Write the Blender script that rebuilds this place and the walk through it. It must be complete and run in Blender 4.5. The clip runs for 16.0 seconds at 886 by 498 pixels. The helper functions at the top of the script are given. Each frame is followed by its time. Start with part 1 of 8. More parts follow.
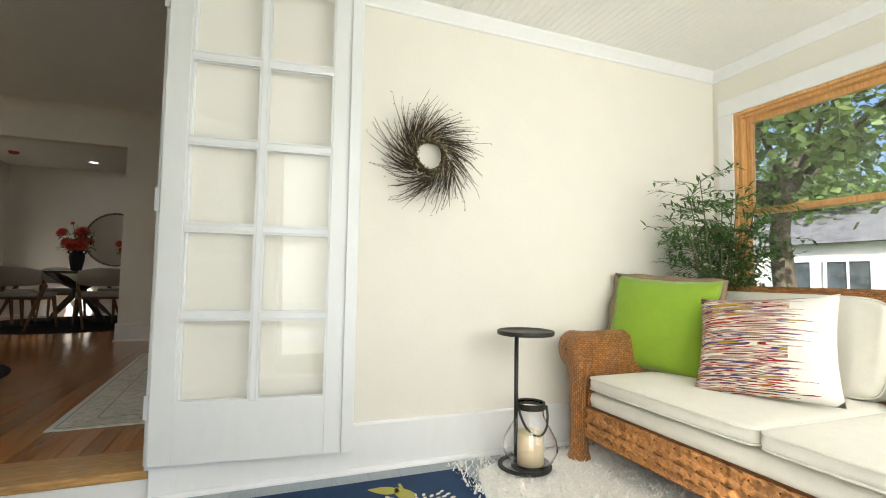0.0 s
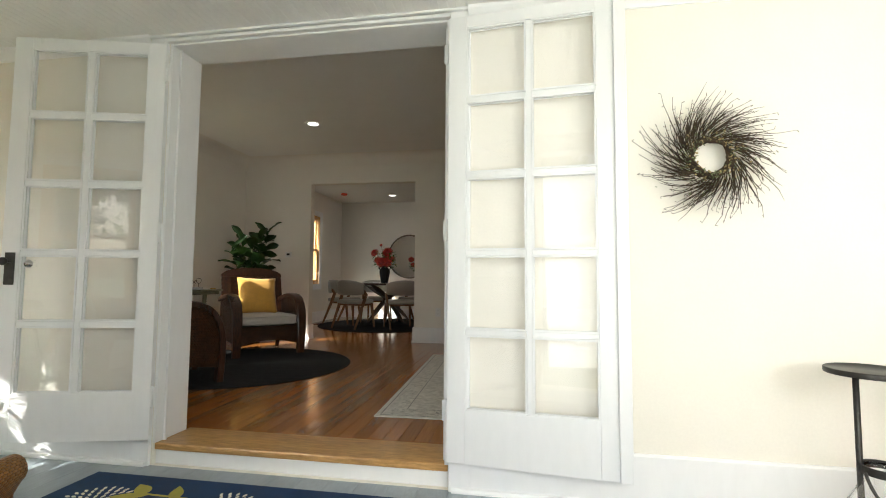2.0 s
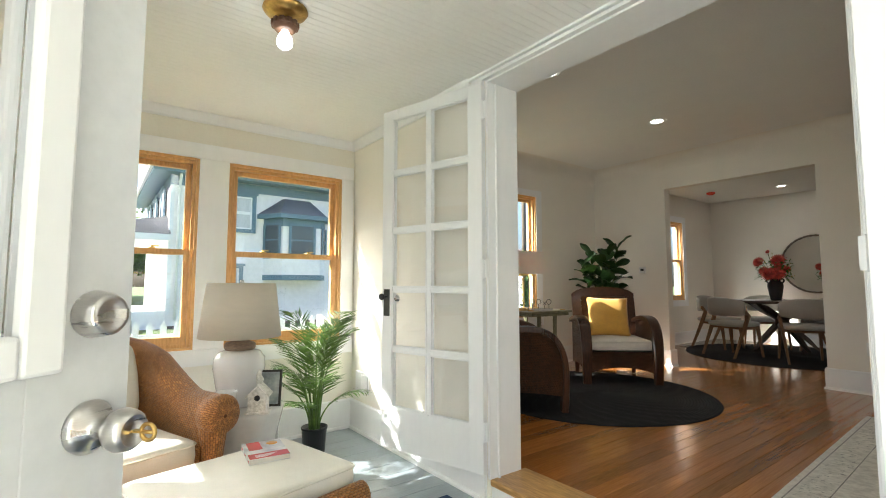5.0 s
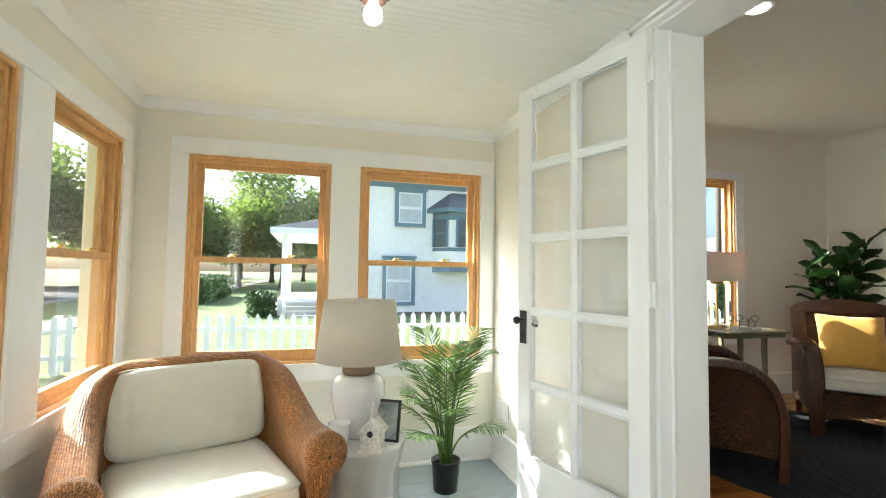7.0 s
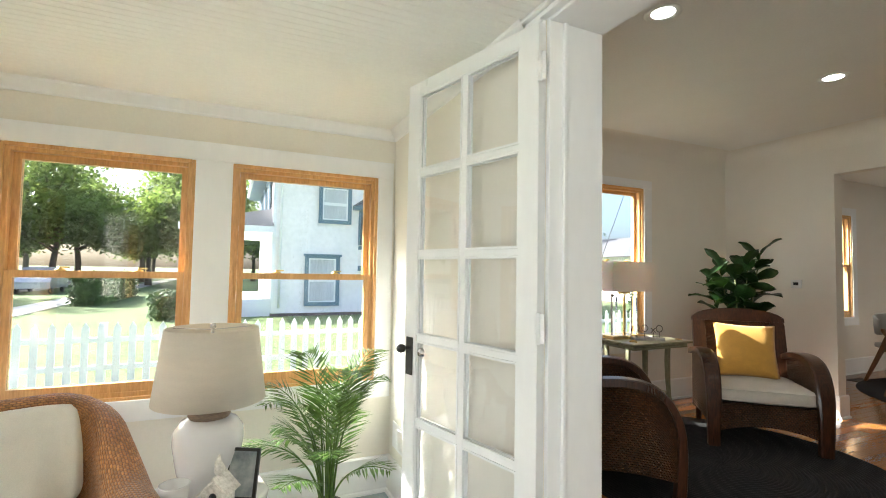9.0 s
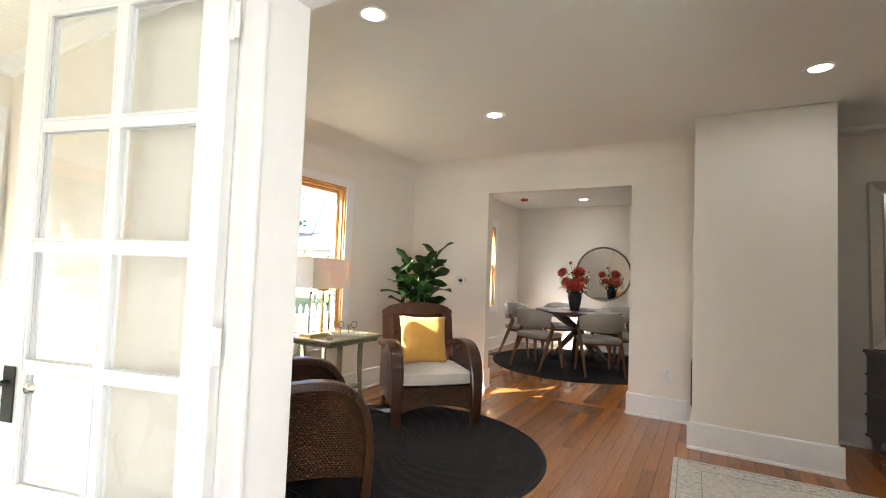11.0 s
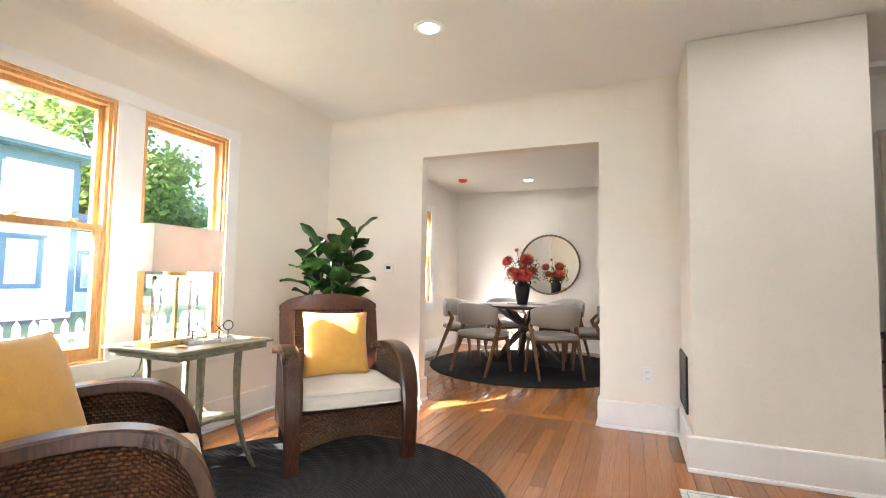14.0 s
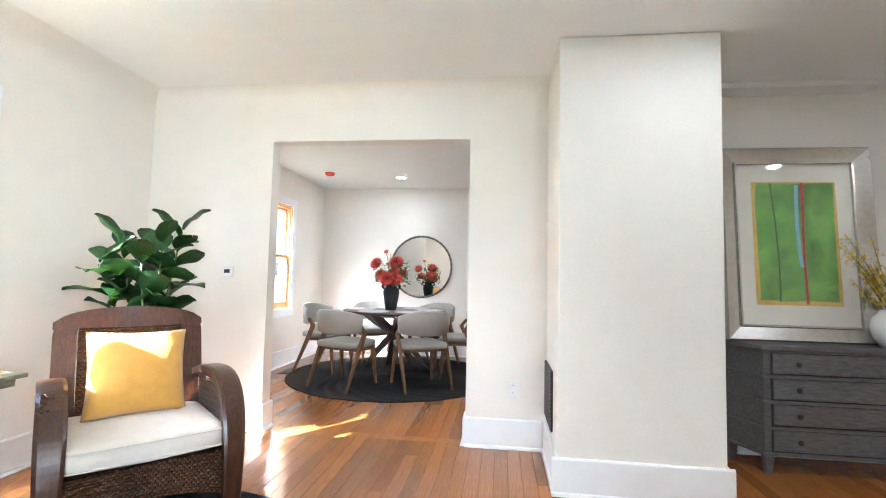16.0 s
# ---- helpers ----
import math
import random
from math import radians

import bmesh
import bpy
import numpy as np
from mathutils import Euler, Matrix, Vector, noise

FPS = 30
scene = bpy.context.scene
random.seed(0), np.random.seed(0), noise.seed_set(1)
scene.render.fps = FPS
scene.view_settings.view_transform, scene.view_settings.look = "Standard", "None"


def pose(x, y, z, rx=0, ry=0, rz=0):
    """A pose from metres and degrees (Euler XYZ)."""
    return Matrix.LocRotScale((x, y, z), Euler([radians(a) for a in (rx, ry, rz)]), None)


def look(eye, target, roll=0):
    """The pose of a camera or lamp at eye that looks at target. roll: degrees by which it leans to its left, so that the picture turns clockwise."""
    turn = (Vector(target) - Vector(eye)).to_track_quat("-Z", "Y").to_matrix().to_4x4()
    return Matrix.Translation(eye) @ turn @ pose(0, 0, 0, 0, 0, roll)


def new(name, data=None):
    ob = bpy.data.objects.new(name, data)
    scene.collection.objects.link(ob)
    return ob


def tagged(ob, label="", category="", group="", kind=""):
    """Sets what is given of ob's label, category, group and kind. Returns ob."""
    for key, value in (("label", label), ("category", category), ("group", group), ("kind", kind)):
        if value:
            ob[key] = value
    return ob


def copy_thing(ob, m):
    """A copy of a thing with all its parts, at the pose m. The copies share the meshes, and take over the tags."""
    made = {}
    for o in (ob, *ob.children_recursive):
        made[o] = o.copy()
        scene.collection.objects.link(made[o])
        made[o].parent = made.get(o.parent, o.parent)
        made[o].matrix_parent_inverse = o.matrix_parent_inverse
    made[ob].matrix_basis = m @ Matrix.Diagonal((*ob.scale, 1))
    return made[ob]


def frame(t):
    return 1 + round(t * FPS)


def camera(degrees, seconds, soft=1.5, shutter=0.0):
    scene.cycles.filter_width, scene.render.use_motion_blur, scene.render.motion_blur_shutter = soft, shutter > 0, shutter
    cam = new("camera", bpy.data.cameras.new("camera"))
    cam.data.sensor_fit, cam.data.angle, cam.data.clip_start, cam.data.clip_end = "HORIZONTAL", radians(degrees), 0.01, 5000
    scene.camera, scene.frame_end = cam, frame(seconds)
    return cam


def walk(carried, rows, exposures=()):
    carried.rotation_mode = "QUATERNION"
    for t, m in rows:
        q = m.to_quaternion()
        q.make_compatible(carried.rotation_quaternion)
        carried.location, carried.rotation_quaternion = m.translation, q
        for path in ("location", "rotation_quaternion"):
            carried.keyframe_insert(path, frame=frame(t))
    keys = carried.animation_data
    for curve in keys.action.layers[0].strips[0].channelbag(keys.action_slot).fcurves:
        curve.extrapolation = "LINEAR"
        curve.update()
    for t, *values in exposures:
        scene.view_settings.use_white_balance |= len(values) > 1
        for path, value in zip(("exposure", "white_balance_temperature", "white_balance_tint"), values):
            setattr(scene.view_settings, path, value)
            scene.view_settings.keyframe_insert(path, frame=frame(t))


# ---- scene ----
cam = camera(87.3, 16.0, soft=1.0)
PATH = [
    (0, (1.918, -2.132, 0.781), (2.636, -0.269, 0.899), 1.0),
    (0.5, (1.912, -2.126, 0.801), (2.347, -0.177, 0.921), 0.8),
    (1, (1.89, -2.123, 0.813), (2.066, -0.135, 0.937), 0.7),
    (1.5, (1.881, -2.131, 0.826), (1.802, -0.136, 0.949), 0.4),
    (2, (1.864, -2.122, 0.841), (1.528, -0.155, 0.972), 0.4),
    (2.5, (1.863, -2.116, 0.875), (1.309, -0.199, 1.01), 0.3),
    (3, (1.854, -2.092, 0.899), (1.09, -0.249, 1.039), 0.2),
    (3.5, (1.846, -2.009, 0.899), (0.846, -0.283, 1.04), 0.1),
    (4, (1.862, -1.882, 0.914), (0.631, -0.313, 1.059), 0.1),
    (4.5, (1.873, -1.743, 0.954), (0.447, -0.347, 1.101), 0.1),
    (5, (1.826, -1.643, 0.984), (0.232, -0.444, 1.14), -0.0),
    (5.2, (1.794, -1.621, 1.0), (0.145, -0.501, 1.164), 0.0),
    (7.3, (1.43, -1.168, 1.142), (-0.499, -0.652, 1.254), 0.6),
    (7.5, (1.414, -1.124, 1.137), (-0.518, -0.622, 1.259), 0.4),
    (8, (1.337, -1.026, 1.169), (-0.601, -0.547, 1.283), 0.5),
    (8.5, (1.278, -0.956, 1.202), (-0.633, -0.378, 1.312), 0.7),
    (9, (1.252, -0.922, 1.247), (-0.568, -0.098, 1.34), 1.0),
    (9.5, (1.23, -0.893, 1.294), (-0.425, 0.225, 1.386), 1.3),
    (10, (1.216, -0.883, 1.333), (-0.209, 0.518, 1.415), 1.7),
    (10.2, (1.209, -0.869, 1.344), (-0.128, 0.616, 1.423), 2.0),
    (12.3, (0.902, -0.399, 1.107), (0.17, 1.458, 1.227), 1.0),
    (12.5, (0.869, -0.316, 1.094), (0.132, 1.54, 1.211), 0.9),
    (13, (0.724, -0.125, 1.079), (-0.009, 1.732, 1.195), 0.8),
    (13.5, (0.683, 0.087, 1.082), (-0.062, 1.938, 1.209), 0.9),
    (14, (0.66, 0.23, 1.095), (-0.092, 2.079, 1.219), 0.9),
    (14.5, (0.613, 0.405, 1.116), (-0.144, 2.252, 1.242), 0.9),
    (15, (0.636, 0.515, 1.145), (-0.098, 2.371, 1.266), 1.1),
    (15.5, (0.654, 0.616, 1.153), (0.129, 2.542, 1.278), 1.2),
    (16, (0.667, 0.679, 1.162), (0.416, 2.659, 1.288), 1.3),
]
walk(cam, [(t, look(e, g, r)) for t, e, g, r in PATH],
     [(0, 0.85, 6250, 5), (1.5, 1.12, 6250, 6), (3.0, 1.42, 6250, 5), (5.0, 1.75, 6150, 5), (8.0, 1.9, 6000, 2), (9.0, 1.95, 6100, 6), (10.0, 2.25, 6150, 11), (11.2, 2.85, 6050, 11), (12.3, 3.55, 5850, 10), (14.5, 3.45, 5900, 12), (15.2, 3.65, 5550, 10), (16, 3.88, 5150, 7)])

# ---- plan, in metres: z = 0 is the living room floor ----
PORCH_Z, PORCH_TOP, ROOM_TOP, GROUND = -0.10, 2.12, 2.57, -0.50
DINE_TOP = 2.53
PW, PE, PS = -1.54, 4.60, -2.20          # porch inner faces: west, east, south
LW, LN = -2.10, 4.00                     # living room inner faces: west, north
DW, DN = -2.10, 7.65                     # dining room inner faces: west, north
OP0, OP1, OPH = 0.02, 1.53, 2.09         # opening of the french doors
JAMB = 0.225
SUN = Vector((1.56, 2.03, -1.80)).normalized()

# ---- sky, sun, window light ----
world = bpy.data.worlds.new("sky")
scene.world = world
world.use_nodes = True
wn = world.node_tree.nodes
sky = wn.new("ShaderNodeTexSky")
sky.sky_type, sky.sun_disc = "NISHITA", False
sky.air_density, sky.dust_density, sky.ozone_density = 0.8, 5.0, 2.5
sky.sun_elevation = math.asin(-SUN.z)
sky.sun_rotation = math.atan2(-SUN.x, -SUN.y)
wn["Background"].inputs[1].default_value = 0.15
world.node_tree.links.new(sky.outputs[0], wn["Background"].inputs[0])
sun = new("sun", bpy.data.lights.new("sun", "SUN"))
sun.data.energy, sun.data.angle, sun.data.color = 5.0, radians(0.6), (1.0, 0.94, 0.85)
sun.matrix_world = look((0, 0, 20), Vector((0, 0, 20)) + SUN)


def window_light(name, eye, way, w, h, watts, colour=(1.0, 0.96, 0.90)):
    lamp = new(name, bpy.data.lights.new(name, "AREA"))
    lamp.data.shape, lamp.data.size, lamp.data.size_y = "RECTANGLE", w, h
    lamp.data.energy, lamp.data.color = watts, colour
    lamp.matrix_world = look(eye, Vector(eye) + Vector(way))
    return lamp


def spot_lamp(name, place, watts, size, colour=(1.0, 0.93, 0.84)):
    lamp = new(name, bpy.data.lights.new(name, "AREA"))
    lamp.data.shape, lamp.data.size, lamp.data.energy, lamp.data.color = "DISK", size, watts, colour
    lamp.matrix_world = look(place, Vector(place) - Vector((0, 0.0001, 1)))
    return lamp


window_light("entry_daylight", (2.02, PS - 0.13, 1.0), (0.35, 1, 0.15), 0.85, 1.8, 8.5)
for wx in (3.215, 4.13):
    window_light("south_window_daylight", (wx, PS - 0.15, 1.2), (0, 1, 0), 0.66, 1.15, 6.5)


# ---- materials ----
def socket(nodes, kind, **values):
    n = nodes.new(kind)
    for k, v in values.items():
        n.inputs[k.replace("_", " ")].default_value = v
    return n


def material(name, colour, rough=0.6, metal=0.0, vary=0.12, grain=40.0, bump=0.1, stretch=(1, 1, 1), second=None, sheen=0.0,
             random_amount=0.0, coat=0.0, spec=0.5, depth=0.003, contrast=0.0):
    """Two scales of noise over a base colour, with fine relief. second: a colour mixed in by the fine noise."""
    m = bpy.data.materials.new(name)
    m.use_nodes = True
    nt = m.node_tree
    n, l = nt.nodes, nt.links
    b = n["Principled BSDF"]
    b.inputs["Metallic"].default_value = metal
    b.inputs["Specular IOR Level"].default_value = spec
    if sheen:
        b.inputs["Sheen Weight"].default_value = sheen
    if coat:
        b.inputs["Coat Weight"].default_value, b.inputs["Coat Roughness"].default_value = coat, 0.12
    tc = n.new("ShaderNodeTexCoord")
    mp = n.new("ShaderNodeMapping")
    mp.inputs["Scale"].default_value = stretch
    l.new(tc.outputs["Object"], mp.inputs[0])
    fine = socket(n, "ShaderNodeTexNoise", Scale=grain, Detail=6.0, Roughness=0.6)
    broad = socket(n, "ShaderNodeTexNoise", Scale=max(grain / 14, 0.7), Detail=3.0)
    l.new(mp.outputs[0], fine.inputs[0])
    l.new(mp.outputs[0], broad.inputs[0])
    dark = tuple(c * (1 - vary) for c in colour)
    light = tuple(min(1, c * (1 + vary * 0.6)) for c in (second or colour))
    mix = n.new("ShaderNodeMix")
    mix.data_type = "RGBA"
    mix.inputs[6].default_value, mix.inputs[7].default_value = (*dark, 1), (*light, 1)
    ramp = n.new("ShaderNodeMapRange")
    ramp.inputs[1].default_value, ramp.inputs[2].default_value = 0.35 + contrast, 0.65 - contrast
    l.new(fine.outputs[0], ramp.inputs[0])
    l.new(ramp.outputs[0], mix.inputs[0])
    over = n.new("ShaderNodeMix")
    over.data_type, over.blend_type = "RGBA", "MULTIPLY"
    over.inputs[0].default_value = min(1.0, vary * 2.5)
    l.new(mix.outputs[2], over.inputs[6])
    l.new(broad.outputs[0], over.inputs[7])
    lift = socket(n, "ShaderNodeBrightContrast", Bright=0.0)
    top = over.outputs[2]
    gain = n.new("ShaderNodeVectorMath")
    gain.operation = "SCALE"
    gain.inputs[3].default_value = 1 + min(1.0, vary * 2.5) * 0.8
    l.new(top, gain.inputs[0])
    out = gain.outputs[0]
    if random_amount:
        info = n.new("ShaderNodeObjectInfo")
        geo = n.new("ShaderNodeNewGeometry")
        add = n.new("ShaderNodeMath")
        add.operation = "ADD"
        l.new(info.outputs["Random"], add.inputs[0])
        l.new(geo.outputs["Random Per Island"], add.inputs[1])
        fr = n.new("ShaderNodeMath")
        fr.operation = "FRACT"
        l.new(add.outputs[0], fr.inputs[0])
        mr = n.new("ShaderNodeMapRange")
        mr.inputs[3].default_value, mr.inputs[4].default_value = 1 - random_amount, 1 + random_amount
        l.new(fr.outputs[0], mr.inputs[0])
        g2 = n.new("ShaderNodeVectorMath")
        g2.operation = "SCALE"
        l.new(out, g2.inputs[0])
        l.new(mr.outputs[0], g2.inputs[3])
        out = g2.outputs[0]
    l.new(out, b.inputs["Base Color"])
    rr = n.new("ShaderNodeMapRange")
    rr.inputs[3].default_value, rr.inputs[4].default_value = max(0.02, rough - 0.08), min(1, rough + 0.08)
    l.new(broad.outputs[0], rr.inputs[0])
    l.new(rr.outputs[0], b.inputs["Roughness"])
    if bump:
        bp = n.new("ShaderNodeBump")
        bp.inputs["Strength"].default_value, bp.inputs["Distance"].default_value = bump, depth
        l.new(fine.outputs[0], bp.inputs["Height"])
        l.new(bp.outputs[0], b.inputs["Normal"])
    return m


def woven(name, colour, dark, wide, high, rough=0.5, depth=0.004, vary=0.3):
    """Rows of strands that bulge over one another, laid along the mesh's own surface lengths."""
    m = material(name, colour, rough, vary=vary, grain=60, bump=0, second=colour)
    nt = m.node_tree
    n, l = nt.nodes, nt.links

    def calc(op, a, b=None, c=None):
        q = n.new("ShaderNodeMath")
        q.operation = op
        for i, v in enumerate((a, b, c)):
            if v is None:
                continue
            if isinstance(v, (int, float)):
                q.inputs[i].default_value = v
            else:
                l.new(v, q.inputs[i])
        return q.outputs[0]

    uv = n.new("ShaderNodeUVMap")
    sep = n.new("ShaderNodeSeparateXYZ")
    l.new(uv.outputs[0], sep.inputs[0])
    v = calc("DIVIDE", sep.outputs[1], high)
    row = calc("FLOOR", v)
    u = calc("ADD", calc("DIVIDE", sep.outputs[0], wide), calc("MULTIPLY", row, 0.5))
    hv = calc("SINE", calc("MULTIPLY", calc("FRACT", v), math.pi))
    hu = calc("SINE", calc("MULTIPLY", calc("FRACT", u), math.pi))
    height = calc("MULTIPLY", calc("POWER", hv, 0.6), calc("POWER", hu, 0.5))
    cell = n.new("ShaderNodeCombineXYZ")
    l.new(calc("FLOOR", u), cell.inputs[0])
    l.new(row, cell.inputs[1])
    wh = n.new("ShaderNodeTexWhiteNoise")
    l.new(cell.outputs[0], wh.inputs[0])
    # Dark colour in the dips stands for shade between strands; each cell also varies.
    shaded_tone = calc("MULTIPLY", calc("MINIMUM", calc("MULTIPLY", height, 1.5), 1.0), calc("MULTIPLY_ADD", wh.outputs[0], 0.45, 0.55))
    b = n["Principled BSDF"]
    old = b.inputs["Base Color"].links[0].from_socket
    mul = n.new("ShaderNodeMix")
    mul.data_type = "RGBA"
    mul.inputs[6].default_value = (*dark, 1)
    l.new(shaded_tone, mul.inputs[0])
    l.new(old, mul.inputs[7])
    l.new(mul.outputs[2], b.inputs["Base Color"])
    bp = n.new("ShaderNodeBump")
    bp.inputs["Strength"].default_value, bp.inputs["Distance"].default_value = 1.0, depth
    l.new(height, bp.inputs["Height"])
    l.new(bp.outputs[0], b.inputs["Normal"])
    return m


def lets_light_through(m, colour, share):
    """Thin leaves and cloth pass some light on to their far side."""
    n, l = m.node_tree.nodes, m.node_tree.links
    tr = n.new("ShaderNodeBsdfTranslucent")
    tr.inputs[0].default_value = (*colour, 1)
    mix = n.new("ShaderNodeMixShader")
    mix.inputs[0].default_value = share
    l.new(n["Principled BSDF"].outputs[0], mix.inputs[1])
    l.new(tr.outputs[0], mix.inputs[2])
    l.new(mix.outputs[0], n["Material Output"].inputs[0])
    return m


def glow(name, colour, strength):
    m = bpy.data.materials.new(name)
    m.use_nodes = True
    b = m.node_tree.nodes["Principled BSDF"]
    b.inputs["Base Color"].default_value = (*colour, 1)
    b.inputs["Emission Color"].default_value = (*colour, 1)
    b.inputs["Emission Strength"].default_value = strength
    return m


def clear(name, colour=(1, 1, 1), rough=0.0, ior=1.45):
    m = bpy.data.materials.new(name)
    m.use_nodes = True
    b = m.node_tree.nodes["Principled BSDF"]
    b.inputs["Base Color"].default_value = (*colour, 1)
    b.inputs["Transmission Weight"].default_value = 1.0
    b.inputs["Roughness"].default_value, b.inputs["IOR"].default_value = rough, ior
    return m


CREAM = material("cream_wall_paint", (0.82, 0.79, 0.71), 0.75, vary=0.02, grain=90, bump=0.05, depth=0.001)
OFFWHITE = material("warm_white_wall_paint", (0.83, 0.79, 0.72), 0.75, vary=0.02, grain=90, bump=0.05, depth=0.001)
CEIL = material("ceiling_paint", (0.87, 0.86, 0.83), 0.8, vary=0.02, grain=70, bump=0.06, depth=0.001)
TRIM = material("white_trim_paint", (0.86, 0.865, 0.865), 0.35, vary=0.015, grain=25, bump=0.08, stretch=(1, 1, 0.3), depth=0.0008)
DOORPAINT = material("white_door_paint", (0.83, 0.84, 0.84), 0.3, vary=0.015, grain=30, bump=0.1, stretch=(1, 1, 0.25), depth=0.0008)
ENTRYPAINT = material("entry_door_paint", (0.66, 0.67, 0.68), 0.4, vary=0.04, grain=30, bump=0.12, depth=0.0008)
SASH = material("honey_pine_window_wood", (0.60, 0.32, 0.11), 0.35, vary=0.10, grain=16, bump=0.12, stretch=(6, 6, 0.8), second=(0.66, 0.38, 0.15), depth=0.001)
FIR = material("fir_floor_boards", (0.30, 0.108, 0.023), 0.20, vary=0.12, grain=30, bump=0.02, stretch=(9, 0.35, 1), second=(0.38, 0.150, 0.036), random_amount=0.24, coat=0.3, depth=0.0004)
OAK = material("oak_threshold", (0.46, 0.255, 0.085), 0.3, vary=0.2, grain=20, bump=0.08, stretch=(0.7, 6, 4), second=(0.53, 0.31, 0.115), coat=0.2, depth=0.0006)
PORCHFLOOR = material("grey_floor_paint", (0.30, 0.345, 0.375), 0.32, vary=0.10, grain=18, bump=0.1, stretch=(4, 0.7, 1), random_amount=0.04, depth=0.001)
GLASS = clear("window_glass", (1, 1, 1), 0.0, 1.45)
IRON = material("blackened_metal", (0.05, 0.048, 0.045), 0.45, metal=0.7, vary=0.2, grain=60, bump=0.15, depth=0.0008)
NICKEL = material("satin_nickel", (0.58, 0.56, 0.54), 0.28, metal=1.0, vary=0.06, grain=80, bump=0.05, stretch=(1, 1, 8), depth=0.0004)
BRASS = material("aged_brass", (0.55, 0.36, 0.12), 0.35, metal=1.0, vary=0.2, grain=40, bump=0.08, depth=0.0006)
GOLD = material("pale_gold_metal", (0.78, 0.56, 0.22), 0.28, metal=1.0, vary=0.05, grain=60, bump=0.03, depth=0.0004)
BLACK = material("black_plastic", (0.018, 0.018, 0.02), 0.35, vary=0.2, grain=60, bump=0.05)
LAMPON = glow("lit_lamp", (1.0, 0.94, 0.84), 2.5)
BULB = glow("lit_bulb", (1.0, 0.98, 0.95), 2.5)
WHITEPLASTIC = material("white_plastic", (0.8, 0.8, 0.78), 0.35, vary=0.03, grain=40, bump=0.02)


# ---- mesh helpers ----
def box(bm, x0, x1, y0, y1, z0, z1, m=None, bevel=0.0):
    vs = [bm.verts.new((x, y, z)) for z in (z0, z1) for x, y in ((x0, y0), (x1, y0), (x1, y1), (x0, y1))]
    fs = [bm.faces.new([vs[i] for i in q]) for q in ((3, 2, 1, 0), (4, 5, 6, 7), (0, 1, 5, 4), (1, 2, 6, 5), (2, 3, 7, 6), (3, 0, 4, 7))]
    if bevel:
        es = list({e for f in fs for e in f.edges})
        res = bmesh.ops.bevel(bm, geom=es, offset=bevel, segments=2, affect="EDGES", profile=0.5)
        vs = list({v for f in res["faces"] for v in f.verts} | {v for v in vs if v.is_valid})
    if m is not None:
        bmesh.ops.transform(bm, matrix=m, verts=vs)
    return vs


def grid(bm, rows, close_v=False, close_u=False, cap=False, smooth=True):
    """A sheet through rows of points, with the lengths along it kept as its map."""
    uvl = bm.loops.layers.uv.verify()
    vs = [[bm.verts.new(p) for p in r] for r in rows]
    nu, nv = len(rows), len(rows[0])
    u = [0.0]
    mid = nv // 2
    for i in range(1, nu + 1):
        u.append(u[-1] + (Vector(rows[i % nu][mid]) - Vector(rows[i - 1][mid])).length)
    for i in range(nu if close_u else nu - 1):
        r = rows[i]
        v = [0.0]
        for j in range(1, nv + 1):
            v.append(v[-1] + (Vector(r[j % nv]) - Vector(r[j - 1])).length)
        for j in range(nv if close_v else nv - 1):
            i2, j2 = (i + 1) % nu, (j + 1) % nv
            try:
                f = bm.faces.new((vs[i][j], vs[i2][j], vs[i2][j2], vs[i][j2]))
            except ValueError:
                continue
            f.smooth = smooth
            for lp, (uu, vv) in zip(f.loops, ((u[i], v[j]), (u[i + 1], v[j]), (u[i + 1], v[j + 1]), (u[i], v[j + 1]))):
                lp[uvl].uv = (uu, vv)
    if cap:
        for r in (vs[0], vs[-1]):
            try:
                bm.faces.new(r)
            except ValueError:
                pass
    return vs


def lathe(bm, profile, seg=24, centre=(0, 0), smooth=True):
    rows = [[(centre[0] + r * math.cos(a), centre[1] + r * math.sin(a), z) for a in [2 * math.pi * k / seg for k in range(seg)]] for r, z in profile]
    grid(bm, rows, close_v=True, cap=True, smooth=smooth)


def tube(bm, pts, radius, seg=8, flat=1.0, closed=False):
    """A round rod along points; radius may be a list."""
    pts = [Vector(p) for p in pts]
    n = len(pts)
    rows = []
    side = None
    for i, p in enumerate(pts):
        a = pts[(i - 1) % n] if closed or i > 0 else p
        b = pts[(i + 1) % n] if closed or i < n - 1 else p
        d = (b - a).normalized()
        if side is None:
            side = d.orthogonal().normalized()
        side = (side - d * side.dot(d)).normalized()
        up = d.cross(side)
        r = radius[i] if isinstance(radius, (list, tuple)) else radius
        rows.append([tuple(p + side * (r * math.cos(t)) + up * (r * flat * math.sin(t))) for t in [2 * math.pi * k / seg for k in range(seg)]])
    grid(bm, rows, close_v=True, close_u=closed, cap=not closed)


def prism(bm, outline, z0, z1, m=None):
    """A flat outline (x, y) given thickness."""
    lo = [bm.verts.new((x, y, z0)) for x, y in outline]
    hi = [bm.verts.new((x, y, z1)) for x, y in outline]
    bm.faces.new(lo[::-1])
    bm.faces.new(hi)
    k = len(lo)
    for i in range(k):
        bm.faces.new((lo[i], lo[(i + 1) % k], hi[(i + 1) % k], hi[i]))
    if m is not None:
        bmesh.ops.transform(bm, matrix=m, verts=lo + hi)
    return lo + hi


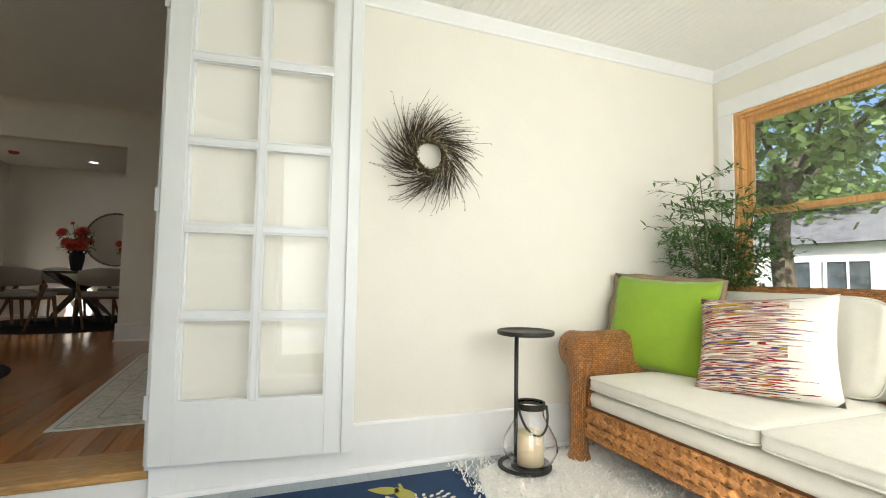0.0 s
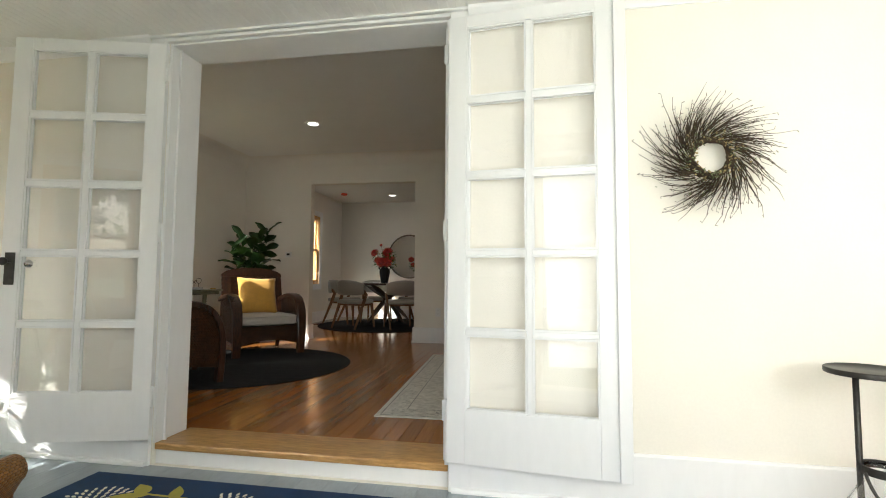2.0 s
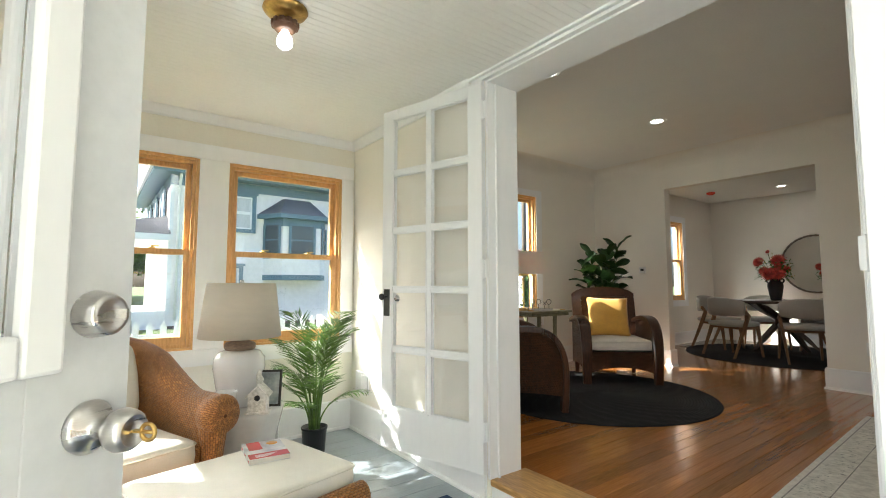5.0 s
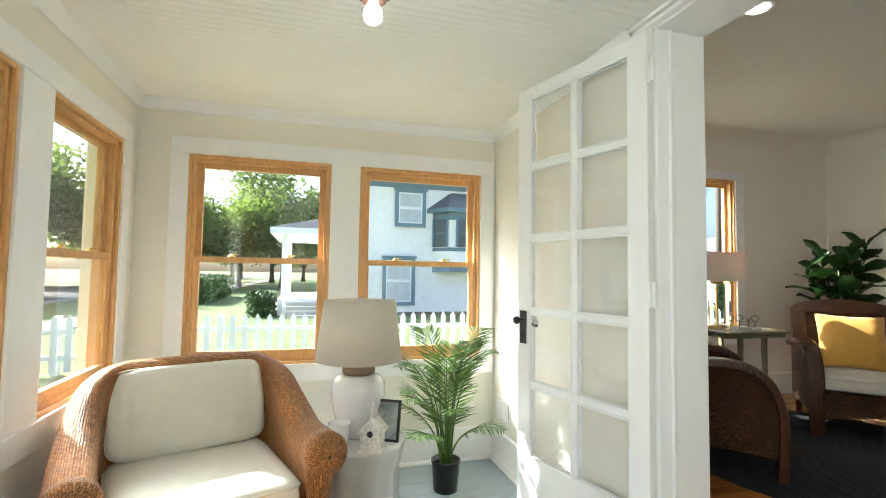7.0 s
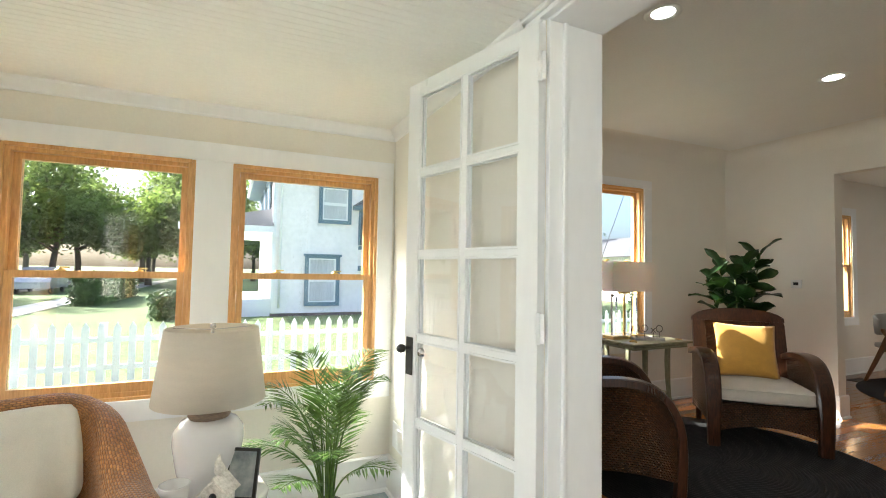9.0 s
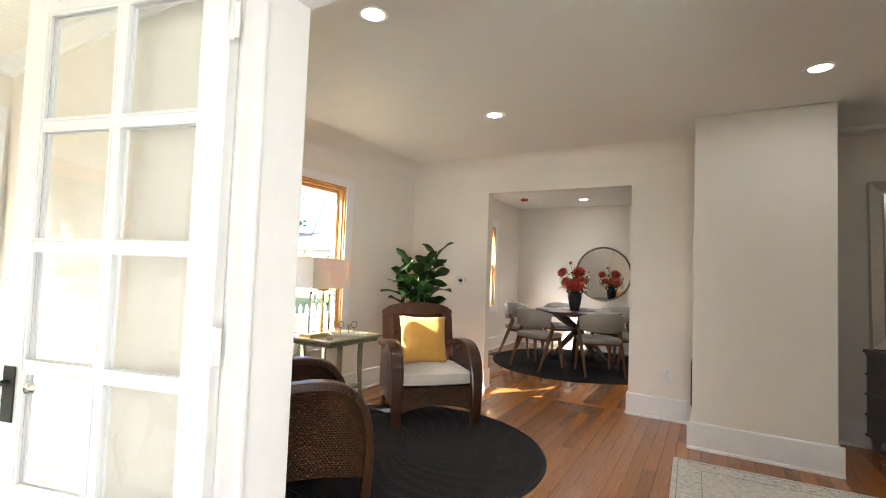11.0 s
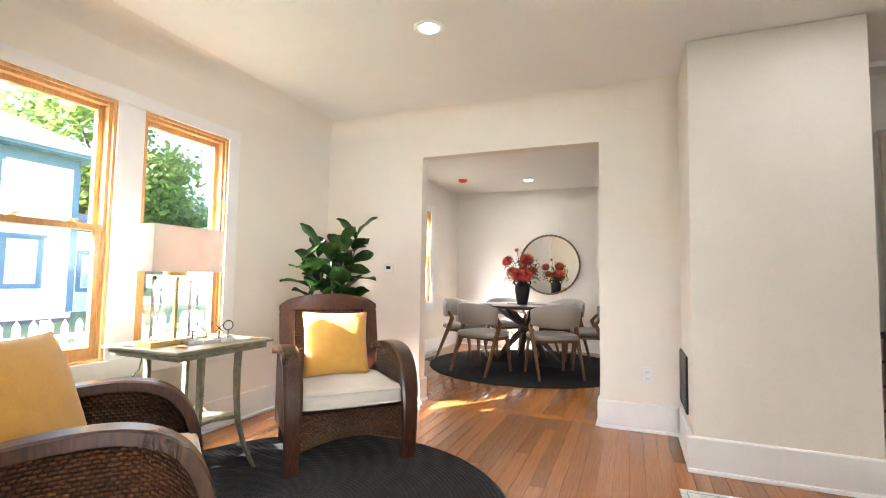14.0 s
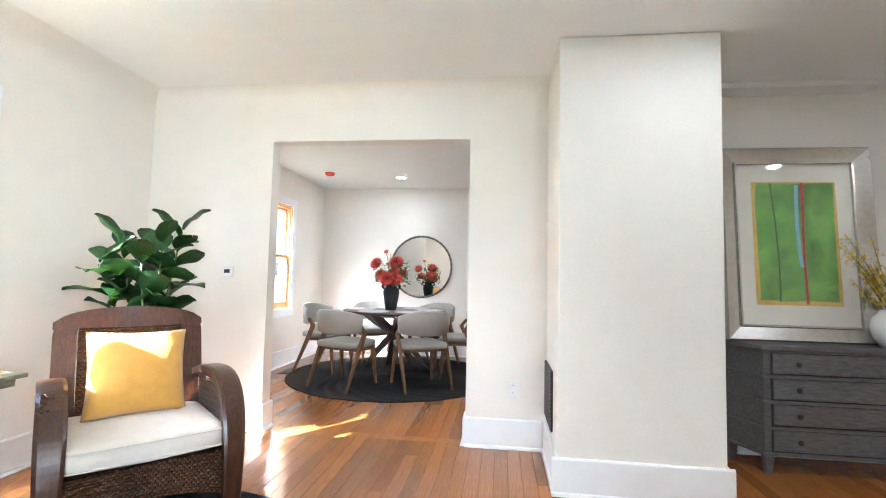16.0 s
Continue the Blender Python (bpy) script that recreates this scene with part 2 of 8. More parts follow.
def mesh_of(name, bm, mat, smooth=False):
    me = bpy.data.meshes.new(name)
    bmesh.ops.recalc_face_normals(bm, faces=bm.faces)
    if smooth:
        for f in bm.faces:
            f.smooth = True
    bm.to_mesh(me)
    bm.free()
    me.materials.append(mat)
    return me


def part(name, bm, mat, parent=None, label="", smooth=False, m=None):
    ob = new(name, mesh_of(name, bm, mat, smooth))
    if parent is not None:
        ob.parent = parent
    if m is not None:
        ob.matrix_local = m
    if label:
        ob["label"] = label
    return ob


def thing(name, label, category, m=None, group="", kind=""):
    ob = new(name)
    ob.empty_display_size = 0.1
    if m is not None:
        ob.matrix_world = m
    return tagged(ob, label, category, group, kind)


def setting(name, bm, mat, label="", category=""):
    return tagged(part(name, bm, mat), label, category, kind="structure")


def boxpart(name, dims, mat, parent, label="", bevel=0.0, m=None):
    bm = bmesh.new()
    box(bm, *dims, bevel=bevel)
    return part(name, bm, mat, parent, label, m=m)


def wall(name, along, lo, hi, near, far, z0, z1, holes, mat, label):
    """A thick wall along x or y, with holes (a0, a1, z0, z1) that go through it."""
    bm = bmesh.new()
    us = sorted({lo, hi, *[h[0] for h in holes], *[h[1] for h in holes]})
    zs = sorted({z0, z1, *[h[2] for h in holes], *[h[3] for h in holes]})
    us, zs = [u for u in us if lo <= u <= hi], [z for z in zs if z0 <= z <= z1]
    solid = lambda i, k: 0 <= i < len(us) - 1 and 0 <= k < len(zs) - 1 and not any(
        h[0] - 1e-6 <= us[i] and us[i + 1] <= h[1] + 1e-6 and h[2] - 1e-6 <= zs[k] and zs[k + 1] <= h[3] + 1e-6 for h in holes)
    at = (lambda u, w, z: (u, w, z)) if along == "x" else (lambda u, w, z: (w, u, z))
    cache = {}

    def vert(u, w, z):
        if (u, w, z) not in cache:
            cache[(u, w, z)] = bm.verts.new(at(u, w, z))
        return cache[(u, w, z)]

    for i in range(len(us) - 1):
        for k in range(len(zs) - 1):
            if not solid(i, k):
                continue
            a, b, c, d = us[i], us[i + 1], zs[k], zs[k + 1]
            for w in (near, far):
                bm.faces.new([vert(a, w, c), vert(b, w, c), vert(b, w, d), vert(a, w, d)])
            for di, dk, q in ((-1, 0, ((a, c), (a, d))), (1, 0, ((b, c), (b, d))), (0, -1, ((a, c), (b, c))), (0, 1, ((a, d), (b, d)))):
                if not solid(i + di, k + dk):
                    (u1, v1), (u2, v2) = q
                    bm.faces.new([vert(u1, near, v1), vert(u2, near, v2), vert(u2, far, v2), vert(u1, far, v1)])
    return setting(name, bm, mat, label, "wall")


# ---- shell ----
PWIN = (0.575, 1.815)                     # porch window openings, low and high
WEST_WINDOWS = [(-1.926, -1.116), (-0.935, -0.111)]
SOUTH_WINDOWS = [(-1.33, -0.62), (-0.415, 0.295), (2.86, 3.57), (3.775, 4.485)]
EAST_WINDOWS = [(-1.30, -0.143)]
LWIN = (0.60, 2.09)
LIVING_WINDOWS = [(1.325, 1.962), (2.122, 2.762)]
DINING_WINDOWS = [(5.78, 6.51)]
DWIN = (0.735, 2.06)
ENTRY = (1.56, 2.50, PORCH_Z, 1.98)
FAR_E = 4.60
ALC = 4.22                               # wall face east of the chimney breast
DOOR2 = (-1.085, 0.43, -0.02, 2.18)         # opening to the dining room

wall("wall_porch_west", "y", PS - 0.16, 0.0, PW, PW - 0.10, GROUND, PORCH_TOP, [(a, b, *PWIN) for a, b in WEST_WINDOWS], CREAM, "cream painted sun porch wall with two windows")
wall("wall_porch_south", "x", PW, PE, PS, PS - 0.16, GROUND, PORCH_TOP, [(a, b, *PWIN) for a, b in SOUTH_WINDOWS] + [ENTRY], CREAM, "cream painted front wall with windows and entry")
wall("wall_porch_east", "y", PS - 0.16, 0.0, PE, PE + 0.16, GROUND, PORCH_TOP, [(a, b, *PWIN) for a, b in EAST_WINDOWS], CREAM, "cream painted porch end wall with a window")
wall("wall_porch_north", "x", PW - 0.16, PE + 0.16, 0.0, 0.13, GROUND, ROOM_TOP + 0.1, [(OP0, OP1, PORCH_Z, OPH)], CREAM, "cream painted wall between porch and living room")
wall("wall_living_south", "x", LW - 0.16, FAR_E, 0.135, JAMB, GROUND, ROOM_TOP + 0.1, [(OP0, OP1, PORCH_Z, OPH)], OFFWHITE, "off-white living room wall round the french doors")
wall("wall_living_west", "y", JAMB, LN + 0.12, LW, LW - 0.10, GROUND, ROOM_TOP + 0.1, [(a, b, *LWIN) for a, b in LIVING_WINDOWS], OFFWHITE, "off-white living room wall with two windows")
wall("wall_living_north", "x", LW, 1.50, LN, LN + 0.12, GROUND, ROOM_TOP + 0.1, [DOOR2], OFFWHITE, "off-white wall with a cased opening to the dining room")
wall("wall_living_alcove", "x", 1.50, FAR_E, ALC, ALC + 0.12, GROUND, ROOM_TOP + 0.1, [], OFFWHITE, "plain off-white wall beside the chimney breast")
wall("wall_living_east", "y", 0.135, ALC + 0.12, FAR_E, FAR_E + 0.16, GROUND, ROOM_TOP + 0.1, [], OFFWHITE, "plain off-white living room wall")
wall("wall_dining_west", "y", LN + 0.12, DN + 0.16, DW, DW - 0.16, GROUND, ROOM_TOP + 0.1, [(a, b, *DWIN) for a, b in DINING_WINDOWS], OFFWHITE, "off-white dining room wall with a window")
wall("wall_dining_north", "x", DW, 3.0, DN, DN + 0.16, GROUND, ROOM_TOP + 0.1, [], OFFWHITE, "off-white dining room wall behind a mirror")
wall("wall_dining_east", "y", ALC + 0.12, DN + 0.16, 3.0, 3.16, GROUND, ROOM_TOP + 0.1, [], OFFWHITE, "plain off-white dining room wall")

bm = bmesh.new()
box(bm, 0.985, 1.86, 3.35, ALC - 0.001, 0.0, ROOM_TOP - 0.001, bevel=0.006)
setting("chimney_breast", bm, OFFWHITE, "off-white plastered chimney breast beside the opening", "wall")

bm = bmesh.new()
x = PW
while x < PE:                              # narrow beaded boards
    w = min(0.042, PE - x)
    box(bm, x + 0.0009, x + w - 0.0009, PS, 0.0, PORCH_TOP, PORCH_TOP + 0.01)
    x += 0.042
box(bm, PW - 0.16, PE + 0.16, PS - 0.16, 0.0, PORCH_TOP + 0.004, PORCH_TOP + 0.2)
setting("ceiling_porch", bm, CEIL, "white beadboard porch ceiling", "ceiling")
bm = bmesh.new()
box(bm, LW - 0.16, FAR_E + 0.16, 0.135, LN + 0.06, ROOM_TOP, ROOM_TOP + 0.2)
box(bm, 1.40, FAR_E + 0.16, LN + 0.06, ALC + 0.06, ROOM_TOP, ROOM_TOP + 0.2)
setting("ceiling_living", bm, CEIL, "white plaster living room ceiling", "ceiling")
bm = bmesh.new()
box(bm, DW - 0.16, 3.16, LN + 0.06, DN + 0.16, DINE_TOP, DINE_TOP + 0.24)
setting("ceiling_dining", bm, CEIL, "white plaster dining room ceiling", "ceiling")

# coved edge of the living room ceiling
bm = bmesh.new()
arc = [(0.16 * (1 - math.sin(a)), -0.16 * (1 - math.cos(a))) for a in [i * math.pi / 16 for i in range(9)]]
grid(bm, [[(LW + d, y, ROOM_TOP + dz) for d, dz in arc] for y in (JAMB, LN)])
grid(bm, [[(x, LN - d, ROOM_TOP + dz) for d, dz in arc] for x in (LW, 1.0)])
setting("trim_cove", bm, OFFWHITE, "rounded plaster cove under the ceiling", "trim")


def crown(name, p, q, into):
    bm = bmesh.new()
    prof = [(0.0, -0.062), (0.010, -0.062), (0.014, -0.05), (0.03, -0.03), (0.046, -0.012), (0.05, 0.0), (0.0, 0.0)]
    grid(bm, [[(e[0] + into[0] * d, e[1] + into[1] * d, PORCH_TOP + dz) for d, dz in prof] for e in (p, q)], smooth=False)
    return setting(name, bm, TRIM, "narrow white crown moulding", "trim")


crown("trim_crown_west", (PW, PS), (PW, 0), (1, 0))
crown("trim_crown_south", (PW, PS), (PE, PS), (0, 1))
crown("trim_crown_east", (PE, PS), (PE, 0), (-1, 0))
crown("trim_crown_north_a", (PW, 0), (OP0 - 0.09, 0), (0, -1))
crown("trim_crown_north_b", (OP1 + 0.09, 0), (PE, 0), (0, -1))


def baseboard(name, p, q, into, z, h, thick=0.018):
    bm = bmesh.new()
    prof = [(0.0, 0.0), (thick + 0.014, 0.0), (thick + 0.014, 0.008), (thick + 0.010, 0.018), (thick, 0.022), (thick, h - 0.008), (thick - 0.006, h), (0.0, h)]
    grid(bm, [[(e[0] + into[0] * d, e[1] + into[1] * d, z + dz) for d, dz in prof] for e in (p, q)], smooth=False, cap=True)
    return setting(name, bm, TRIM, "tall white painted baseboard", "baseboard")


BH, LB = 0.215, 0.20
baseboard("baseboard_porch_west", (PW, PS), (PW, 0), (1, 0), PORCH_Z, BH)
baseboard("baseboard_porch_north_a", (PW, 0), (OP0 - 0.02, 0), (0, -1), PORCH_Z, BH)
baseboard("baseboard_porch_north_b", (OP1 + 0.02, 0), (PE, 0), (0, -1), PORCH_Z, BH)
baseboard("baseboard_porch_east", (PE, PS), (PE, 0), (-1, 0), PORCH_Z, BH)
baseboard("baseboard_porch_south", (PW, PS), (ENTRY[0] - 0.1, PS), (0, 1), PORCH_Z, BH)
baseboard("baseboard_porch_south_b", (ENTRY[1] + 0.1, PS), (PE, PS), (0, 1), PORCH_Z, BH)
baseboard("baseboard_living_west", (LW, JAMB), (LW, LN), (1, 0), 0, LB)
baseboard("baseboard_living_north_a", (LW, LN), (DOOR2[0], LN), (0, -1), 0, LB)
baseboard("baseboard_living_north_b", (DOOR2[1], LN), (0.953, LN), (0, -1), 0, LB)
baseboard("baseboard_living_north_c", (1.86, ALC), (FAR_E, ALC), (0, -1), 0, LB)
baseboard("baseboard_chimney_front", (0.953, 3.35), (1.892, 3.35), (0, -1), 0, LB)
baseboard("baseboard_chimney_west", (0.985, 3.35), (0.985, LN), (-1, 0), 0, LB)
baseboard("baseboard_chimney_east", (1.86, 3.35), (1.86, ALC), (1, 0), 0, LB)
baseboard("baseboard_opening_west", (DOOR2[0], LN - 0.0165), (DOOR2[0], LN + 0.1365), (1, 0), 0, LB)
baseboard("baseboard_opening_east", (DOOR2[1], LN - 0.0165), (DOOR2[1], LN + 0.1365), (-1, 0), 0, LB)
baseboard("baseboard_dining_west", (DW, LN + 0.12), (DW, DN), (1, 0), 0, LB)
baseboard("baseboard_dining_north", (DW, DN), (3.0, DN), (0, -1), 0, LB)
baseboard("baseboard_dining_south", (DW, LN + 0.12), (DOOR2[0], LN + 0.12), (0, 1), 0, LB)

# sub-floors; the boards themselves come at the end
bm = bmesh.new()
box(bm, PW - 0.16, PE + 0.16, PS - 0.16, 0.0, GROUND, PORCH_Z - 0.012)
floor_porch = setting("floor_porch", bm, PORCHFLOOR, "grey painted wooden porch floor", "floor")
bm = bmesh.new()
box(bm, LW - 0.16, FAR_E, JAMB, LN + 0.06, GROUND, -0.012)
box(bm, 1.86, FAR_E, LN + 0.06, ALC + 0.05, GROUND, -0.012)
floor_living = setting("floor_living", bm, FIR, "glossy reddish fir strip floor", "floor")
bm = bmesh.new()
box(bm, DW - 0.16, 3.0, LN + 0.06, DN, GROUND, -0.012)
floor_dining = setting("floor_dining", bm, FIR, "glossy reddish fir strip floor in the dining room", "floor")

# threshold of the french doors: white riser and oak sill
sill = thing("threshold", "honey oak threshold on a white painted riser", "threshold", kind="structure")
bm = bmesh.new()
box(bm, OP0 + 0.001, OP1 - 0.001, 0.024, JAMB - 0.001, PORCH_Z, -0.03, bevel=0.004)
part("riser", bm, TRIM, sill, "white painted riser")
bm = bmesh.new()
box(bm, OP0 + 0.001, OP1 - 0.001, 0.012, JAMB + 0.045, -0.029, 0.006, bevel=0.008)
part("oak_sill", bm, OAK, sill)

# casing and lining of the french door opening
casing = thing("door_casing", "white painted casing round the french door opening", "casing", kind="structure")
for nm, d in (("jamb", (OP0 - 0.001, OP0 + 0.016, 0.0, JAMB, 0.007, OPH)), ("jamb", (OP1 - 0.016, OP1 + 0.001, 0.0, JAMB, 0.007, OPH)),
              ("head", (OP0 + 0.017, OP1 - 0.017, 0.0, JAMB, OPH - 0.016, OPH + 0.001)),
              ("side_board", (OP0 - 0.10, OP0 - 0.004, -0.020, -0.001, PORCH_Z, OPH + 0.02)), ("side_board", (OP1 + 0.004, OP1 + 0.10, -0.020, -0.001, PORCH_Z, OPH + 0.02)),
              ("stop", (OP0 + 0.017, OP0 + 0.030, 0.05, 0.065, 0.007, OPH - 0.017)), ("stop", (OP1 - 0.030, OP1 - 0.017, 0.05, 0.065, 0.007, OPH - 0.017)),
              ("head_board", (OP0 - 0.10, OP1 + 0.10, -0.018, -0.001, OPH + 0.021, PORCH_TOP - 0.001)),
              ("head_bead", (OP0 - 0.004, OP1 + 0.004, -0.030, -0.001, OPH - 0.008, OPH + 0.010)), ("head_bead", (OP0 - 0.10, OP1 + 0.10, -0.040, -0.019, OPH + 0.016, PORCH_TOP - 0.001))):
    boxpart(nm, d, TRIM, casing, bevel=0.003)


# Unseen eaves, added and lengthened to keep sun off the entry floor and wall.
bm = bmesh.new()
box(bm, PW - 0.16 - 0.66, PE + 0.5, PS - 1.35, 0.12, PORCH_TOP + 0.21, PORCH_TOP + 0.36)
setting("porch_roof", bm, TRIM, "unseen white porch eaves, reaching far out to block the sun", "roof")

# ---- double-hung windows ----
def sash_window(name, label, m, w, z0, z1, deep=0.10):
    """Seen from inside: x runs across, y outwards; the opening is w wide and starts at x = 0."""
    win = thing(name, label, "window", m, kind="structure")
    f = 0.037
    for nm, d in (("frame_side", (0, f, 0.012, deep, z0, z1)), ("frame_side", (w - f, w, 0.012, deep, z0, z1)),
                  ("frame_head", (f, w - f, 0.012, deep, z1 - f, z1)), ("frame_sill", (f, w - f, 0.012, deep, z0, z0 + f)),
                  ("bead", (-0.004, 0.018, -0.006, 0.0115, z0, z1)), ("bead", (w - 0.018, w + 0.004, -0.006, 0.0115, z0, z1)), ("bead", (0.0185, w - 0.0185, -0.006, 0.0115, z1 - 0.018, z1 + 0.004)),
                  ("stool", (-0.004, w + 0.004, -0.010, 0.0115, z0 - 0.006, z0 + 0.014))):
        boxpart(nm, d, SASH, win, bevel=0.003)
    mid = (z0 + z1) / 2 - 0.01
    s = 0.031
    for nm, y, a, b, top, bot in (("upper_sash", 0.070, mid - 0.005, z1 - f, s, 0.03), ("lower_sash", 0.032, z0 + f, mid + 0.03, 0.034, 0.045)):
        bm = bmesh.new()
        x0, x1 = f + 0.001, w - f - 0.001
        box(bm, x0, x0 + s, y - 0.016, y + 0.016, a, b)
        box(bm, x1 - s, x1, y - 0.016, y + 0.016, a, b)
        box(bm, x0 + s, x1 - s, y - 0.016, y + 0.016, b - top, b)
        box(bm, x0 + s, x1 - s, y - 0.016, y + 0.016, a, a + bot)
        sash = part(nm, bm, SASH, win)
        pane = boxpart("pane", (x0 + s, x1 - s, y - 0.002, y + 0.002, a + bot, b - top), GLASS, sash)
        pane.visible_shadow = False
        if nm == "lower_sash":
            for k in (0.3, 0.7):
                bm = bmesh.new()
                lathe(bm, [(0.022, b), (0.022, b + 0.006), (0.010, b + 0.010), (0.008, b + 0.018)], 10, (w * k, y))
                box(bm, w * k - 0.004, w * k + 0.038, y - 0.006, y + 0.006, b + 0.012, b + 0.02)
                part("sash_lock", bm, GOLD, sash, "brass sash lock")
    return win


def window_casing(name, m, spans, z0, z1, side=0.095, top=0.10, low=0.105):
    cs = thing(name, "wide flat white painted window casing", "casing", m, kind="structure")
    a, b = spans[0][0] - side, spans[-1][1] + side
    boxpart("head", (a, b, -0.020, -0.001, z1 + 0.001, z1 + top), TRIM, cs, bevel=0.002)
    boxpart("sill_board", (a, b, -0.026, -0.001, z0 - low, z0 - 0.001), TRIM, cs, bevel=0.002)
    edges = [a] + [e for s in spans for e in s] + [b]
    for i in range(0, len(edges), 2):
        boxpart("side", (edges[i], edges[i + 1], -0.018, -0.001, z0 - 0.0005, z1 + 0.0005), TRIM, cs, bevel=0.002)
    return cs


def west_pose(x, y0):
    return pose(x, y0, 0, 0, 0, 90)         # local x runs to +y, local y to -x (outwards)


k = 1
for a, b in WEST_WINDOWS:
    sash_window(f"window_{k}", "honey pine double-hung window in the porch", west_pose(PW, a), b - a, *PWIN); k += 1
window_casing("window_casing_west", west_pose(PW, 0), WEST_WINDOWS, *PWIN)
for a, b in SOUTH_WINDOWS:
    sash_window(f"window_{k}", "honey pine double-hung window in the front wall", pose(b, PS, 0, 0, 0, 180), b - a, *PWIN); k += 1
for pair in (SOUTH_WINDOWS[:2], SOUTH_WINDOWS[2:]):
    window_casing("window_casing_south", pose(0, PS, 0, 0, 0, 180), sorted((-b, -a) for a, b in pair), *PWIN)
for a, b in EAST_WINDOWS:
    sash_window(f"window_{k}", "wide honey pine double-hung window behind the sofa", pose(PE, b, 0, 0, 0, -90), b - a, *PWIN); k += 1
window_casing("window_casing_east", pose(PE, 0, 0, 0, 0, -90), sorted((-b, -a) for a, b in EAST_WINDOWS), *PWIN)
for a, b in LIVING_WINDOWS:
    sash_window(f"window_{k}", "honey pine double-hung window in the living room", west_pose(LW, a), b - a, *LWIN); k += 1
window_casing("window_casing_living", west_pose(LW, 0), LIVING_WINDOWS, *LWIN, top=0.08, side=0.10)
for a, b in DINING_WINDOWS:
    sash_window(f"window_{k}", "honey pine double-hung window in the dining room", west_pose(DW, a), b - a, *DWIN); k += 1
window_casing("window_casing_dining", west_pose(DW, 0), DINING_WINDOWS, *DWIN, top=0.10, side=0.10)


# ---- french doors ----
def french_door(name, label, m, w, knob):
    """Hinge at x = 0, leaf towards +x, room face towards -y."""
    z0, z1, t = 0.035, 2.065, 0.036
    d = thing(name, label, "door", m, kind="structure")
    st, top, low, mun = 0.084, 0.058, 0.232, 0.025
    bm = bmesh.new()
    box(bm, 0, st, 0, t, z0, z1, bevel=0.002)
    box(bm, w - st, w, 0, t, z0, z1, bevel=0.002)
    box(bm, st, w - st, 0.0005, t - 0.0005, z1 - top, z1 - 0.0005)
    box(bm, st, w - st, 0.0005, t - 0.0005, z0 + 0.0005, z0 + low)
    part("leaf", bm, DOORPAINT, d)
    gw, gh = (w - 2 * st - mun) / 2, (z1 - z0 - top - low - 4 * mun) / 5
    bm = bmesh.new()
    box(bm, st + gw, st + gw + mun, 0.004, t - 0.004, z0 + low, z1 - top, bevel=0.003)
    part("muntin", bm, DOORPAINT, d)
    for r in range(1, 5):
        z = z0 + low + r * gh + (r - 1) * mun
        for c in (0, 1):
            boxpart("muntin", (st + c * (gw + mun), st + gw + c * (gw + mun), 0.004, t - 0.004, z, z + mun), DOORPAINT, d, bevel=0.003)
    for r in range(5):
        for c in (0, 1):
            x, z = st + c * (gw + mun), z0 + low + r * (gh + mun)
            p = boxpart("pane", (x, x + gw, t / 2 - 0.002, t / 2 + 0.002, z, z + gh), GLASS, d)
            p.visible_shadow = False
            bm = bmesh.new()
            for y in (0.003, t - 0.011):
                box(bm, x, x + 0.008, y, y + 0.008, z, z + gh)
                box(bm, x + gw - 0.008, x + gw, y, y + 0.008, z, z + gh)
                box(bm, x + 0.008, x + gw - 0.008, y, y + 0.008, z, z + 0.008)
                box(bm, x + 0.008, x + gw - 0.008, y, y + 0.008, z + gh - 0.008, z + gh)
            part("glazing_bead", bm, DOORPAINT, d)
    for z in (0.20, 1.02, 1.86):
        bm = bmesh.new()
        tube(bm, [(-0.008, t + 0.004, z), (-0.008, t + 0.004, z + 0.10)], 0.008, 8)
        box(bm, -0.030, -0.006, t - 0.001, t + 0.003, z + 0.004, z + 0.096)
        for q in (0.034, 0.067):
            tube(bm, [(-0.008, t + 0.004, z + q - 0.001), (-0.008, t + 0.004, z + q + 0.001)], 0.0092, 8)
        part("hinge", bm, DOORPAINT, d, "painted butt hinge")
    return d


ang_l, ang_r = 14.7, 6.0
# local +x runs from the hinge to the free edge
left = french_door("door_1", "white ten-pane french door standing open", pose(0.022, -0.004, 0, 0, 0, 180 + ang_l), 0.735, True)
right = french_door("door_2", "white ten-pane french door with a flat astragal, standing open", pose(1.530, -0.034, 0, 0, 0, -ang_r) @ pose(0, -0.008, 0), 0.735, False)
boxpart("astragal", (0.722, 0.772, -0.014, -0.001, 0.036, 2.064), DOORPAINT, right, "flat white astragal strip", bevel=0.003)

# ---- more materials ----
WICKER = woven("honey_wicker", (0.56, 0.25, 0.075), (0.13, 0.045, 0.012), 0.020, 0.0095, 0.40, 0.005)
SPLINT = material("honey_rattan_splint", (0.50, 0.215, 0.065), 0.38, vary=0.25, grain=70, bump=0.2, stretch=(1, 1, 1), second=(0.56, 0.27, 0.09), random_amount=0.18, depth=0.001)
CUSHION = material("ivory_cushion_fabric", (0.74, 0.72, 0.645), 0.85, vary=0.05, grain=260, bump=0.25, sheen=0.2, depth=0.001)
GREEN = material("lime_green_linen", (0.25, 0.40, 0.025), 0.85, vary=0.08, grain=320, bump=0.3, sheen=0.2, depth=0.001)
TAUPE = material("taupe_linen", (0.26, 0.19, 0.12), 0.85, vary=0.1, grain=300, bump=0.3, depth=0.001)
SHAG = material("white_shag_pile", (0.80, 0.78, 0.74), 0.95, vary=0.10, grain=60, bump=0.5, sheen=0.3, depth=0.004)
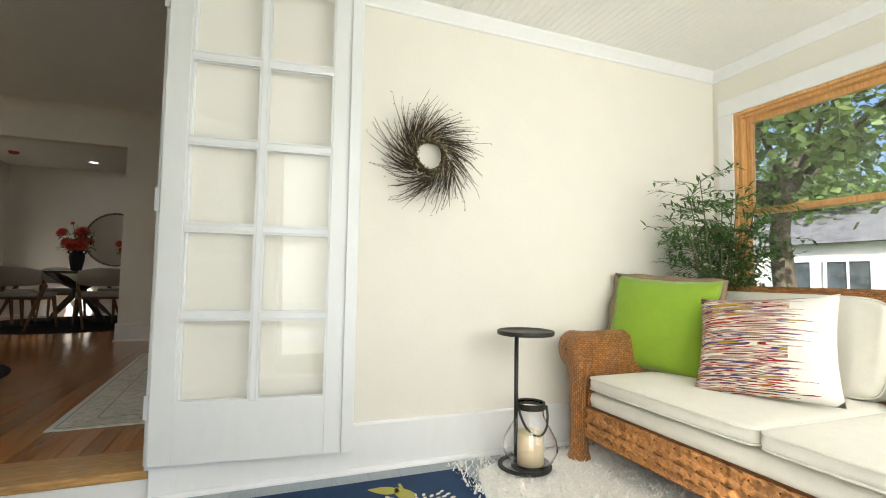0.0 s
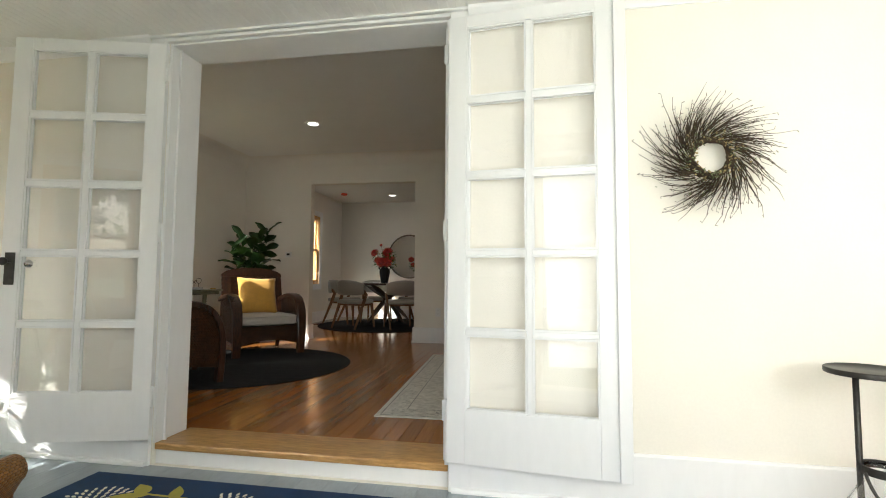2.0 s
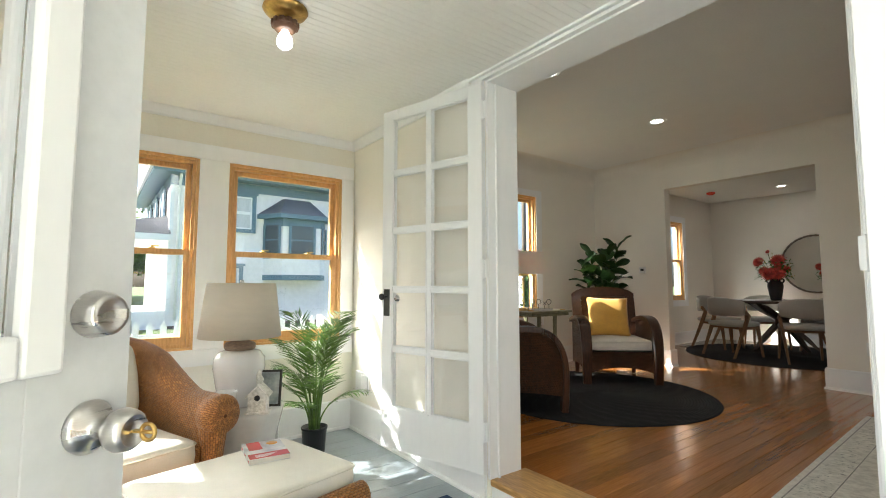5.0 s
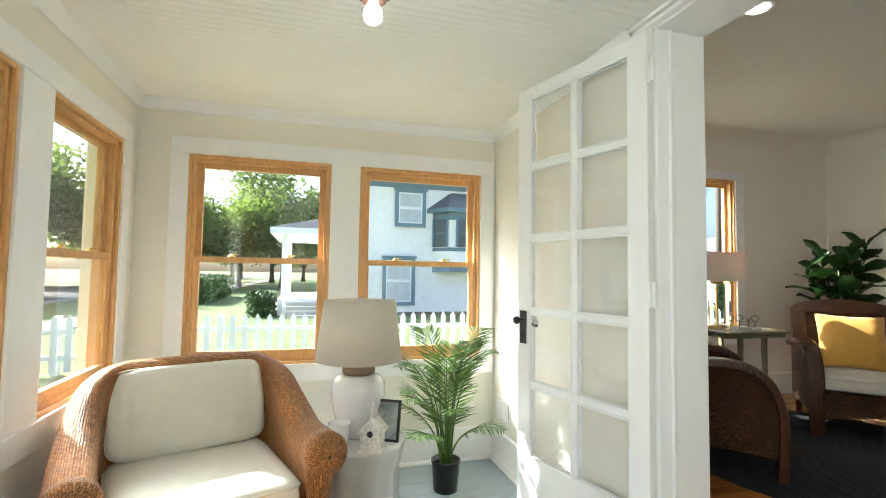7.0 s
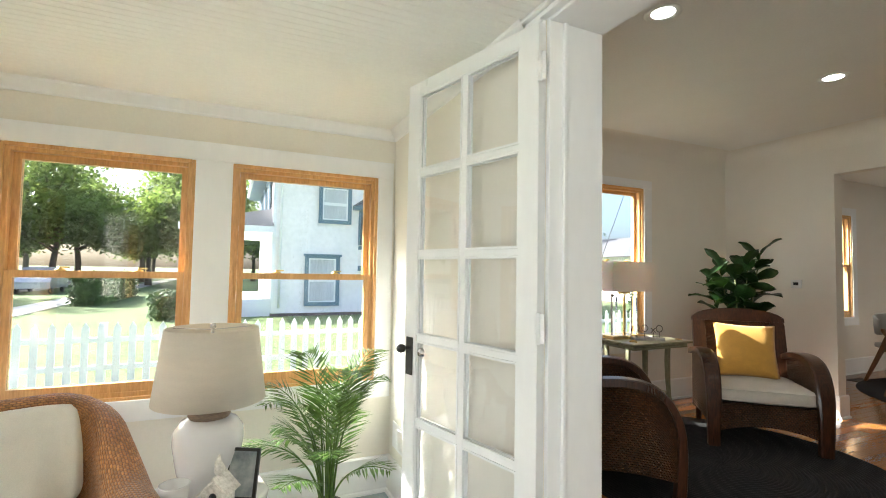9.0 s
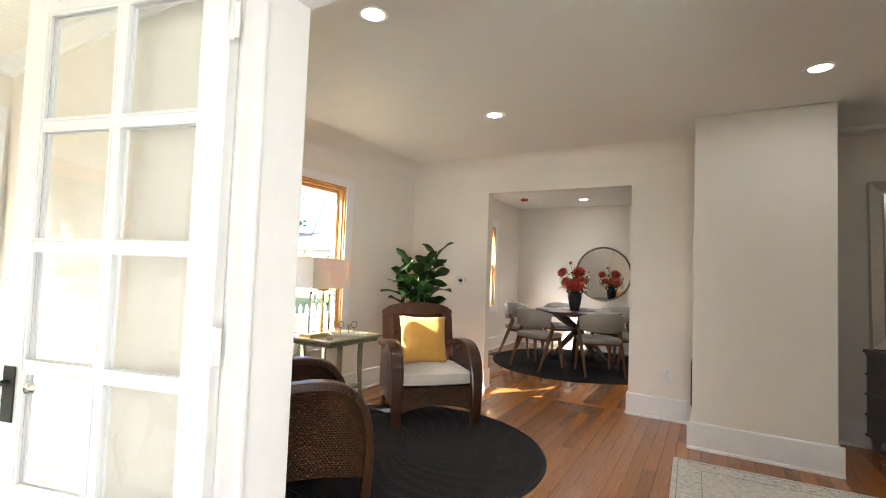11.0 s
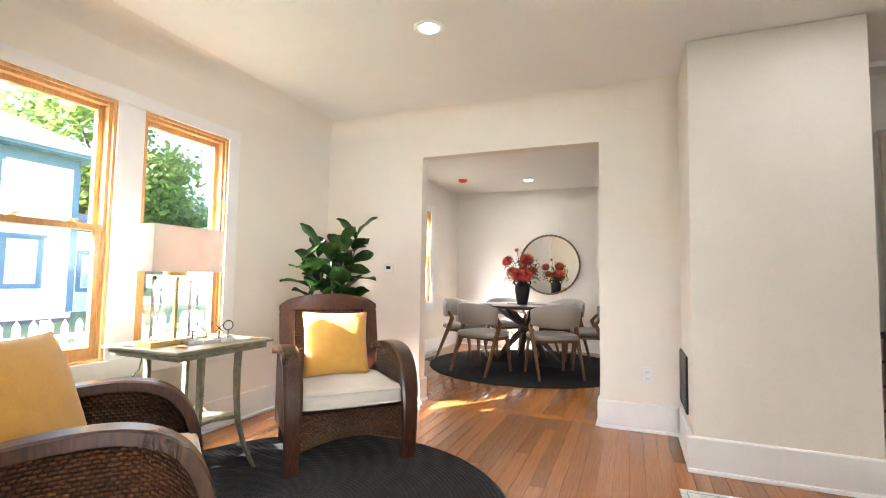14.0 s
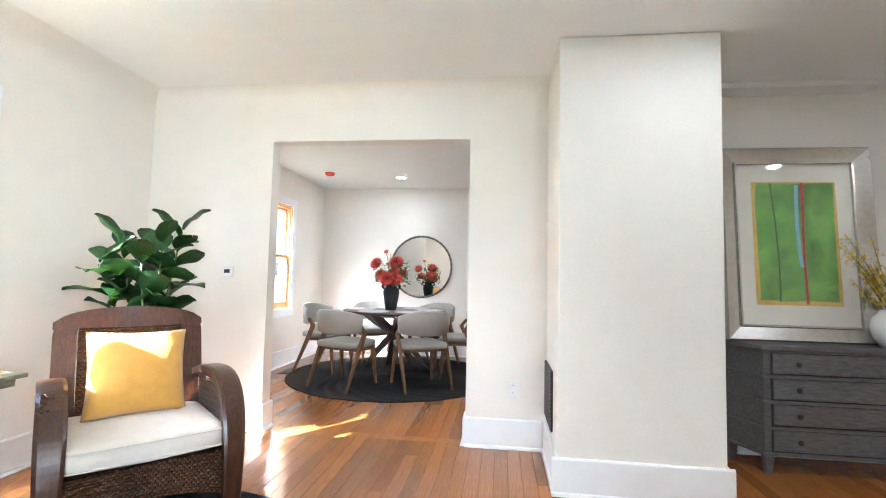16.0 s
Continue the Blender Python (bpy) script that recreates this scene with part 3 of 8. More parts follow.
NAVY = material("navy_flatweave", (0.008, 0.036, 0.105), 0.85, vary=0.2, grain=300, bump=0.4, depth=0.001)
RUGWHITE = material("cream_rug_yarn", (0.74, 0.71, 0.60), 0.9, vary=0.08, grain=300, bump=0.4, depth=0.001)
RUGOLIVE = material("olive_rug_yarn", (0.40, 0.36, 0.075), 0.9, vary=0.1, grain=300, bump=0.4, depth=0.001)
CERAMIC = material("white_glazed_ceramic", (0.80, 0.79, 0.79), 0.08, vary=0.02, grain=10, bump=0.03, coat=0.6, depth=0.001)
SHADE = material("linen_lampshade", (0.84, 0.79, 0.70), 0.85, vary=0.06, grain=160, bump=0.2, stretch=(1, 1, 4), depth=0.0008)
lets_light_through(SHADE, (0.7, 0.62, 0.5), 0.35)
DRIFT = material("weathered_wood", (0.28, 0.20, 0.14), 0.7, vary=0.25, grain=50, bump=0.3, stretch=(1, 1, 5), depth=0.001)
PALM = material("palm_leaf", (0.05, 0.115, 0.018), 0.4, vary=0.3, grain=25, bump=0.1, second=(0.11, 0.19, 0.032), random_amount=0.4, depth=0.001)
lets_light_through(PALM, (0.16, 0.32, 0.05), 0.15)
NANDINA = material("fine_green_leaf", (0.045, 0.125, 0.03), 0.45, vary=0.3, grain=20, bump=0.1, second=(0.08, 0.19, 0.045), random_amount=0.35, depth=0.001)
lets_light_through(NANDINA, (0.14, 0.30, 0.05), 0.3)
STEM = material("green_brown_stem", (0.16, 0.17, 0.07), 0.6, vary=0.25, grain=40, bump=0.2, depth=0.001)
TWIG = material("brown_twigs", (0.050, 0.030, 0.015), 0.75, vary=0.3, grain=80, bump=0.2, random_amount=0.4, depth=0.0008)
SAGE = material("dried_sage_leaf", (0.17, 0.20, 0.09), 0.7, vary=0.3, grain=50, bump=0.1, random_amount=0.4)
WAX = material("ivory_candle_wax", (0.75, 0.62, 0.40), 0.5, vary=0.06, grain=15, bump=0.05)
WAX.node_tree.nodes["Principled BSDF"].inputs["Subsurface Weight"].default_value = 0.15
JARGLASS = clear("clear_glass", (1, 1, 1), 0.0, 1.45)
SOIL = material("dark_potting_soil", (0.03, 0.022, 0.016), 0.95, vary=0.4, grain=80, bump=0.5)


def rounded(bm, w, d, h, e1=0.35, e2=0.22, wrinkle=0.0, seed=0.0, m=None, lat=14, lon=44, sag=0.0, folds=0.0):
    """A stuffed block with soft edges, its base at z = 0."""
    sp = lambda v, e: math.copysign(abs(v) ** e, v)
    rows = []
    for i in range(lat + 1):
        a = -math.pi / 2 + math.pi * i / lat
        r = []
        for j in range(lon):
            b = 2 * math.pi * j / lon
            x = w / 2 * sp(math.cos(a), e1) * sp(math.cos(b), e2)
            y = d / 2 * sp(math.cos(a), e1) * sp(math.sin(b), e2)
            z = h / 2 * sp(math.sin(a), e1)
            if wrinkle:
                k = noise.noise(Vector((x * 5 + seed, y * 5, z * 5))) + 0.5 * noise.noise(Vector((x * 14 + seed, y * 6, z * 14)))
                x, y, z = x * (1 + wrinkle * k * 0.4), y * (1 + wrinkle * k * 0.4), z * (1 + wrinkle * k)
            z -= sag * max(0, z) / (h / 2) * (1 - min(1, (2 * x / w) ** 2 + (2 * y / d) ** 2))
            if folds:
                low_ = 0.4 + 0.6 * (0.5 - z / h)
                y -= folds * low_ * math.cos(a) * (noise.noise(Vector((x * 13 + seed, z * 2.2, 0.3))) + 0.5 * noise.noise(Vector((x * 30 + seed, z * 3, 1.3))))
            p = Vector((x, y, z + h / 2))
            r.append(tuple(m @ p) if m else tuple(p))
        rows.append(r)
    grid(bm, rows, close_v=True)


def pillow(bm, w, h, t, m=None, seed=0.0, n=18, pinch=0.07, flange=0.0):
    """A square scatter cushion in the x, z plane, t thick along y."""
    for s in (-1, 1):
        rows = []
        for i in range(n + 1):
            u = -1 + 2 * i / n
            r = []
            for j in range(n + 1):
                v = -1 + 2 * j / n
                q = max(0.0, (1 - abs(u) ** 2.6) * (1 - abs(v) ** 2.6)) ** 0.62
                k = 1 + 0.10 * noise.noise(Vector((u * 1.7 + seed, v * 1.7, s)))
                x = w / 2 * u * (1 - pinch * (1 - v * v))
                z = h / 2 + h / 2 * v * (1 - pinch * (1 - u * u))
                p = Vector((x, s * (t / 2 * q * k + 0.001), z))
                r.append(tuple(m @ p) if m else tuple(p))
            rows.append(r)
        grid(bm, rows)
    bmesh.ops.remove_doubles(bm, verts=bm.verts, dist=0.003)


def ease(t):
    t = max(0.0, min(1.0, t))
    return t * t * (3 - 2 * t)


def wrap_path(w, d, r):
    """Plan of a seat's shell: arm front, round the back, other arm front; points with outward normals and a share towards the back."""
    x, y0, y1 = w / 2, -d / 2, d / 2
    pts = [(-x, y0 + (y1 - r - y0) * i / 10, -1, 0, 0.62 * i / 10) for i in range(10)]
    for i in range(9):
        a = math.pi - i * math.pi / 16
        pts.append((-x + r + r * math.cos(a), y1 - r + r * math.sin(a), math.cos(a), math.sin(a), 0.62 + 0.3 * i / 8))
    half = [(-x + r + (x - r) * i / 6, y1, 0, 1, 0.92 + 0.08 * i / 6) for i in range(1, 6)]
    pts += half
    return pts + [(0, y1, 0, 1, 1)] + [(-a, b, -c, e, s) for a, b, c, e, s in reversed(pts)]


def shell_rows(w, d, r, low, arm, back, z0):
    rows = []
    for x, y, nx, ny, s in wrap_path(w, d, r):
        h = arm + (back - arm) * ease((s - 0.22) / 0.66)
        rr = 0.075 - 0.03 * ease((s - 0.3) / 0.5)
        sec = [(-0.055, z0), (-0.055, (z0 + h) / 2 - 0.05), (-0.05, h - 0.13)]
        cx, cz = -0.05 + rr, h - rr
        sec += [(cx + rr * math.cos(a), cz + rr * math.sin(a)) for a in [math.pi - i * 1.28 * math.pi / 12 for i in range(13)]]
        sec += [(0.012, h - 2.4 * rr), (-0.01, (z0 + h) / 2 - 0.08), (-0.012, z0)]
        rows.append([(x + nx * o, y + ny * o, z) for o, z in sec])
    return rows


def lattice(bm, w, h, pitch=0.048, strip=0.040, thick=0.004):
    """Flat splints woven on the slant, in the x, z plane, facing -y."""
    n = int((w + h) / pitch / 1.414 * 1.0) + 2
    for sgn in (1, -1):
        c = -h
        k = 0
        while c < w + h:
            # the line x = c + sgn * z (or mirrored), cut to the panel in short pieces that go over and under
            x0 = c if sgn == 1 else c
            seg = pitch / 1.414
            zz = 0.0
            i = 0
            while zz < h - 1e-4:
                z2 = min(zz + seg, h)
                xa = x0 + sgn * zz - (0 if sgn == 1 else 0)
                xb = x0 + sgn * z2
                if -0.0 <= min(xa, xb) and max(xa, xb) <= w:
                    over = ((i + k) % 2 == 0) == (sgn == 1)
                    y = -0.006 if over else -0.001
                    q = strip / 1.414 / 2 * 1.414
                    vs = [bm.verts.new(p) for p in ((xa - q, y, zz), (xa + q, y, zz), (xb + q, y - 0.001, z2), (xb - q, y - 0.001, z2))]
                    vt = [bm.verts.new((v.co.x, v.co.y + thick, v.co.z)) for v in vs]
                    bm.faces.new(vs)
                    for e in range(4):
                        bm.faces.new((vs[e], vs[(e + 1) % 4], vt[(e + 1) % 4], vt[e]))
                zz = z2
                i += 1
            c += pitch
            k += 1


def wicker_seat(name, label, category, m, w, d, arm, back, seats, seat_z, deck=0.0, skirt=0.16):
    """A wicker shell with ivory cushions; it faces -y."""
    t = thing(name, label, category, m)
    z0 = 0.12
    bm = bmesh.new()
    rows = shell_rows(w - 0.14, d - 0.14, 0.20, 0.1, arm, back, z0)
    grid(bm, rows, cap=True)
    part("woven_shell", bm, WICKER, t)
    x = w / 2 - 0.07
    for sx in (-1, 1):
        bm = bmesh.new()
        y = -d / 2 + 0.062
        lathe(bm, [(0.05, 0.0), (0.056, 0.02), (0.046, 0.05), (0.042, 0.16), (0.048, arm - 0.25), (0.062, arm - 0.14), (0.03, arm - 0.06)], 16, (sx * x, y))
        part("front_post", bm, WICKER, t)
        bm = bmesh.new()
        rings = [[(sx * (x + 0.018 + rr * math.cos(a)), y - 0.032 + dy, arm - 0.085 + rr * math.sin(a)) for a in [2 * math.pi * k / 20 for k in range(20)]] for rr, dy in ((0.088, 0.06), (0.092, 0.0), (0.078, -0.022), (0.04, -0.03), (0.008, -0.032))]
        grid(bm, rings, close_v=True, cap=True)
        part("arm_scroll", bm, WICKER, t)
        bm = bmesh.new()
        tube(bm, [(sx * x, d / 2 - 0.12, 0.0), (sx * x, d / 2 - 0.12, 0.16)], 0.035, 12)
        part("rear_leg", bm, WICKER, t)
        bm = bmesh.new()
        lattice(bm, d - 0.34, arm - 0.24 - seat_z + 0.12)
        p = part("splint_panel", bm, SPLINT, t, m=pose(sx * (x - 0.060), (-d / 2 + 0.10) if sx < 0 else (d / 2 - 0.24), seat_z - 0.10, 0, 0, 90 if sx < 0 else -90))
    bm = bmesh.new()
    box(bm, -x, x, -d / 2 + 0.07, -d / 2 + 0.10, z0, z0 + skirt + 0.02)
    part("apron", bm, WICKER, t)
    bm = bmesh.new()
    lattice(bm, 2 * x - 0.06, skirt)
    tagged(part("splint_apron", bm, SPLINT, t, m=pose(-x + 0.03, -d / 2 + 0.066, z0 + 0.01)), kind="stuff")
    boxpart("deck", (-x + 0.055, x - 0.055, -d / 2 + 0.10, d / 2 - 0.14, z0 + skirt - 0.03, z0 + skirt), BLACK, t)
    inner = 2 * (x - 0.065)
    base = z0 + skirt + 0.002
    if deck:
        bm = bmesh.new()
        rounded(bm, inner + 0.03, d - 0.20, deck, 0.3, 0.06, 0.02, 3.1, Matrix.Translation((0, -0.03, base)))
        part("deck_cushion", bm, CUSHION, t)
        base += deck - 0.004
    cw = inner / seats
    for i in range(seats):
        cx = -inner / 2 + cw * (i + 0.5)
        hgt = seat_z - base
        bm = bmesh.new()
        rounded(bm, cw - 0.006, d - 0.18, hgt, 0.32, 0.10, 0.05, i * 3.3, Matrix.Translation((cx, -0.04, base)))
        cu = part("seat_cushion", bm, CUSHION, t)
        for zc in (0.22, 0.80):
            bm = bmesh.new()
            ring = []
            for j in range(48):
                b = 2 * math.pi * j / 48
                sp = lambda v: math.copysign(abs(v) ** 0.10, v)
                ring.append((cx + (cw - 0.008) / 2 * sp(math.cos(b)), -0.04 + (d - 0.182) / 2 * sp(math.sin(b)), base + hgt * zc))
            tube(bm, ring, 0.0045, 6, closed=True)
            part("piping", bm, CUSHION, cu)
        bh = back - seat_z - 0.015
        bm = bmesh.new()
        lean = pose(cx, d / 2 - 0.175, seat_z - 0.01, -12)
        rounded(bm, cw - 0.006, 0.15, bh - 0.005, 0.30, 0.30, 0.03, 7.7 + i, lean, lat=26, lon=72, folds=0.028)
        bc = part("back_cushion", bm, CUSHION, t)
        bm = bmesh.new()
        ring = []
        for j in range(48):
            b = 2 * math.pi * j / 48
            sp = lambda v: math.copysign(abs(v) ** 0.26, v)
            ring.append(lean @ Vector(((cw - 0.012) / 2 * sp(math.cos(b)), -0.050, bh / 2 - 0.0025 + (bh - 0.013) / 2 * sp(math.sin(b)))))
        tube(bm, ring, 0.004, 6, closed=True)
        part("piping", bm, CUSHION, bc)
    return t


# ---- sun porch ----
sofa = wicker_seat("wicker_sofa", "honey wicker sofa with ivory cushions on a shag rug", "sofa", pose(3.81, -1.10, PORCH_Z, 0, 0, -90), 1.90, 0.98, 0.62, 0.86, 2, 0.43, deck=0.09, skirt=0.14)
chair = wicker_seat("wicker_armchair", "honey wicker armchair with ivory cushions", "armchair", pose(-0.73, -1.66, PORCH_Z, 0, 0, 110), 0.92, 0.82, 0.58, 0.825, 1, 0.42, deck=0.0, skirt=0.14)

# scatter cushions on the sofa
bm = bmesh.new()
pillow(bm, 0.50, 0.50, 0.17, seed=1.0)
gp = part("throw_pillow", bm, GREEN)
gp.matrix_world = pose(3.74, -0.325, 0.315, -16, 3, -66) @ Matrix.Diagonal((1.06, 1.06, 1.0, 1))
tagged(gp, "lime green linen scatter cushion with a taupe flange", "pillow", "cushions on the sofa")
bm = bmesh.new()
n = 40
rows = []
for k in range(n * 4):
    s, f = divmod(k, n)
    f = -1 + 2 * f / n
    x, z = ((f, -1), (1, f), (-f, 1), (-1, -f))[s]
    a = 0.235 * (1 - 0.07 * (1 - abs(f) ** 2))
    wob = 0.006 * math.sin(k * 0.5)
    rows.append([(x * a if abs(x) < 1 else x * 0.235 * (1 - 0.07 * (1 - f * f)), wob, 0.25 + (z * a if abs(z) < 1 else z * 0.235 * (1 - 0.07 * (1 - f * f)))),
                 (x * 0.262, wob * 2 + 0.01, 0.25 + z * 0.262)])
grid(bm, rows, close_u=True)
fl = part("flange", bm, TAUPE, gp, "taupe flanged border")
sol = fl.modifiers.new("thick", "SOLIDIFY")
sol.thickness = 0.004

multi = material("striped_woven_cotton", (0.80, 0.78, 0.72), 0.9, vary=0.06, grain=200, bump=0.3, depth=0.001)
nt = multi.node_tree
nn, ll = nt.nodes, nt.links
tc = nn.new("ShaderNodeTexCoord")
sep = nn.new("ShaderNodeSeparateXYZ")
ll.new(tc.outputs["Object"], sep.inputs[0])
mp = nn.new("ShaderNodeMapping")
mp.inputs["Scale"].default_value = (4.0, 0.0, 110.0)
ll.new(tc.outputs["Object"], mp.inputs[0])
wn1 = socket(nn, "ShaderNodeTexNoise", Scale=1.0, Detail=1.0)
ll.new(mp.outputs[0], wn1.inputs[0])
cr = nn.new("ShaderNodeValToRGB")
cr.color_ramp.interpolation = "CONSTANT"
stops = [(0.0, (0.40, 0.05, 0.02)), (0.36, (0.74, 0.70, 0.60)), (0.42, (0.36, 0.010, 0.02)), (0.455, (0.02, 0.015, 0.03)), (0.48, (0.55, 0.16, 0.02)), (0.495, (0.76, 0.73, 0.64)), (0.555, (0.28, 0.015, 0.05)), (0.58, (0.03, 0.06, 0.22)), (0.63, (0.45, 0.28, 0.02))]
for i, (p, c) in enumerate(stops):
    e = cr.color_ramp.elements[i] if i < 2 else cr.color_ramp.elements.new(p)
    e.position, e.color = p, (*c, 1)
ll.new(wn1.outputs[0], cr.inputs[0])
mp2 = nn.new("ShaderNodeMapping")
mp2.inputs["Scale"].default_value = (0.0, 0.0, 120.0)
ll.new(tc.outputs["Object"], mp2.inputs[0])
wn2 = socket(nn, "ShaderNodeTexNoise", Scale=1.0, Detail=0.0)
ll.new(mp2.outputs[0], wn2.inputs[0])
thr = nn.new("ShaderNodeMath")
thr.operation = "MULTIPLY_ADD"
thr.inputs[1].default_value, thr.inputs[2].default_value = 0.36, -0.08
ll.new(wn2.outputs[0], thr.inputs[0])
cmp_ = nn.new("ShaderNodeMath")
cmp_.operation = "LESS_THAN"
ll.new(sep.outputs[0], cmp_.inputs[0])
ll.new(thr.outputs[0], cmp_.inputs[1])
mx = nn.new("ShaderNodeMix")
mx.data_type = "RGBA"
b = nn["Principled BSDF"]
ll.new(b.inputs["Base Color"].links[0].from_socket, mx.inputs[6])
ll.new(cmp_.outputs[0], mx.inputs[0])
ll.new(cr.outputs[0], mx.inputs[7])
ll.new(mx.outputs[2], b.inputs["Base Color"])
bm = bmesh.new()
pillow(bm, 0.50, 0.44, 0.16, seed=4.0)
mpil = part("throw_pillow", bm, multi)
mpil.matrix_world = pose(3.73, -0.88, 0.325, -26, -5, -70)
tagged(mpil, "white woven scatter cushion with ragged multicoloured stripes", "pillow", "cushions on the sofa")

# shag rug under the sofa: a thick mat with tufts
shag = thing("shag_rug", "fluffy white shag rug under the sofa", "rug", pose(3.62, -1.10, PORCH_Z))
bm = bmesh.new()
out = [(0.86 * math.copysign(abs(math.cos(a)) ** 0.35, math.cos(a)) * (1 + 0.012 * math.sin(9 * a)), 1.0 * math.copysign(abs(math.sin(a)) ** 0.35, math.sin(a)) * (1 + 0.010 * math.sin(11 * a))) for a in [2 * math.pi * i / 72 for i in range(72)]]
prism(bm, out, 0.002, 0.016)
part("backing", bm, SHAG, shag)
rnd = random.Random(5)
vs, fs = [], []
for i in range(9000):
    x, y = rnd.uniform(-0.88, 0.30), rnd.uniform(-0.95, 1.03)
    if abs(x) > 0.87 and rnd.random() < 0.5:
        continue
    a, ln = rnd.uniform(0, 6.28), rnd.uniform(0.018, 0.04)
    dx, dy = math.cos(a), math.sin(a)
    k = len(vs)
    vs += [(x - dy * 0.005, y + dx * 0.005, 0.012), (x + dy * 0.005, y - dx * 0.005, 0.012), (x + dx * ln * 0.6, y + dy * ln * 0.6, 0.014 + ln * rnd.uniform(0.25, 0.7))]
    fs.append((k, k + 1, k + 2))
me = bpy.data.meshes.new("pile")
me.from_pydata(vs, [], fs)
me.materials.append(SHAG)
pile = new("pile", me)
pile.parent = shag
tagged(pile, kind="stuff")

# navy flower rug
rug = thing("area_rug", "navy flatweave rug with cream dahlias and olive leaves", "rug", pose(-0.15, -1.75, PORCH_Z))
RW, RL = 2.95, 1.62
boxpart("field", (0, RW, 0, RL, 0.002, 0.008), NAVY, rug, bevel=0.002)


def leaf_outline(x, y, a, ln, wd):
    pts = [(t * ln, wd * math.sin(math.pi * t ** 0.8) * s) for s, ts in ((1, [i / 8 for i in range(9)]), (-1, [i / 8 for i in range(7, 0, -1)])) for t in ts]
    return [(x + p * math.cos(a) - q * math.sin(a), y + p * math.sin(a) + q * math.cos(a)) for p, q in pts]


rnd = random.Random(21)
blooms = []
for i, fx in enumerate((0.28, 0.86, 1.50, 2.10, 2.70)):
    for j, fy in enumerate((0.30, 0.82, 1.34)):
        blooms.append((fx + (0.22 if j == 1 else 0.0) + rnd.uniform(-0.06, 0.06), fy + rnd.uniform(-0.06, 0.06) + (0.06 if i % 2 else -0.03)))
for x, y in blooms:
    if x > RW - 0.1:
        continue
    bm = bmesh.new()
    face = rnd.uniform(0, 6.28)
    for ring, cnt, rad in ((1, 7, 0.025), (2, 12, 0.052), (3, 17, 0.082), (4, 22, 0.112), (5, 26, 0.138)):
        for q in range(cnt):
            a = face + 2 * math.pi * (q + ring * 0.5) / cnt
            if ring > 3 and abs((a - face + math.pi) % (2 * math.pi) - math.pi) > 2.3:
                continue
            px, py = x + rad * math.cos(a), y + rad * 0.92 * math.sin(a)
            if 0.01 < px < RW - 0.03 and 0.01 < py < RL - 0.03:
                prism(bm, [(px + e * math.cos(a) - g * math.sin(a), py + e * math.sin(a) + g * math.cos(a)) for e, g in ((-0.006, 0.0), (0.006, 0.0068), (0.017, 0.0055), (0.022, 0.0), (0.017, -0.0055), (0.006, -0.0068))], 0.0082, 0.0094)
    part("flower_motif", bm, RUGWHITE, rug, "cream dahlia motif")
    bm = bmesh.new()
    st = face + math.pi + rnd.uniform(-0.4, 0.4)
    ex, ey = x + 0.40 * math.cos(st), y + 0.40 * math.sin(st)
    line = [(x + 0.10 * math.cos(st), y + 0.10 * math.sin(st)), ((x + ex) / 2 + 0.03 * math.sin(st), (y + ey) / 2 - 0.03 * math.cos(st)), (ex, ey)]
    ok = lambda p: 0.02 < p[0] < RW - 0.02 and 0.02 < p[1] < RL - 0.02
    for (ax, ay), (bx, by) in zip(line, line[1:]):
        if ok((ax, ay)) and ok((bx, by)):
            a = math.atan2(by - ay, bx - ax)
            s, c = 0.006 * math.sin(a), 0.006 * math.cos(a)
            prism(bm, [(ax + s, ay - c), (bx + s, by - c), (bx - s, by + c), (ax - s, ay + c)], 0.0082, 0.0092)
    for t, turn in ((0.35, 0.9), (0.6, -0.9), (0.95, 0.5), (1.0, -0.5), (0.12, 0.0)):
        o = leaf_outline(x + (ex - x) * t, y + (ey - y) * t, st + turn, rnd.uniform(0.12, 0.17), rnd.uniform(0.026, 0.036))
        if all(ok(p) for p in o):
            prism(bm, o, 0.0084, 0.0096)
    if bm.verts:
        part("leaf_motif", bm, RUGOLIVE, rug, "olive leaf motif")
    else:
        bm.free()

# drink table and lantern
dt = thing("drink_table", "slim bronze metal drink table with a ring base", "side table", pose(3.06, -0.25, PORCH_Z + 0.028) @ Matrix.Diagonal((0.86, 0.86, 1.03, 1)))
bm = bmesh.new()
lathe(bm, [(0.0, 0.575), (0.150, 0.575), (0.152, 0.58), (0.152, 0.592), (0.148, 0.594), (0.144, 0.590), (0.0, 0.590)], 40)
part("tabletop", bm, IRON, dt)
bm = bmesh.new()
tube(bm, [(-0.055, 0.0, 0.004), (-0.055, 0.0, 0.576)], 0.011, 10)
part("pole", bm, IRON, dt)
bm = bmesh.new()
rows = [[(r * math.cos(a), r * math.sin(a), z) for r, z in ((0.118, 0.0), (0.142, 0.0), (0.142, 0.008), (0.118, 0.008))] for a in [2 * math.pi * i / 40 for i in range(40)]]
grid(bm, rows, close_v=True, close_u=True, smooth=False)
part("ring_base", bm, IRON, dt)
lan = thing("candle_lantern", "clear glass jar lantern with an ivory candle and bail handle", "lantern", pose(3.075, -0.27, PORCH_Z + 0.036))
bm = bmesh.new()
lathe(bm, [(0.0, 0.0), (0.07, 0.0), (0.105, 0.03), (0.125, 0.075), (0.118, 0.12), (0.082, 0.185), (0.062, 0.225), (0.058, 0.262), (0.062, 0.275), (0.059, 0.275), (0.054, 0.262), (0.058, 0.225), (0.078, 0.185), (0.114, 0.12), (0.121, 0.075), (0.101, 0.032), (0.068, 0.006), (0.0, 0.006)], 36)
jar = part("glass_jar", bm, JARGLASS, lan)
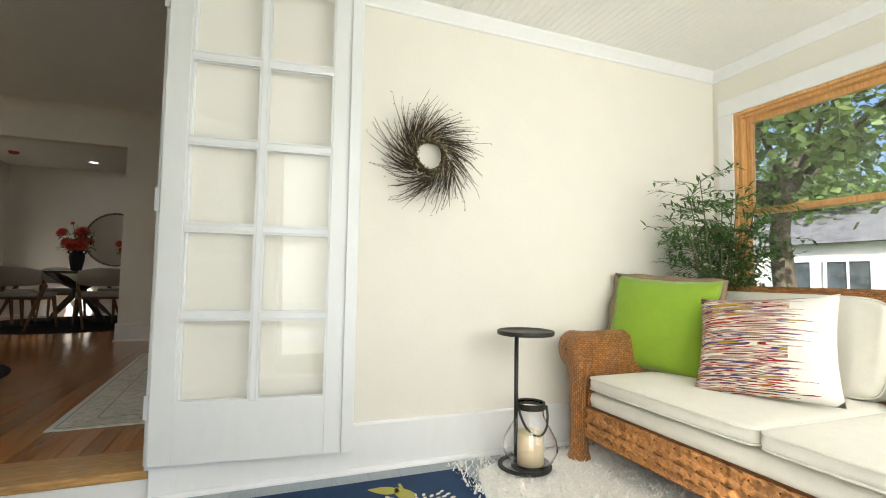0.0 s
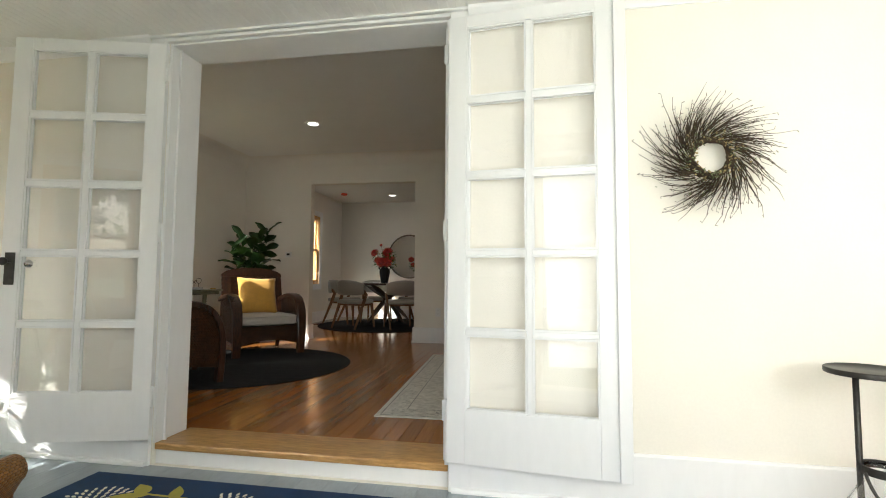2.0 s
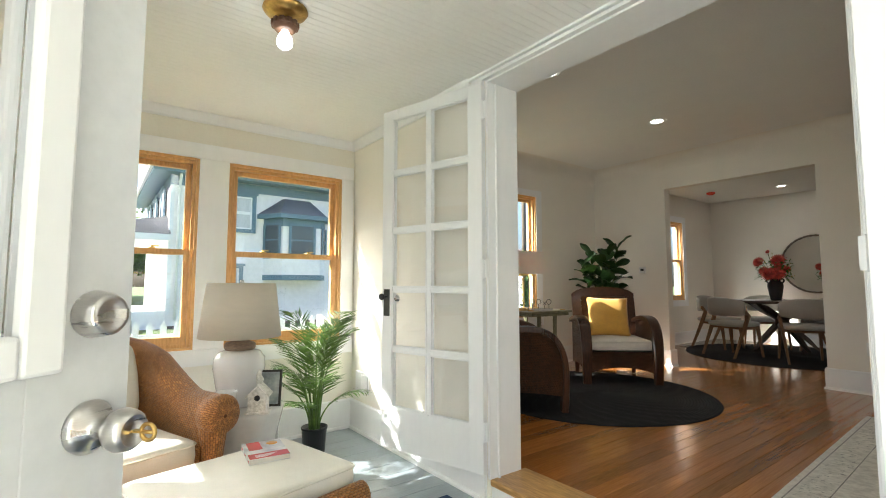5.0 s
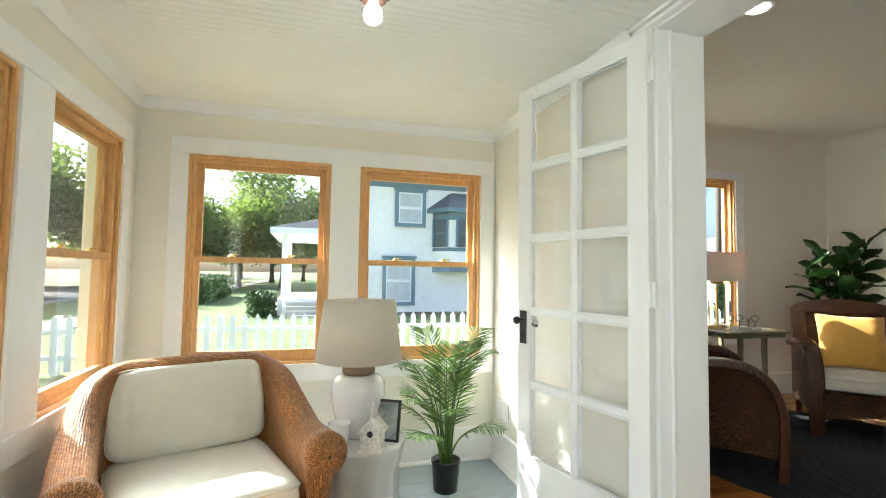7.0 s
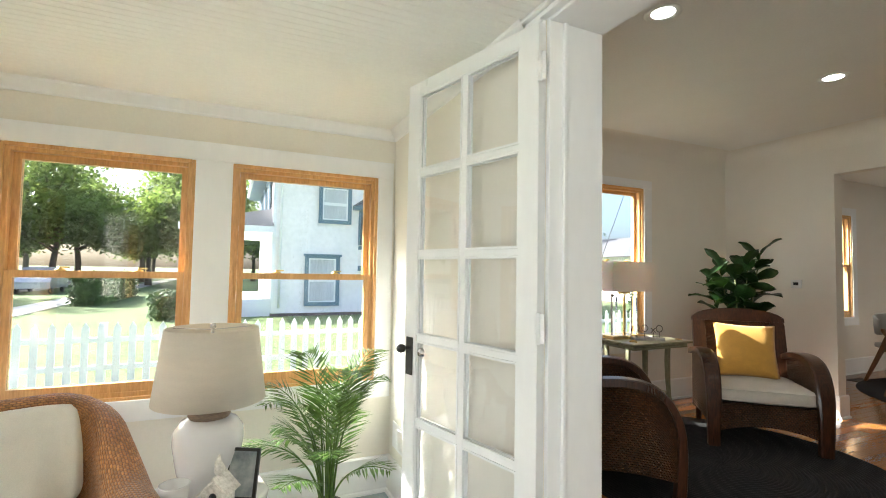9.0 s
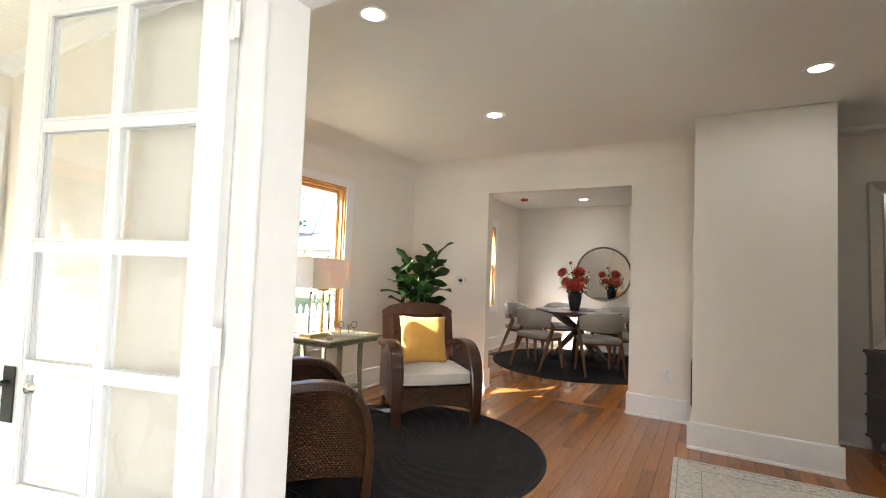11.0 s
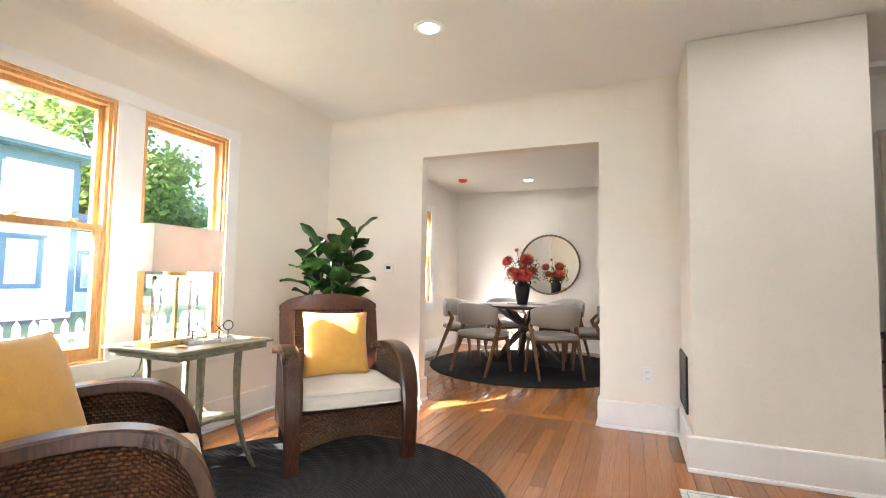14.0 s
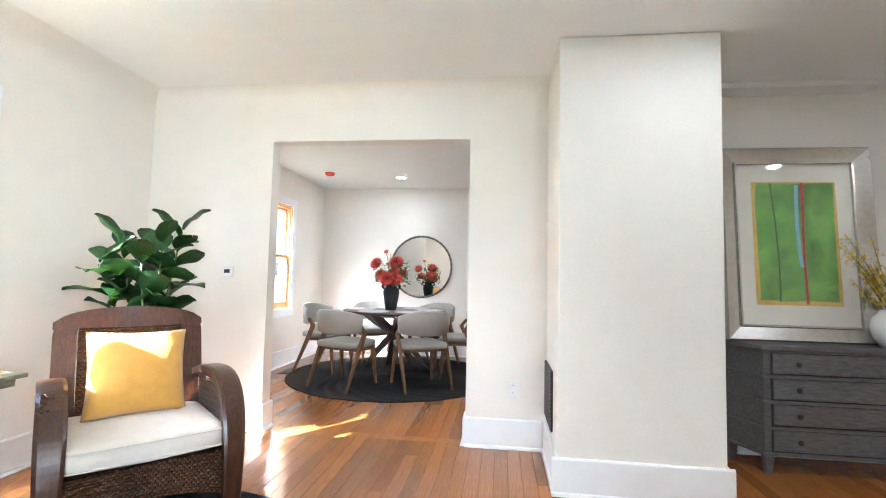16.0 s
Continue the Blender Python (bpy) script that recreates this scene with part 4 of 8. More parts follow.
jar.visible_shadow = False
bm = bmesh.new()
lathe(bm, [(0.0, 0.008), (0.062, 0.008), (0.062, 0.145), (0.056, 0.149), (0.02, 0.146), (0.0, 0.144)], 28)
part("candle", bm, WAX, lan, "ivory pillar candle")
bm = bmesh.new()
rows = [[(r * math.cos(a), r * math.sin(a), z) for r, z in ((0.062, 0.255), (0.068, 0.255), (0.068, 0.282), (0.062, 0.282))] for a in [2 * math.pi * i / 32 for i in range(32)]]
grid(bm, rows, close_v=True, close_u=True, smooth=False)
part("collar", bm, IRON, lan, "dark metal collar")
bm = bmesh.new()
tube(bm, [(0.072 * math.cos(a), -0.02 - 0.05 * math.sin(a), 0.265 - 0.115 * math.sin(a)) for a in [math.pi * i / 16 for i in range(17)]], 0.0055, 8)
part("bail_handle", bm, IRON, lan, "dark wire bail handle")
bm = bmesh.new()
lathe(bm, [(0.0, -0.006), (0.085, -0.006), (0.085, 0.0), (0.0, 0.001)], 28)
part("foot", bm, IRON, lan)

# twig wreath on the wall
wr = thing("wreath", "swirled brown twig wreath with sage leaves on the wall", "wreath", pose(2.645, -0.012, 1.36) @ Matrix.Scale(0.93, 4))
rnd = random.Random(11)
vt, bl, br = bmesh.new(), bmesh.new(), bmesh.new()
for i in range(250):
    a = rnd.uniform(0, 2 * math.pi)
    r0, ln = rnd.uniform(0.075, 0.13), rnd.uniform(0.13, 0.25) * (1.12 if rnd.random() < 0.3 else 0.9)
    swirl = rnd.uniform(0.5, 1.05)
    y = rnd.uniform(-0.055, -0.008)
    pts = []
    hd = a - swirl
    px, pz = r0 * math.cos(a), r0 * math.sin(a)
    for s in range(6):
        pts.append((px, y - 0.01 * s * rnd.random(), pz))
        hd -= rnd.uniform(-0.05, 0.26)
        px += ln / 5 * math.cos(hd)
        pz += ln / 5 * math.sin(hd)
    tube(vt, pts, [0.0025, 0.0023, 0.0020, 0.0016, 0.0013, 0.0008], 4)
    for s in range(2, 6):
        if rnd.random() < 0.55:
            q = Vector(pts[s])
            d = rnd.uniform(0, 6.28)
            tube(vt, [q, q + Vector((0.012 * math.cos(d), -0.003, 0.012 * math.sin(d)))], 0.0013, 3)
for i in range(16):
    rr = 0.078 + 0.012 * rnd.random()
    ph = rnd.uniform(0, 6)
    tube(vt, [((rr + 0.010 * math.sin(5 * t + ph)) * math.cos(t), -0.03 + 0.02 * math.cos(3 * t + ph), (rr + 0.010 * math.sin(5 * t + ph)) * math.sin(t)) for t in [2 * math.pi * k / 24 for k in range(24)]], 0.004, 5, closed=True)
for i in range(420):
    a, rr = rnd.uniform(0, 6.283), 0.07 + abs(rnd.gauss(0, 0.065))
    c = Vector((rr * math.cos(a), rnd.uniform(-0.075, -0.03), rr * math.sin(a)))
    d = Vector((rnd.uniform(-1, 1), rnd.uniform(-0.5, 0.2), rnd.uniform(-1, 1))).normalized()
    e = d.orthogonal().normalized()
    ln, wd = rnd.uniform(0.008, 0.018), rnd.uniform(0.003, 0.005)
    v = [bl.verts.new(c + q) for q in (d * 0, d * ln / 2 + e * wd, d * ln, d * ln / 2 - e * wd)]
    bl.faces.new(v)
for i in range(130):
    a, rr = rnd.uniform(0, 6.283), 0.066 + abs(rnd.gauss(0, 0.04))
    bmesh.ops.create_icosphere(br, subdivisions=1, radius=rnd.uniform(0.003, 0.005), matrix=Matrix.Translation((rr * math.cos(a), rnd.uniform(-0.08, -0.05), rr * math.sin(a))))
part("twig_swirl", vt, TWIG, wr)
part("leaves", bl, SAGE, wr, "small dried sage leaves")
br_ = part("berries", br, material("pale_berries", (0.36, 0.27, 0.12), 0.5, vary=0.2, grain=60, random_amount=0.3), wr, "tiny tan berries")
tagged(br_, kind="stuff")


# leafy plants
def leaflet(bm, base, d, up, ln, wd, fold=0.25, droop=0.0):
    d = d.normalized()
    side = d.cross(up).normalized()
    nrm = side.cross(d)
    a = base
    m1 = base + d * ln * 0.45 - nrm * droop * 0.3
    tip = base + d * ln - nrm * droop
    l, r = m1 + side * wd + nrm * wd * fold, m1 - side * wd + nrm * wd * fold
    va, vm, vl, vr, vt_ = (bm.verts.new(p) for p in (a, m1, l, r, tip))
    for f in ((va, vm, vl), (va, vr, vm), (vm, vt_, vl), (vm, vr, vt_)):
        bm.faces.new(f)


palm = thing("potted_palm", "areca palm with feathery fronds in a black pot", "plant", pose(-1.15, -0.45, PORCH_Z))
bm = bmesh.new()
lathe(bm, [(0.0, 0.0), (0.068, 0.0), (0.080, 0.16), (0.084, 0.16), (0.084, 0.172), (0.078, 0.172), (0.074, 0.15), (0.0, 0.15)], 28)
part("pot", bm, BLACK, palm, "black plastic pot")
bm = bmesh.new()
lathe(bm, [(0.073, 0.149), (0.05, 0.156), (0.0, 0.158)], 20)
part("soil", bm, SOIL, palm)
rnd = random.Random(8)
for i in range(19):
    az = i * 2.399 + rnd.uniform(-0.3, 0.3)
    tall = rnd.uniform(0.55, 1.12) if i > 5 else rnd.uniform(0.28, 0.5)
    reach = rnd.uniform(0.16, 0.38) if i > 5 else rnd.uniform(0.30, 0.42)
    z0 = 0.15
    b0 = Vector((0.03 * math.cos(az), 0.03 * math.sin(az), z0))
    pts = []
    for s in range(15):
        t = s / 14
        out = reach * (t ** 1.9)
        z = z0 + tall * (t - 0.36 * t ** 3.4) * (1.06 if i > 5 else 1.2)
        pts.append(b0 + Vector((out * math.cos(az), out * math.sin(az), z - z0)))
    frond = bmesh.new()
    tube(frond, pts, [0.0065 - 0.005 * k / 14 for k in range(15)], 5)
    for s in range(22):
        t = 0.40 + 0.60 * s / 22
        f = t * 14
        k = min(13, int(f))
        p = pts[k].lerp(pts[k + 1], f - k)
        d = (pts[k + 1] - pts[k]).normalized()
        side = d.cross(Vector((0, 0, 1)))
        side = side.normalized() if side.length > 1e-3 else Vector((1, 0, 0))
        up = side.cross(d)
        ln = 0.17 * math.sin(math.pi * min(1, 0.28 + 0.66 * (t - 0.4) / 0.6)) * rnd.uniform(0.85, 1.1)
        for sg in (-1, 1):
            leaflet(frond, p, side * sg * 0.95 + d * rnd.uniform(0.6, 0.9) + up * 0.15, up, ln, 0.0056, 0.3, ln * rnd.uniform(0.15, 0.4))
    part("frond", frond, PALM, palm)

nan = thing("tall_plant", "tall fine-leaved plant in the corner behind the sofa", "plant", pose(4.24, -0.31, PORCH_Z))
bm = bmesh.new()
lathe(bm, [(0.0, 0.0), (0.10, 0.0), (0.125, 0.24), (0.118, 0.24), (0.0, 0.22)], 24)
part("pot", bm, BLACK, nan)
rnd = random.Random(31)
bs, bl = bmesh.new(), bmesh.new()
for i in range(14):
    az = rnd.uniform(0, 6.28)
    tall = rnd.uniform(1.08, 1.46)
    lean = rnd.uniform(0.05, 0.26)
    pts = [Vector((0.02 * math.cos(az) + lean * t ** 1.6 * math.cos(az), 0.02 * math.sin(az) + lean * t ** 1.6 * math.sin(az), 0.22 + (tall - 0.22) * t)) for t in [k / 8 for k in range(9)]]
    tube(bs, pts, [0.007 - 0.0006 * k for k in range(9)], 5)
    for b_ in range(22):
        t = rnd.uniform(0.50, 1.0)
        p = pts[0].lerp(pts[8], t)
        k = min(7, int(t * 8))
        p = pts[k].lerp(pts[k + 1], t * 8 - k)
        a2 = rnd.uniform(0, 6.28)
        d = Vector((math.cos(a2), math.sin(a2), rnd.uniform(0.05, 0.55))).normalized()
        ln = rnd.uniform(0.12, 0.24)
        q = p + d * ln + Vector((0, 0, -0.02))
        tube(bs, [p, p.lerp(q, 0.5) + Vector((0, 0, 0.012)), q], [0.0022, 0.0016, 0.001], 3)
        for s in range(13):
            u = 0.25 + 0.75 * s / 12
            c = p.lerp(q, u)
            e = Vector((rnd.uniform(-1, 1), rnd.uniform(-1, 1), rnd.uniform(-0.7, 0.5)))
            leaflet(bl, c, d * 0.7 + e * 0.9, Vector((0, 0, 1)), rnd.uniform(0.035, 0.065), 0.0075, 0.2, 0.008)
part("stems", bs, STEM, nan)
part("foliage", bl, NANDINA, nan)

# faceted drum side table with its lamp, mug, frame and bird house
SIDE = (-0.87, -0.985)
st_ = thing("drum_table", "white faceted drum side table beside the wicker armchair", "side table", pose(*SIDE, PORCH_Z, 0, 0, 12))
bm = bmesh.new()
flute = []
for i in range(40):
    a = 2 * math.pi * i / 40
    flute.append((math.cos(a), math.sin(a), 1.0 - 0.055 * abs(math.sin(5 * a))))
grid(bm, [[(r * k * x, r * k * y, z) for x, y, k in flute] for r, z in ((0.225, 0.0), (0.23, 0.02), (0.205, 0.16), (0.205, 0.29), (0.235, 0.415), (0.238, 0.43), (0.228, 0.44), (0.002, 0.441))], close_v=True, cap=True)
part("body", bm, material("white_glazed_stoneware", (0.74, 0.73, 0.72), 0.25, vary=0.05, grain=12, bump=0.1, coat=0.2), st_)
TOP = PORCH_Z + 0.441
lamp = thing("table_lamp", "white ceramic table lamp with a linen drum shade", "lamp", pose(SIDE[0] - 0.02, SIDE[1] + 0.0, TOP))
bm = bmesh.new()
lathe(bm, [(0.0, 0.0), (0.085, 0.0), (0.092, 0.01), (0.115, 0.10), (0.132, 0.20), (0.130, 0.25), (0.105, 0.285), (0.075, 0.295), (0.0, 0.296)], 36)
part("base", bm, CERAMIC, lamp)
bm = bmesh.new()
lathe(bm, [(0.0, 0.296), (0.074, 0.296), (0.080, 0.305), (0.080, 0.325), (0.070, 0.334), (0.052, 0.338), (0.050, 0.352), (0.0, 0.353)], 30)
part("collar", bm, DRIFT, lamp, "turned weathered wood collar")
bm = bmesh.new()
rows = [[(r * math.cos(a), r * math.sin(a), z) for r, z in ((0.212, 0.365), (0.176, 0.655), (0.173, 0.655), (0.209, 0.365))] for a in [2 * math.pi * i / 48 for i in range(48)]]
grid(bm, rows, close_v=True, close_u=True)
part("shade", bm, SHADE, lamp, "tapered off-white linen shade")
bm = bmesh.new()
tube(bm, [(0, 0, 0.352), (0, 0, 0.664)], 0.006, 8)
lathe(bm, [(0.0, 0.655), (0.012, 0.655), (0.010, 0.672), (0.0, 0.675)], 12)
for a in (0, 2.09, 4.19):
    tube(bm, [(0, 0, 0.648), (0.173 * math.cos(a), 0.173 * math.sin(a), 0.648)], 0.002, 5)
part("harp", bm, NICKEL, lamp)
mug = thing("mug", "white ceramic mug on the drum table", "mug", pose(SIDE[0] + 0.155, SIDE[1] - 0.10, TOP))
bm = bmesh.new()
lathe(bm, [(0.0, 0.0), (0.035, 0.0), (0.042, 0.012), (0.052, 0.115), (0.049, 0.115), (0.038, 0.012), (0.0, 0.01)], 26)
part("cup", bm, CERAMIC, mug)
bm = bmesh.new()
tube(bm, [(-0.046, 0, 0.09), (-0.072, 0, 0.085), (-0.078, 0, 0.06), (-0.066, 0, 0.035), (-0.042, 0, 0.03)], 0.006, 8)
part("handle", bm, CERAMIC, mug)
pf = thing("picture_frame", "small dark photo frame leaning against the lamp", "picture frame", pose(SIDE[0] + 0.115, SIDE[1] + 0.115, TOP, -12, 0, 62))
bm = bmesh.new()
for d in ((-0.065, -0.053, 0.0, 0.012, 0, 0.19), (0.053, 0.065, 0.0, 0.012, 0, 0.19), (-0.053, 0.053, 0.0, 0.012, 0, 0.012), (-0.053, 0.053, 0.0, 0.012, 0.178, 0.19)):
    box(bm, *d)
part("frame", bm, IRON, pf)
boxpart("picture", (-0.053, 0.053, 0.004, 0.010, 0.012, 0.178), material("misty_landscape_print", (0.30, 0.36, 0.38), 0.3, vary=0.35, grain=9, bump=0, second=(0.50, 0.52, 0.50)), pf)
bh_ = thing("bird_house", "tiny whitewashed wooden bird house ornament", "ornament", pose(SIDE[0] + 0.20, SIDE[1] + 0.045, TOP, 0, 0, 62))
WASH = material("whitewashed_wood", (0.72, 0.69, 0.63), 0.8, vary=0.2, grain=60, bump=0.3, second=(0.78, 0.76, 0.72), depth=0.001)
bm = bmesh.new()
prism(bm, [(-0.045, 0.0), (0.045, 0.0), (0.045, 0.085), (0.0, 0.13), (-0.045, 0.085)], -0.035, 0.035, pose(0, 0, 0.008, 90))
box(bm, -0.058, 0.058, -0.048, 0.048, 0.0, 0.009)
part("house", bm, WASH, bh_)
for sg in (-1, 1):
    boxpart("roof", (-0.004, 0.082, -0.046, 0.046, 0.0, 0.007), WASH, bh_, m=pose(0, 0, 0.142, 0, 45, 0) if sg > 0 else pose(0, 0, 0.142, 0, 135, 0))
bm = bmesh.new()
lathe(bm, [(0.0, 0.0), (0.014, 0.0), (0.014, 0.002), (0.0, 0.002)], 16)
bmesh.ops.transform(bm, matrix=pose(0, -0.0352, 0.078, 90), verts=bm.verts)
part("entrance", bm, BLACK, bh_, "round dark entrance hole")
bm = bmesh.new()
tube(bm, [(0, -0.036, 0.05), (0, -0.056, 0.05)], 0.0035, 8)
part("perch", bm, WASH, bh_)
bm = bmesh.new()
tube(bm, [(0, 0, 0.14), (0.004, 0, 0.165), (-0.004, 0, 0.19), (0.0, 0, 0.215)], [0.014, 0.020, 0.012, 0.003], 8)
part("finial", bm, WASH, bh_)

# ottoman with a book
ot = thing("ottoman", "honey wicker ottoman with an ivory box cushion", "ottoman", pose(-0.01, -1.17, PORCH_Z, 0, 0, 14))
OW, OD = 0.60, 0.64
bm = bmesh.new()
box(bm, -OW / 2 + 0.06, OW / 2 - 0.06, -OD / 2 + 0.05, OD / 2 - 0.05, 0.09, 0.27)
part("frame", bm, SPLINT, ot)
for sx in (-1, 1):
    bm = bmesh.new()
    rows = []
    for i in range(11):
        y = -OD / 2 + OD * i / 10
        sec = [(0.0, 0.09), (0.0, 0.24)] + [(0.045 + 0.045 * math.cos(a), 0.30 + 0.05 * math.sin(a)) for a in [math.pi - k * 1.3 * math.pi / 10 for k in range(11)]] + [(0.05, 0.22), (0.035, 0.09)]
        rows.append([(sx * (OW / 2 - 0.06 + o), y, z) for o, z in sec])
    grid(bm, rows, cap=True)
    part("rolled_side", bm, WICKER, ot)
    for sy in (-1, 1):
        bm = bmesh.new()
        lathe(bm, [(0.03, 0.0), (0.036, 0.015), (0.03, 0.04), (0.035, 0.12)], 14, (sx * (OW / 2 - 0.05), sy * (OD / 2 - 0.045)))
        part("leg", bm, WICKER, ot)
for rz, off, wd in ((0, -OD / 2 + 0.047, OW - 0.12), (180, -OD / 2 + 0.047, OW - 0.12)):
    bm = bmesh.new()
    lattice(bm, wd, 0.15)
    part("splint_panel", bm, SPLINT, ot, m=pose(0, 0, 0, 0, 0, rz) @ pose(-wd / 2, off, 0.10))
boxpart("deck", (-OW / 2 + 0.06, OW / 2 - 0.06, -OD / 2 + 0.03, OD / 2 - 0.03, 0.271, 0.295), BLACK, ot)
bm = bmesh.new()
rounded(bm, OW - 0.115, OD + 0.02, 0.115, 0.30, 0.10, 0.04, 2.2, Matrix.Translation((0, 0, 0.297)))
oc = part("cushion", bm, CUSHION, ot)
for zc in (0.025, 0.092):
    bm = bmesh.new()
    sp = lambda v: math.copysign(abs(v) ** 0.10, v)
    tube(bm, [((OW - 0.117) / 2 * sp(math.cos(b)), (OD + 0.018) / 2 * sp(math.sin(b)), 0.297 + zc) for b in [2 * math.pi * j / 48 for j in range(48)]], 0.0045, 6, closed=True)
    part("piping", bm, CUSHION, oc)
book = thing("book", "paperback with a red and white cover on the ottoman", "book", pose(-0.13, -1.06, PORCH_Z + 0.4135, 0, 0, -6))
boxpart("pages", (-0.098, 0.10, -0.072, 0.072, 0.002, 0.018), material("paper_edges", (0.75, 0.72, 0.66), 0.9, vary=0.1, grain=10, stretch=(1, 1, 60)), book)
COVER = material("printed_cover", (0.55, 0.60, 0.66), 0.3, vary=0.3, grain=14, bump=0, second=(0.70, 0.70, 0.68))
RED = material("red_print", (0.50, 0.035, 0.03), 0.3, vary=0.1, grain=30, bump=0)
bm = bmesh.new()
box(bm, -0.102, 0.102, -0.074, 0.074, 0.018, 0.0195)
box(bm, -0.102, 0.102, -0.0755, -0.074, 0.0, 0.0195)
box(bm, -0.102, 0.102, -0.074, 0.074, 0.0, 0.0015)
part("cover", bm, COVER, book)
boxpart("cover_panel", (0.045, 0.1005, -0.073, 0.073, 0.0196, 0.0203), RED, book, "red cover panel")
boxpart("cover_picture", (-0.10, 0.0, -0.06, -0.01, 0.0196, 0.0201), RED, book)
bm = bmesh.new()
lathe(bm, [(0.0, 0.0196), (0.022, 0.0196), (0.022, 0.0203), (0.0, 0.0203)], 20, (-0.06, 0.035))
part("cover_disc", bm, material("orange_print", (0.70, 0.33, 0.05), 0.3, vary=0.05, bump=0), book)
for i in range(4):
    boxpart("cover_lettering", (0.062 + 0.008 * i, 0.066 + 0.008 * i, -0.05, 0.03 - 0.012 * i, 0.0204, 0.0208), WHITEPLASTIC, book)
for i in range(5):
    boxpart("spine_lettering", (-0.09 + 0.04 * i, -0.065 + 0.04 * i, -0.0762, -0.0756, 0.006, 0.013), (RED, WHITEPLASTIC)[i % 2], book)

# ceiling fixture: brass pan, brown socket, bare bulb
cl = thing("ceiling_light", "aged brass ceiling fixture with a bare lit bulb", "light", pose(-0.03, -1.06, PORCH_TOP))
bm = bmesh.new()
lathe(bm, [(0.0, 0.0), (0.088, 0.0), (0.090, -0.008), (0.080, -0.022), (0.060, -0.030), (0.035, -0.036), (0.030, -0.055), (0.0, -0.056)], 36)
part("pan", bm, BRASS, cl)
bm = bmesh.new()
lathe(bm, [(0.030, -0.050), (0.046, -0.056), (0.052, -0.075), (0.040, -0.092), (0.030, -0.094), (0.0, -0.094)], 22)
for i in range(11):
    a = 2 * math.pi * i / 11
    box(bm, 0.044, 0.056, -0.009, 0.009, -0.078, -0.056, m=pose(0, 0, 0, 0, 0, math.degrees(a)), bevel=0.003)
part("socket", bm, material("brown_bakelite", (0.17, 0.085, 0.05), 0.5, vary=0.2, grain=50, bump=0.1), cl)
bm = bmesh.new()
lathe(bm, [(0.0, -0.170), (0.018, -0.167), (0.029, -0.156), (0.032, -0.142), (0.029, -0.124), (0.019, -0.106), (0.014, -0.094), (0.0, -0.094)], 22)
part("bulb", bm, BULB, cl)
pb = new("porch_bulb_light", bpy.data.lights.new("porch_bulb_light", "POINT"))
pb.data.energy, pb.data.shadow_soft_size, pb.data.color = 0.10, 0.04, (1.0, 0.95, 0.87)
pb.location = (-0.03, -1.06, PORCH_TOP - 0.215)

# air grille on the porch wall
vg = thing("wall_vent", "white louvred wall register above the baseboard", "vent", pose(-1.35, -0.002, 0.265), kind="structure")
boxpart("frame", (-0.105, 0.105, -0.008, 0.0, -0.075, 0.075), TRIM, vg, bevel=0.003)
boxpart("opening", (-0.005, 0.09, -0.0095, -0.0085, -0.055, 0.055), IRON, vg)
for i in range(9):
    boxpart("louvre", (-0.002 + 0.0105 * i, 0.003 + 0.0105 * i, -0.014, -0.010, -0.055, 0.055), TRIM, vg)

# hardware on the french door
FD = 0.037
bm = bmesh.new()
box(bm, 0.668, 0.715, FD, FD + 0.004, 0.800, 0.960, bevel=0.0015)
lp = part("lock_plate", bm, IRON, left, "dark iron lock plate")
bm = bmesh.new()
tube(bm, [(0.691, FD + 0.002, 0.915), (0.691, FD + 0.04, 0.915)], 0.008, 8)
bmesh.ops.create_uvsphere(bm, u_segments=14, v_segments=10, radius=0.020, matrix=Matrix.Translation((0.691, FD + 0.045, 0.915)))
part("door_knob", bm, IRON, left, "small dark iron knob", smooth=True)
bm = bmesh.new()
lathe(bm, [(0.0, 0.0), (0.020, 0.0), (0.020, 0.003), (0.014, 0.006), (0.014, 0.012), (0.0, 0.013)], 18)
bmesh.ops.transform(bm, matrix=pose(0.605, FD, 0.905, -90), verts=bm.verts)
part("cylinder_lock", bm, NICKEL, left, "round nickel lock cylinder", smooth=True)

# entry door, swung in
HX, HY = 1.552, -2.305
ea = math.degrees(math.atan2(0.665, -0.558))
en = thing("door_3", "white entry door with a large upper light, standing open", "door", pose(HX, HY, 0, 0, 0, ea), kind="structure")
EW, Z0, Z1, TH = 0.93, PORCH_Z + 0.012, 1.965, 0.044
g0, g1, gz0, gz1 = 0.150, EW - 0.145, 0.905, Z1 - 0.16
bm = bmesh.new()
box(bm, 0, g0, 0, TH, Z0, Z1, bevel=0.002)
box(bm, g1, EW, 0, TH, Z0, Z1, bevel=0.002)
box(bm, g0, g1, 0.0005, TH - 0.0005, gz1, Z1 - 0.0005)
box(bm, g0, g1, 0.0005, TH - 0.0005, Z0 + 0.0005, gz0)
part("leaf", bm, ENTRYPAINT, en)
for y0, y1 in ((-0.016, 0.006), (TH - 0.006, TH + 0.016)):
    bm = bmesh.new()
    for d in ((g0 - 0.035, g0 + 0.018, gz0 - 0.035, gz1 + 0.035), (g1 - 0.018, g1 + 0.035, gz0 - 0.035, gz1 + 0.035)):
        box(bm, d[0], d[1], y0, y1, d[2], d[3], bevel=0.006)
    for d in ((gz0 - 0.035, gz0 + 0.018), (gz1 - 0.018, gz1 + 0.035)):
        box(bm, g0 + 0.018, g1 - 0.018, y0, y1, d[0], d[1], bevel=0.006)
    part("light_moulding", bm, TRIM, en)
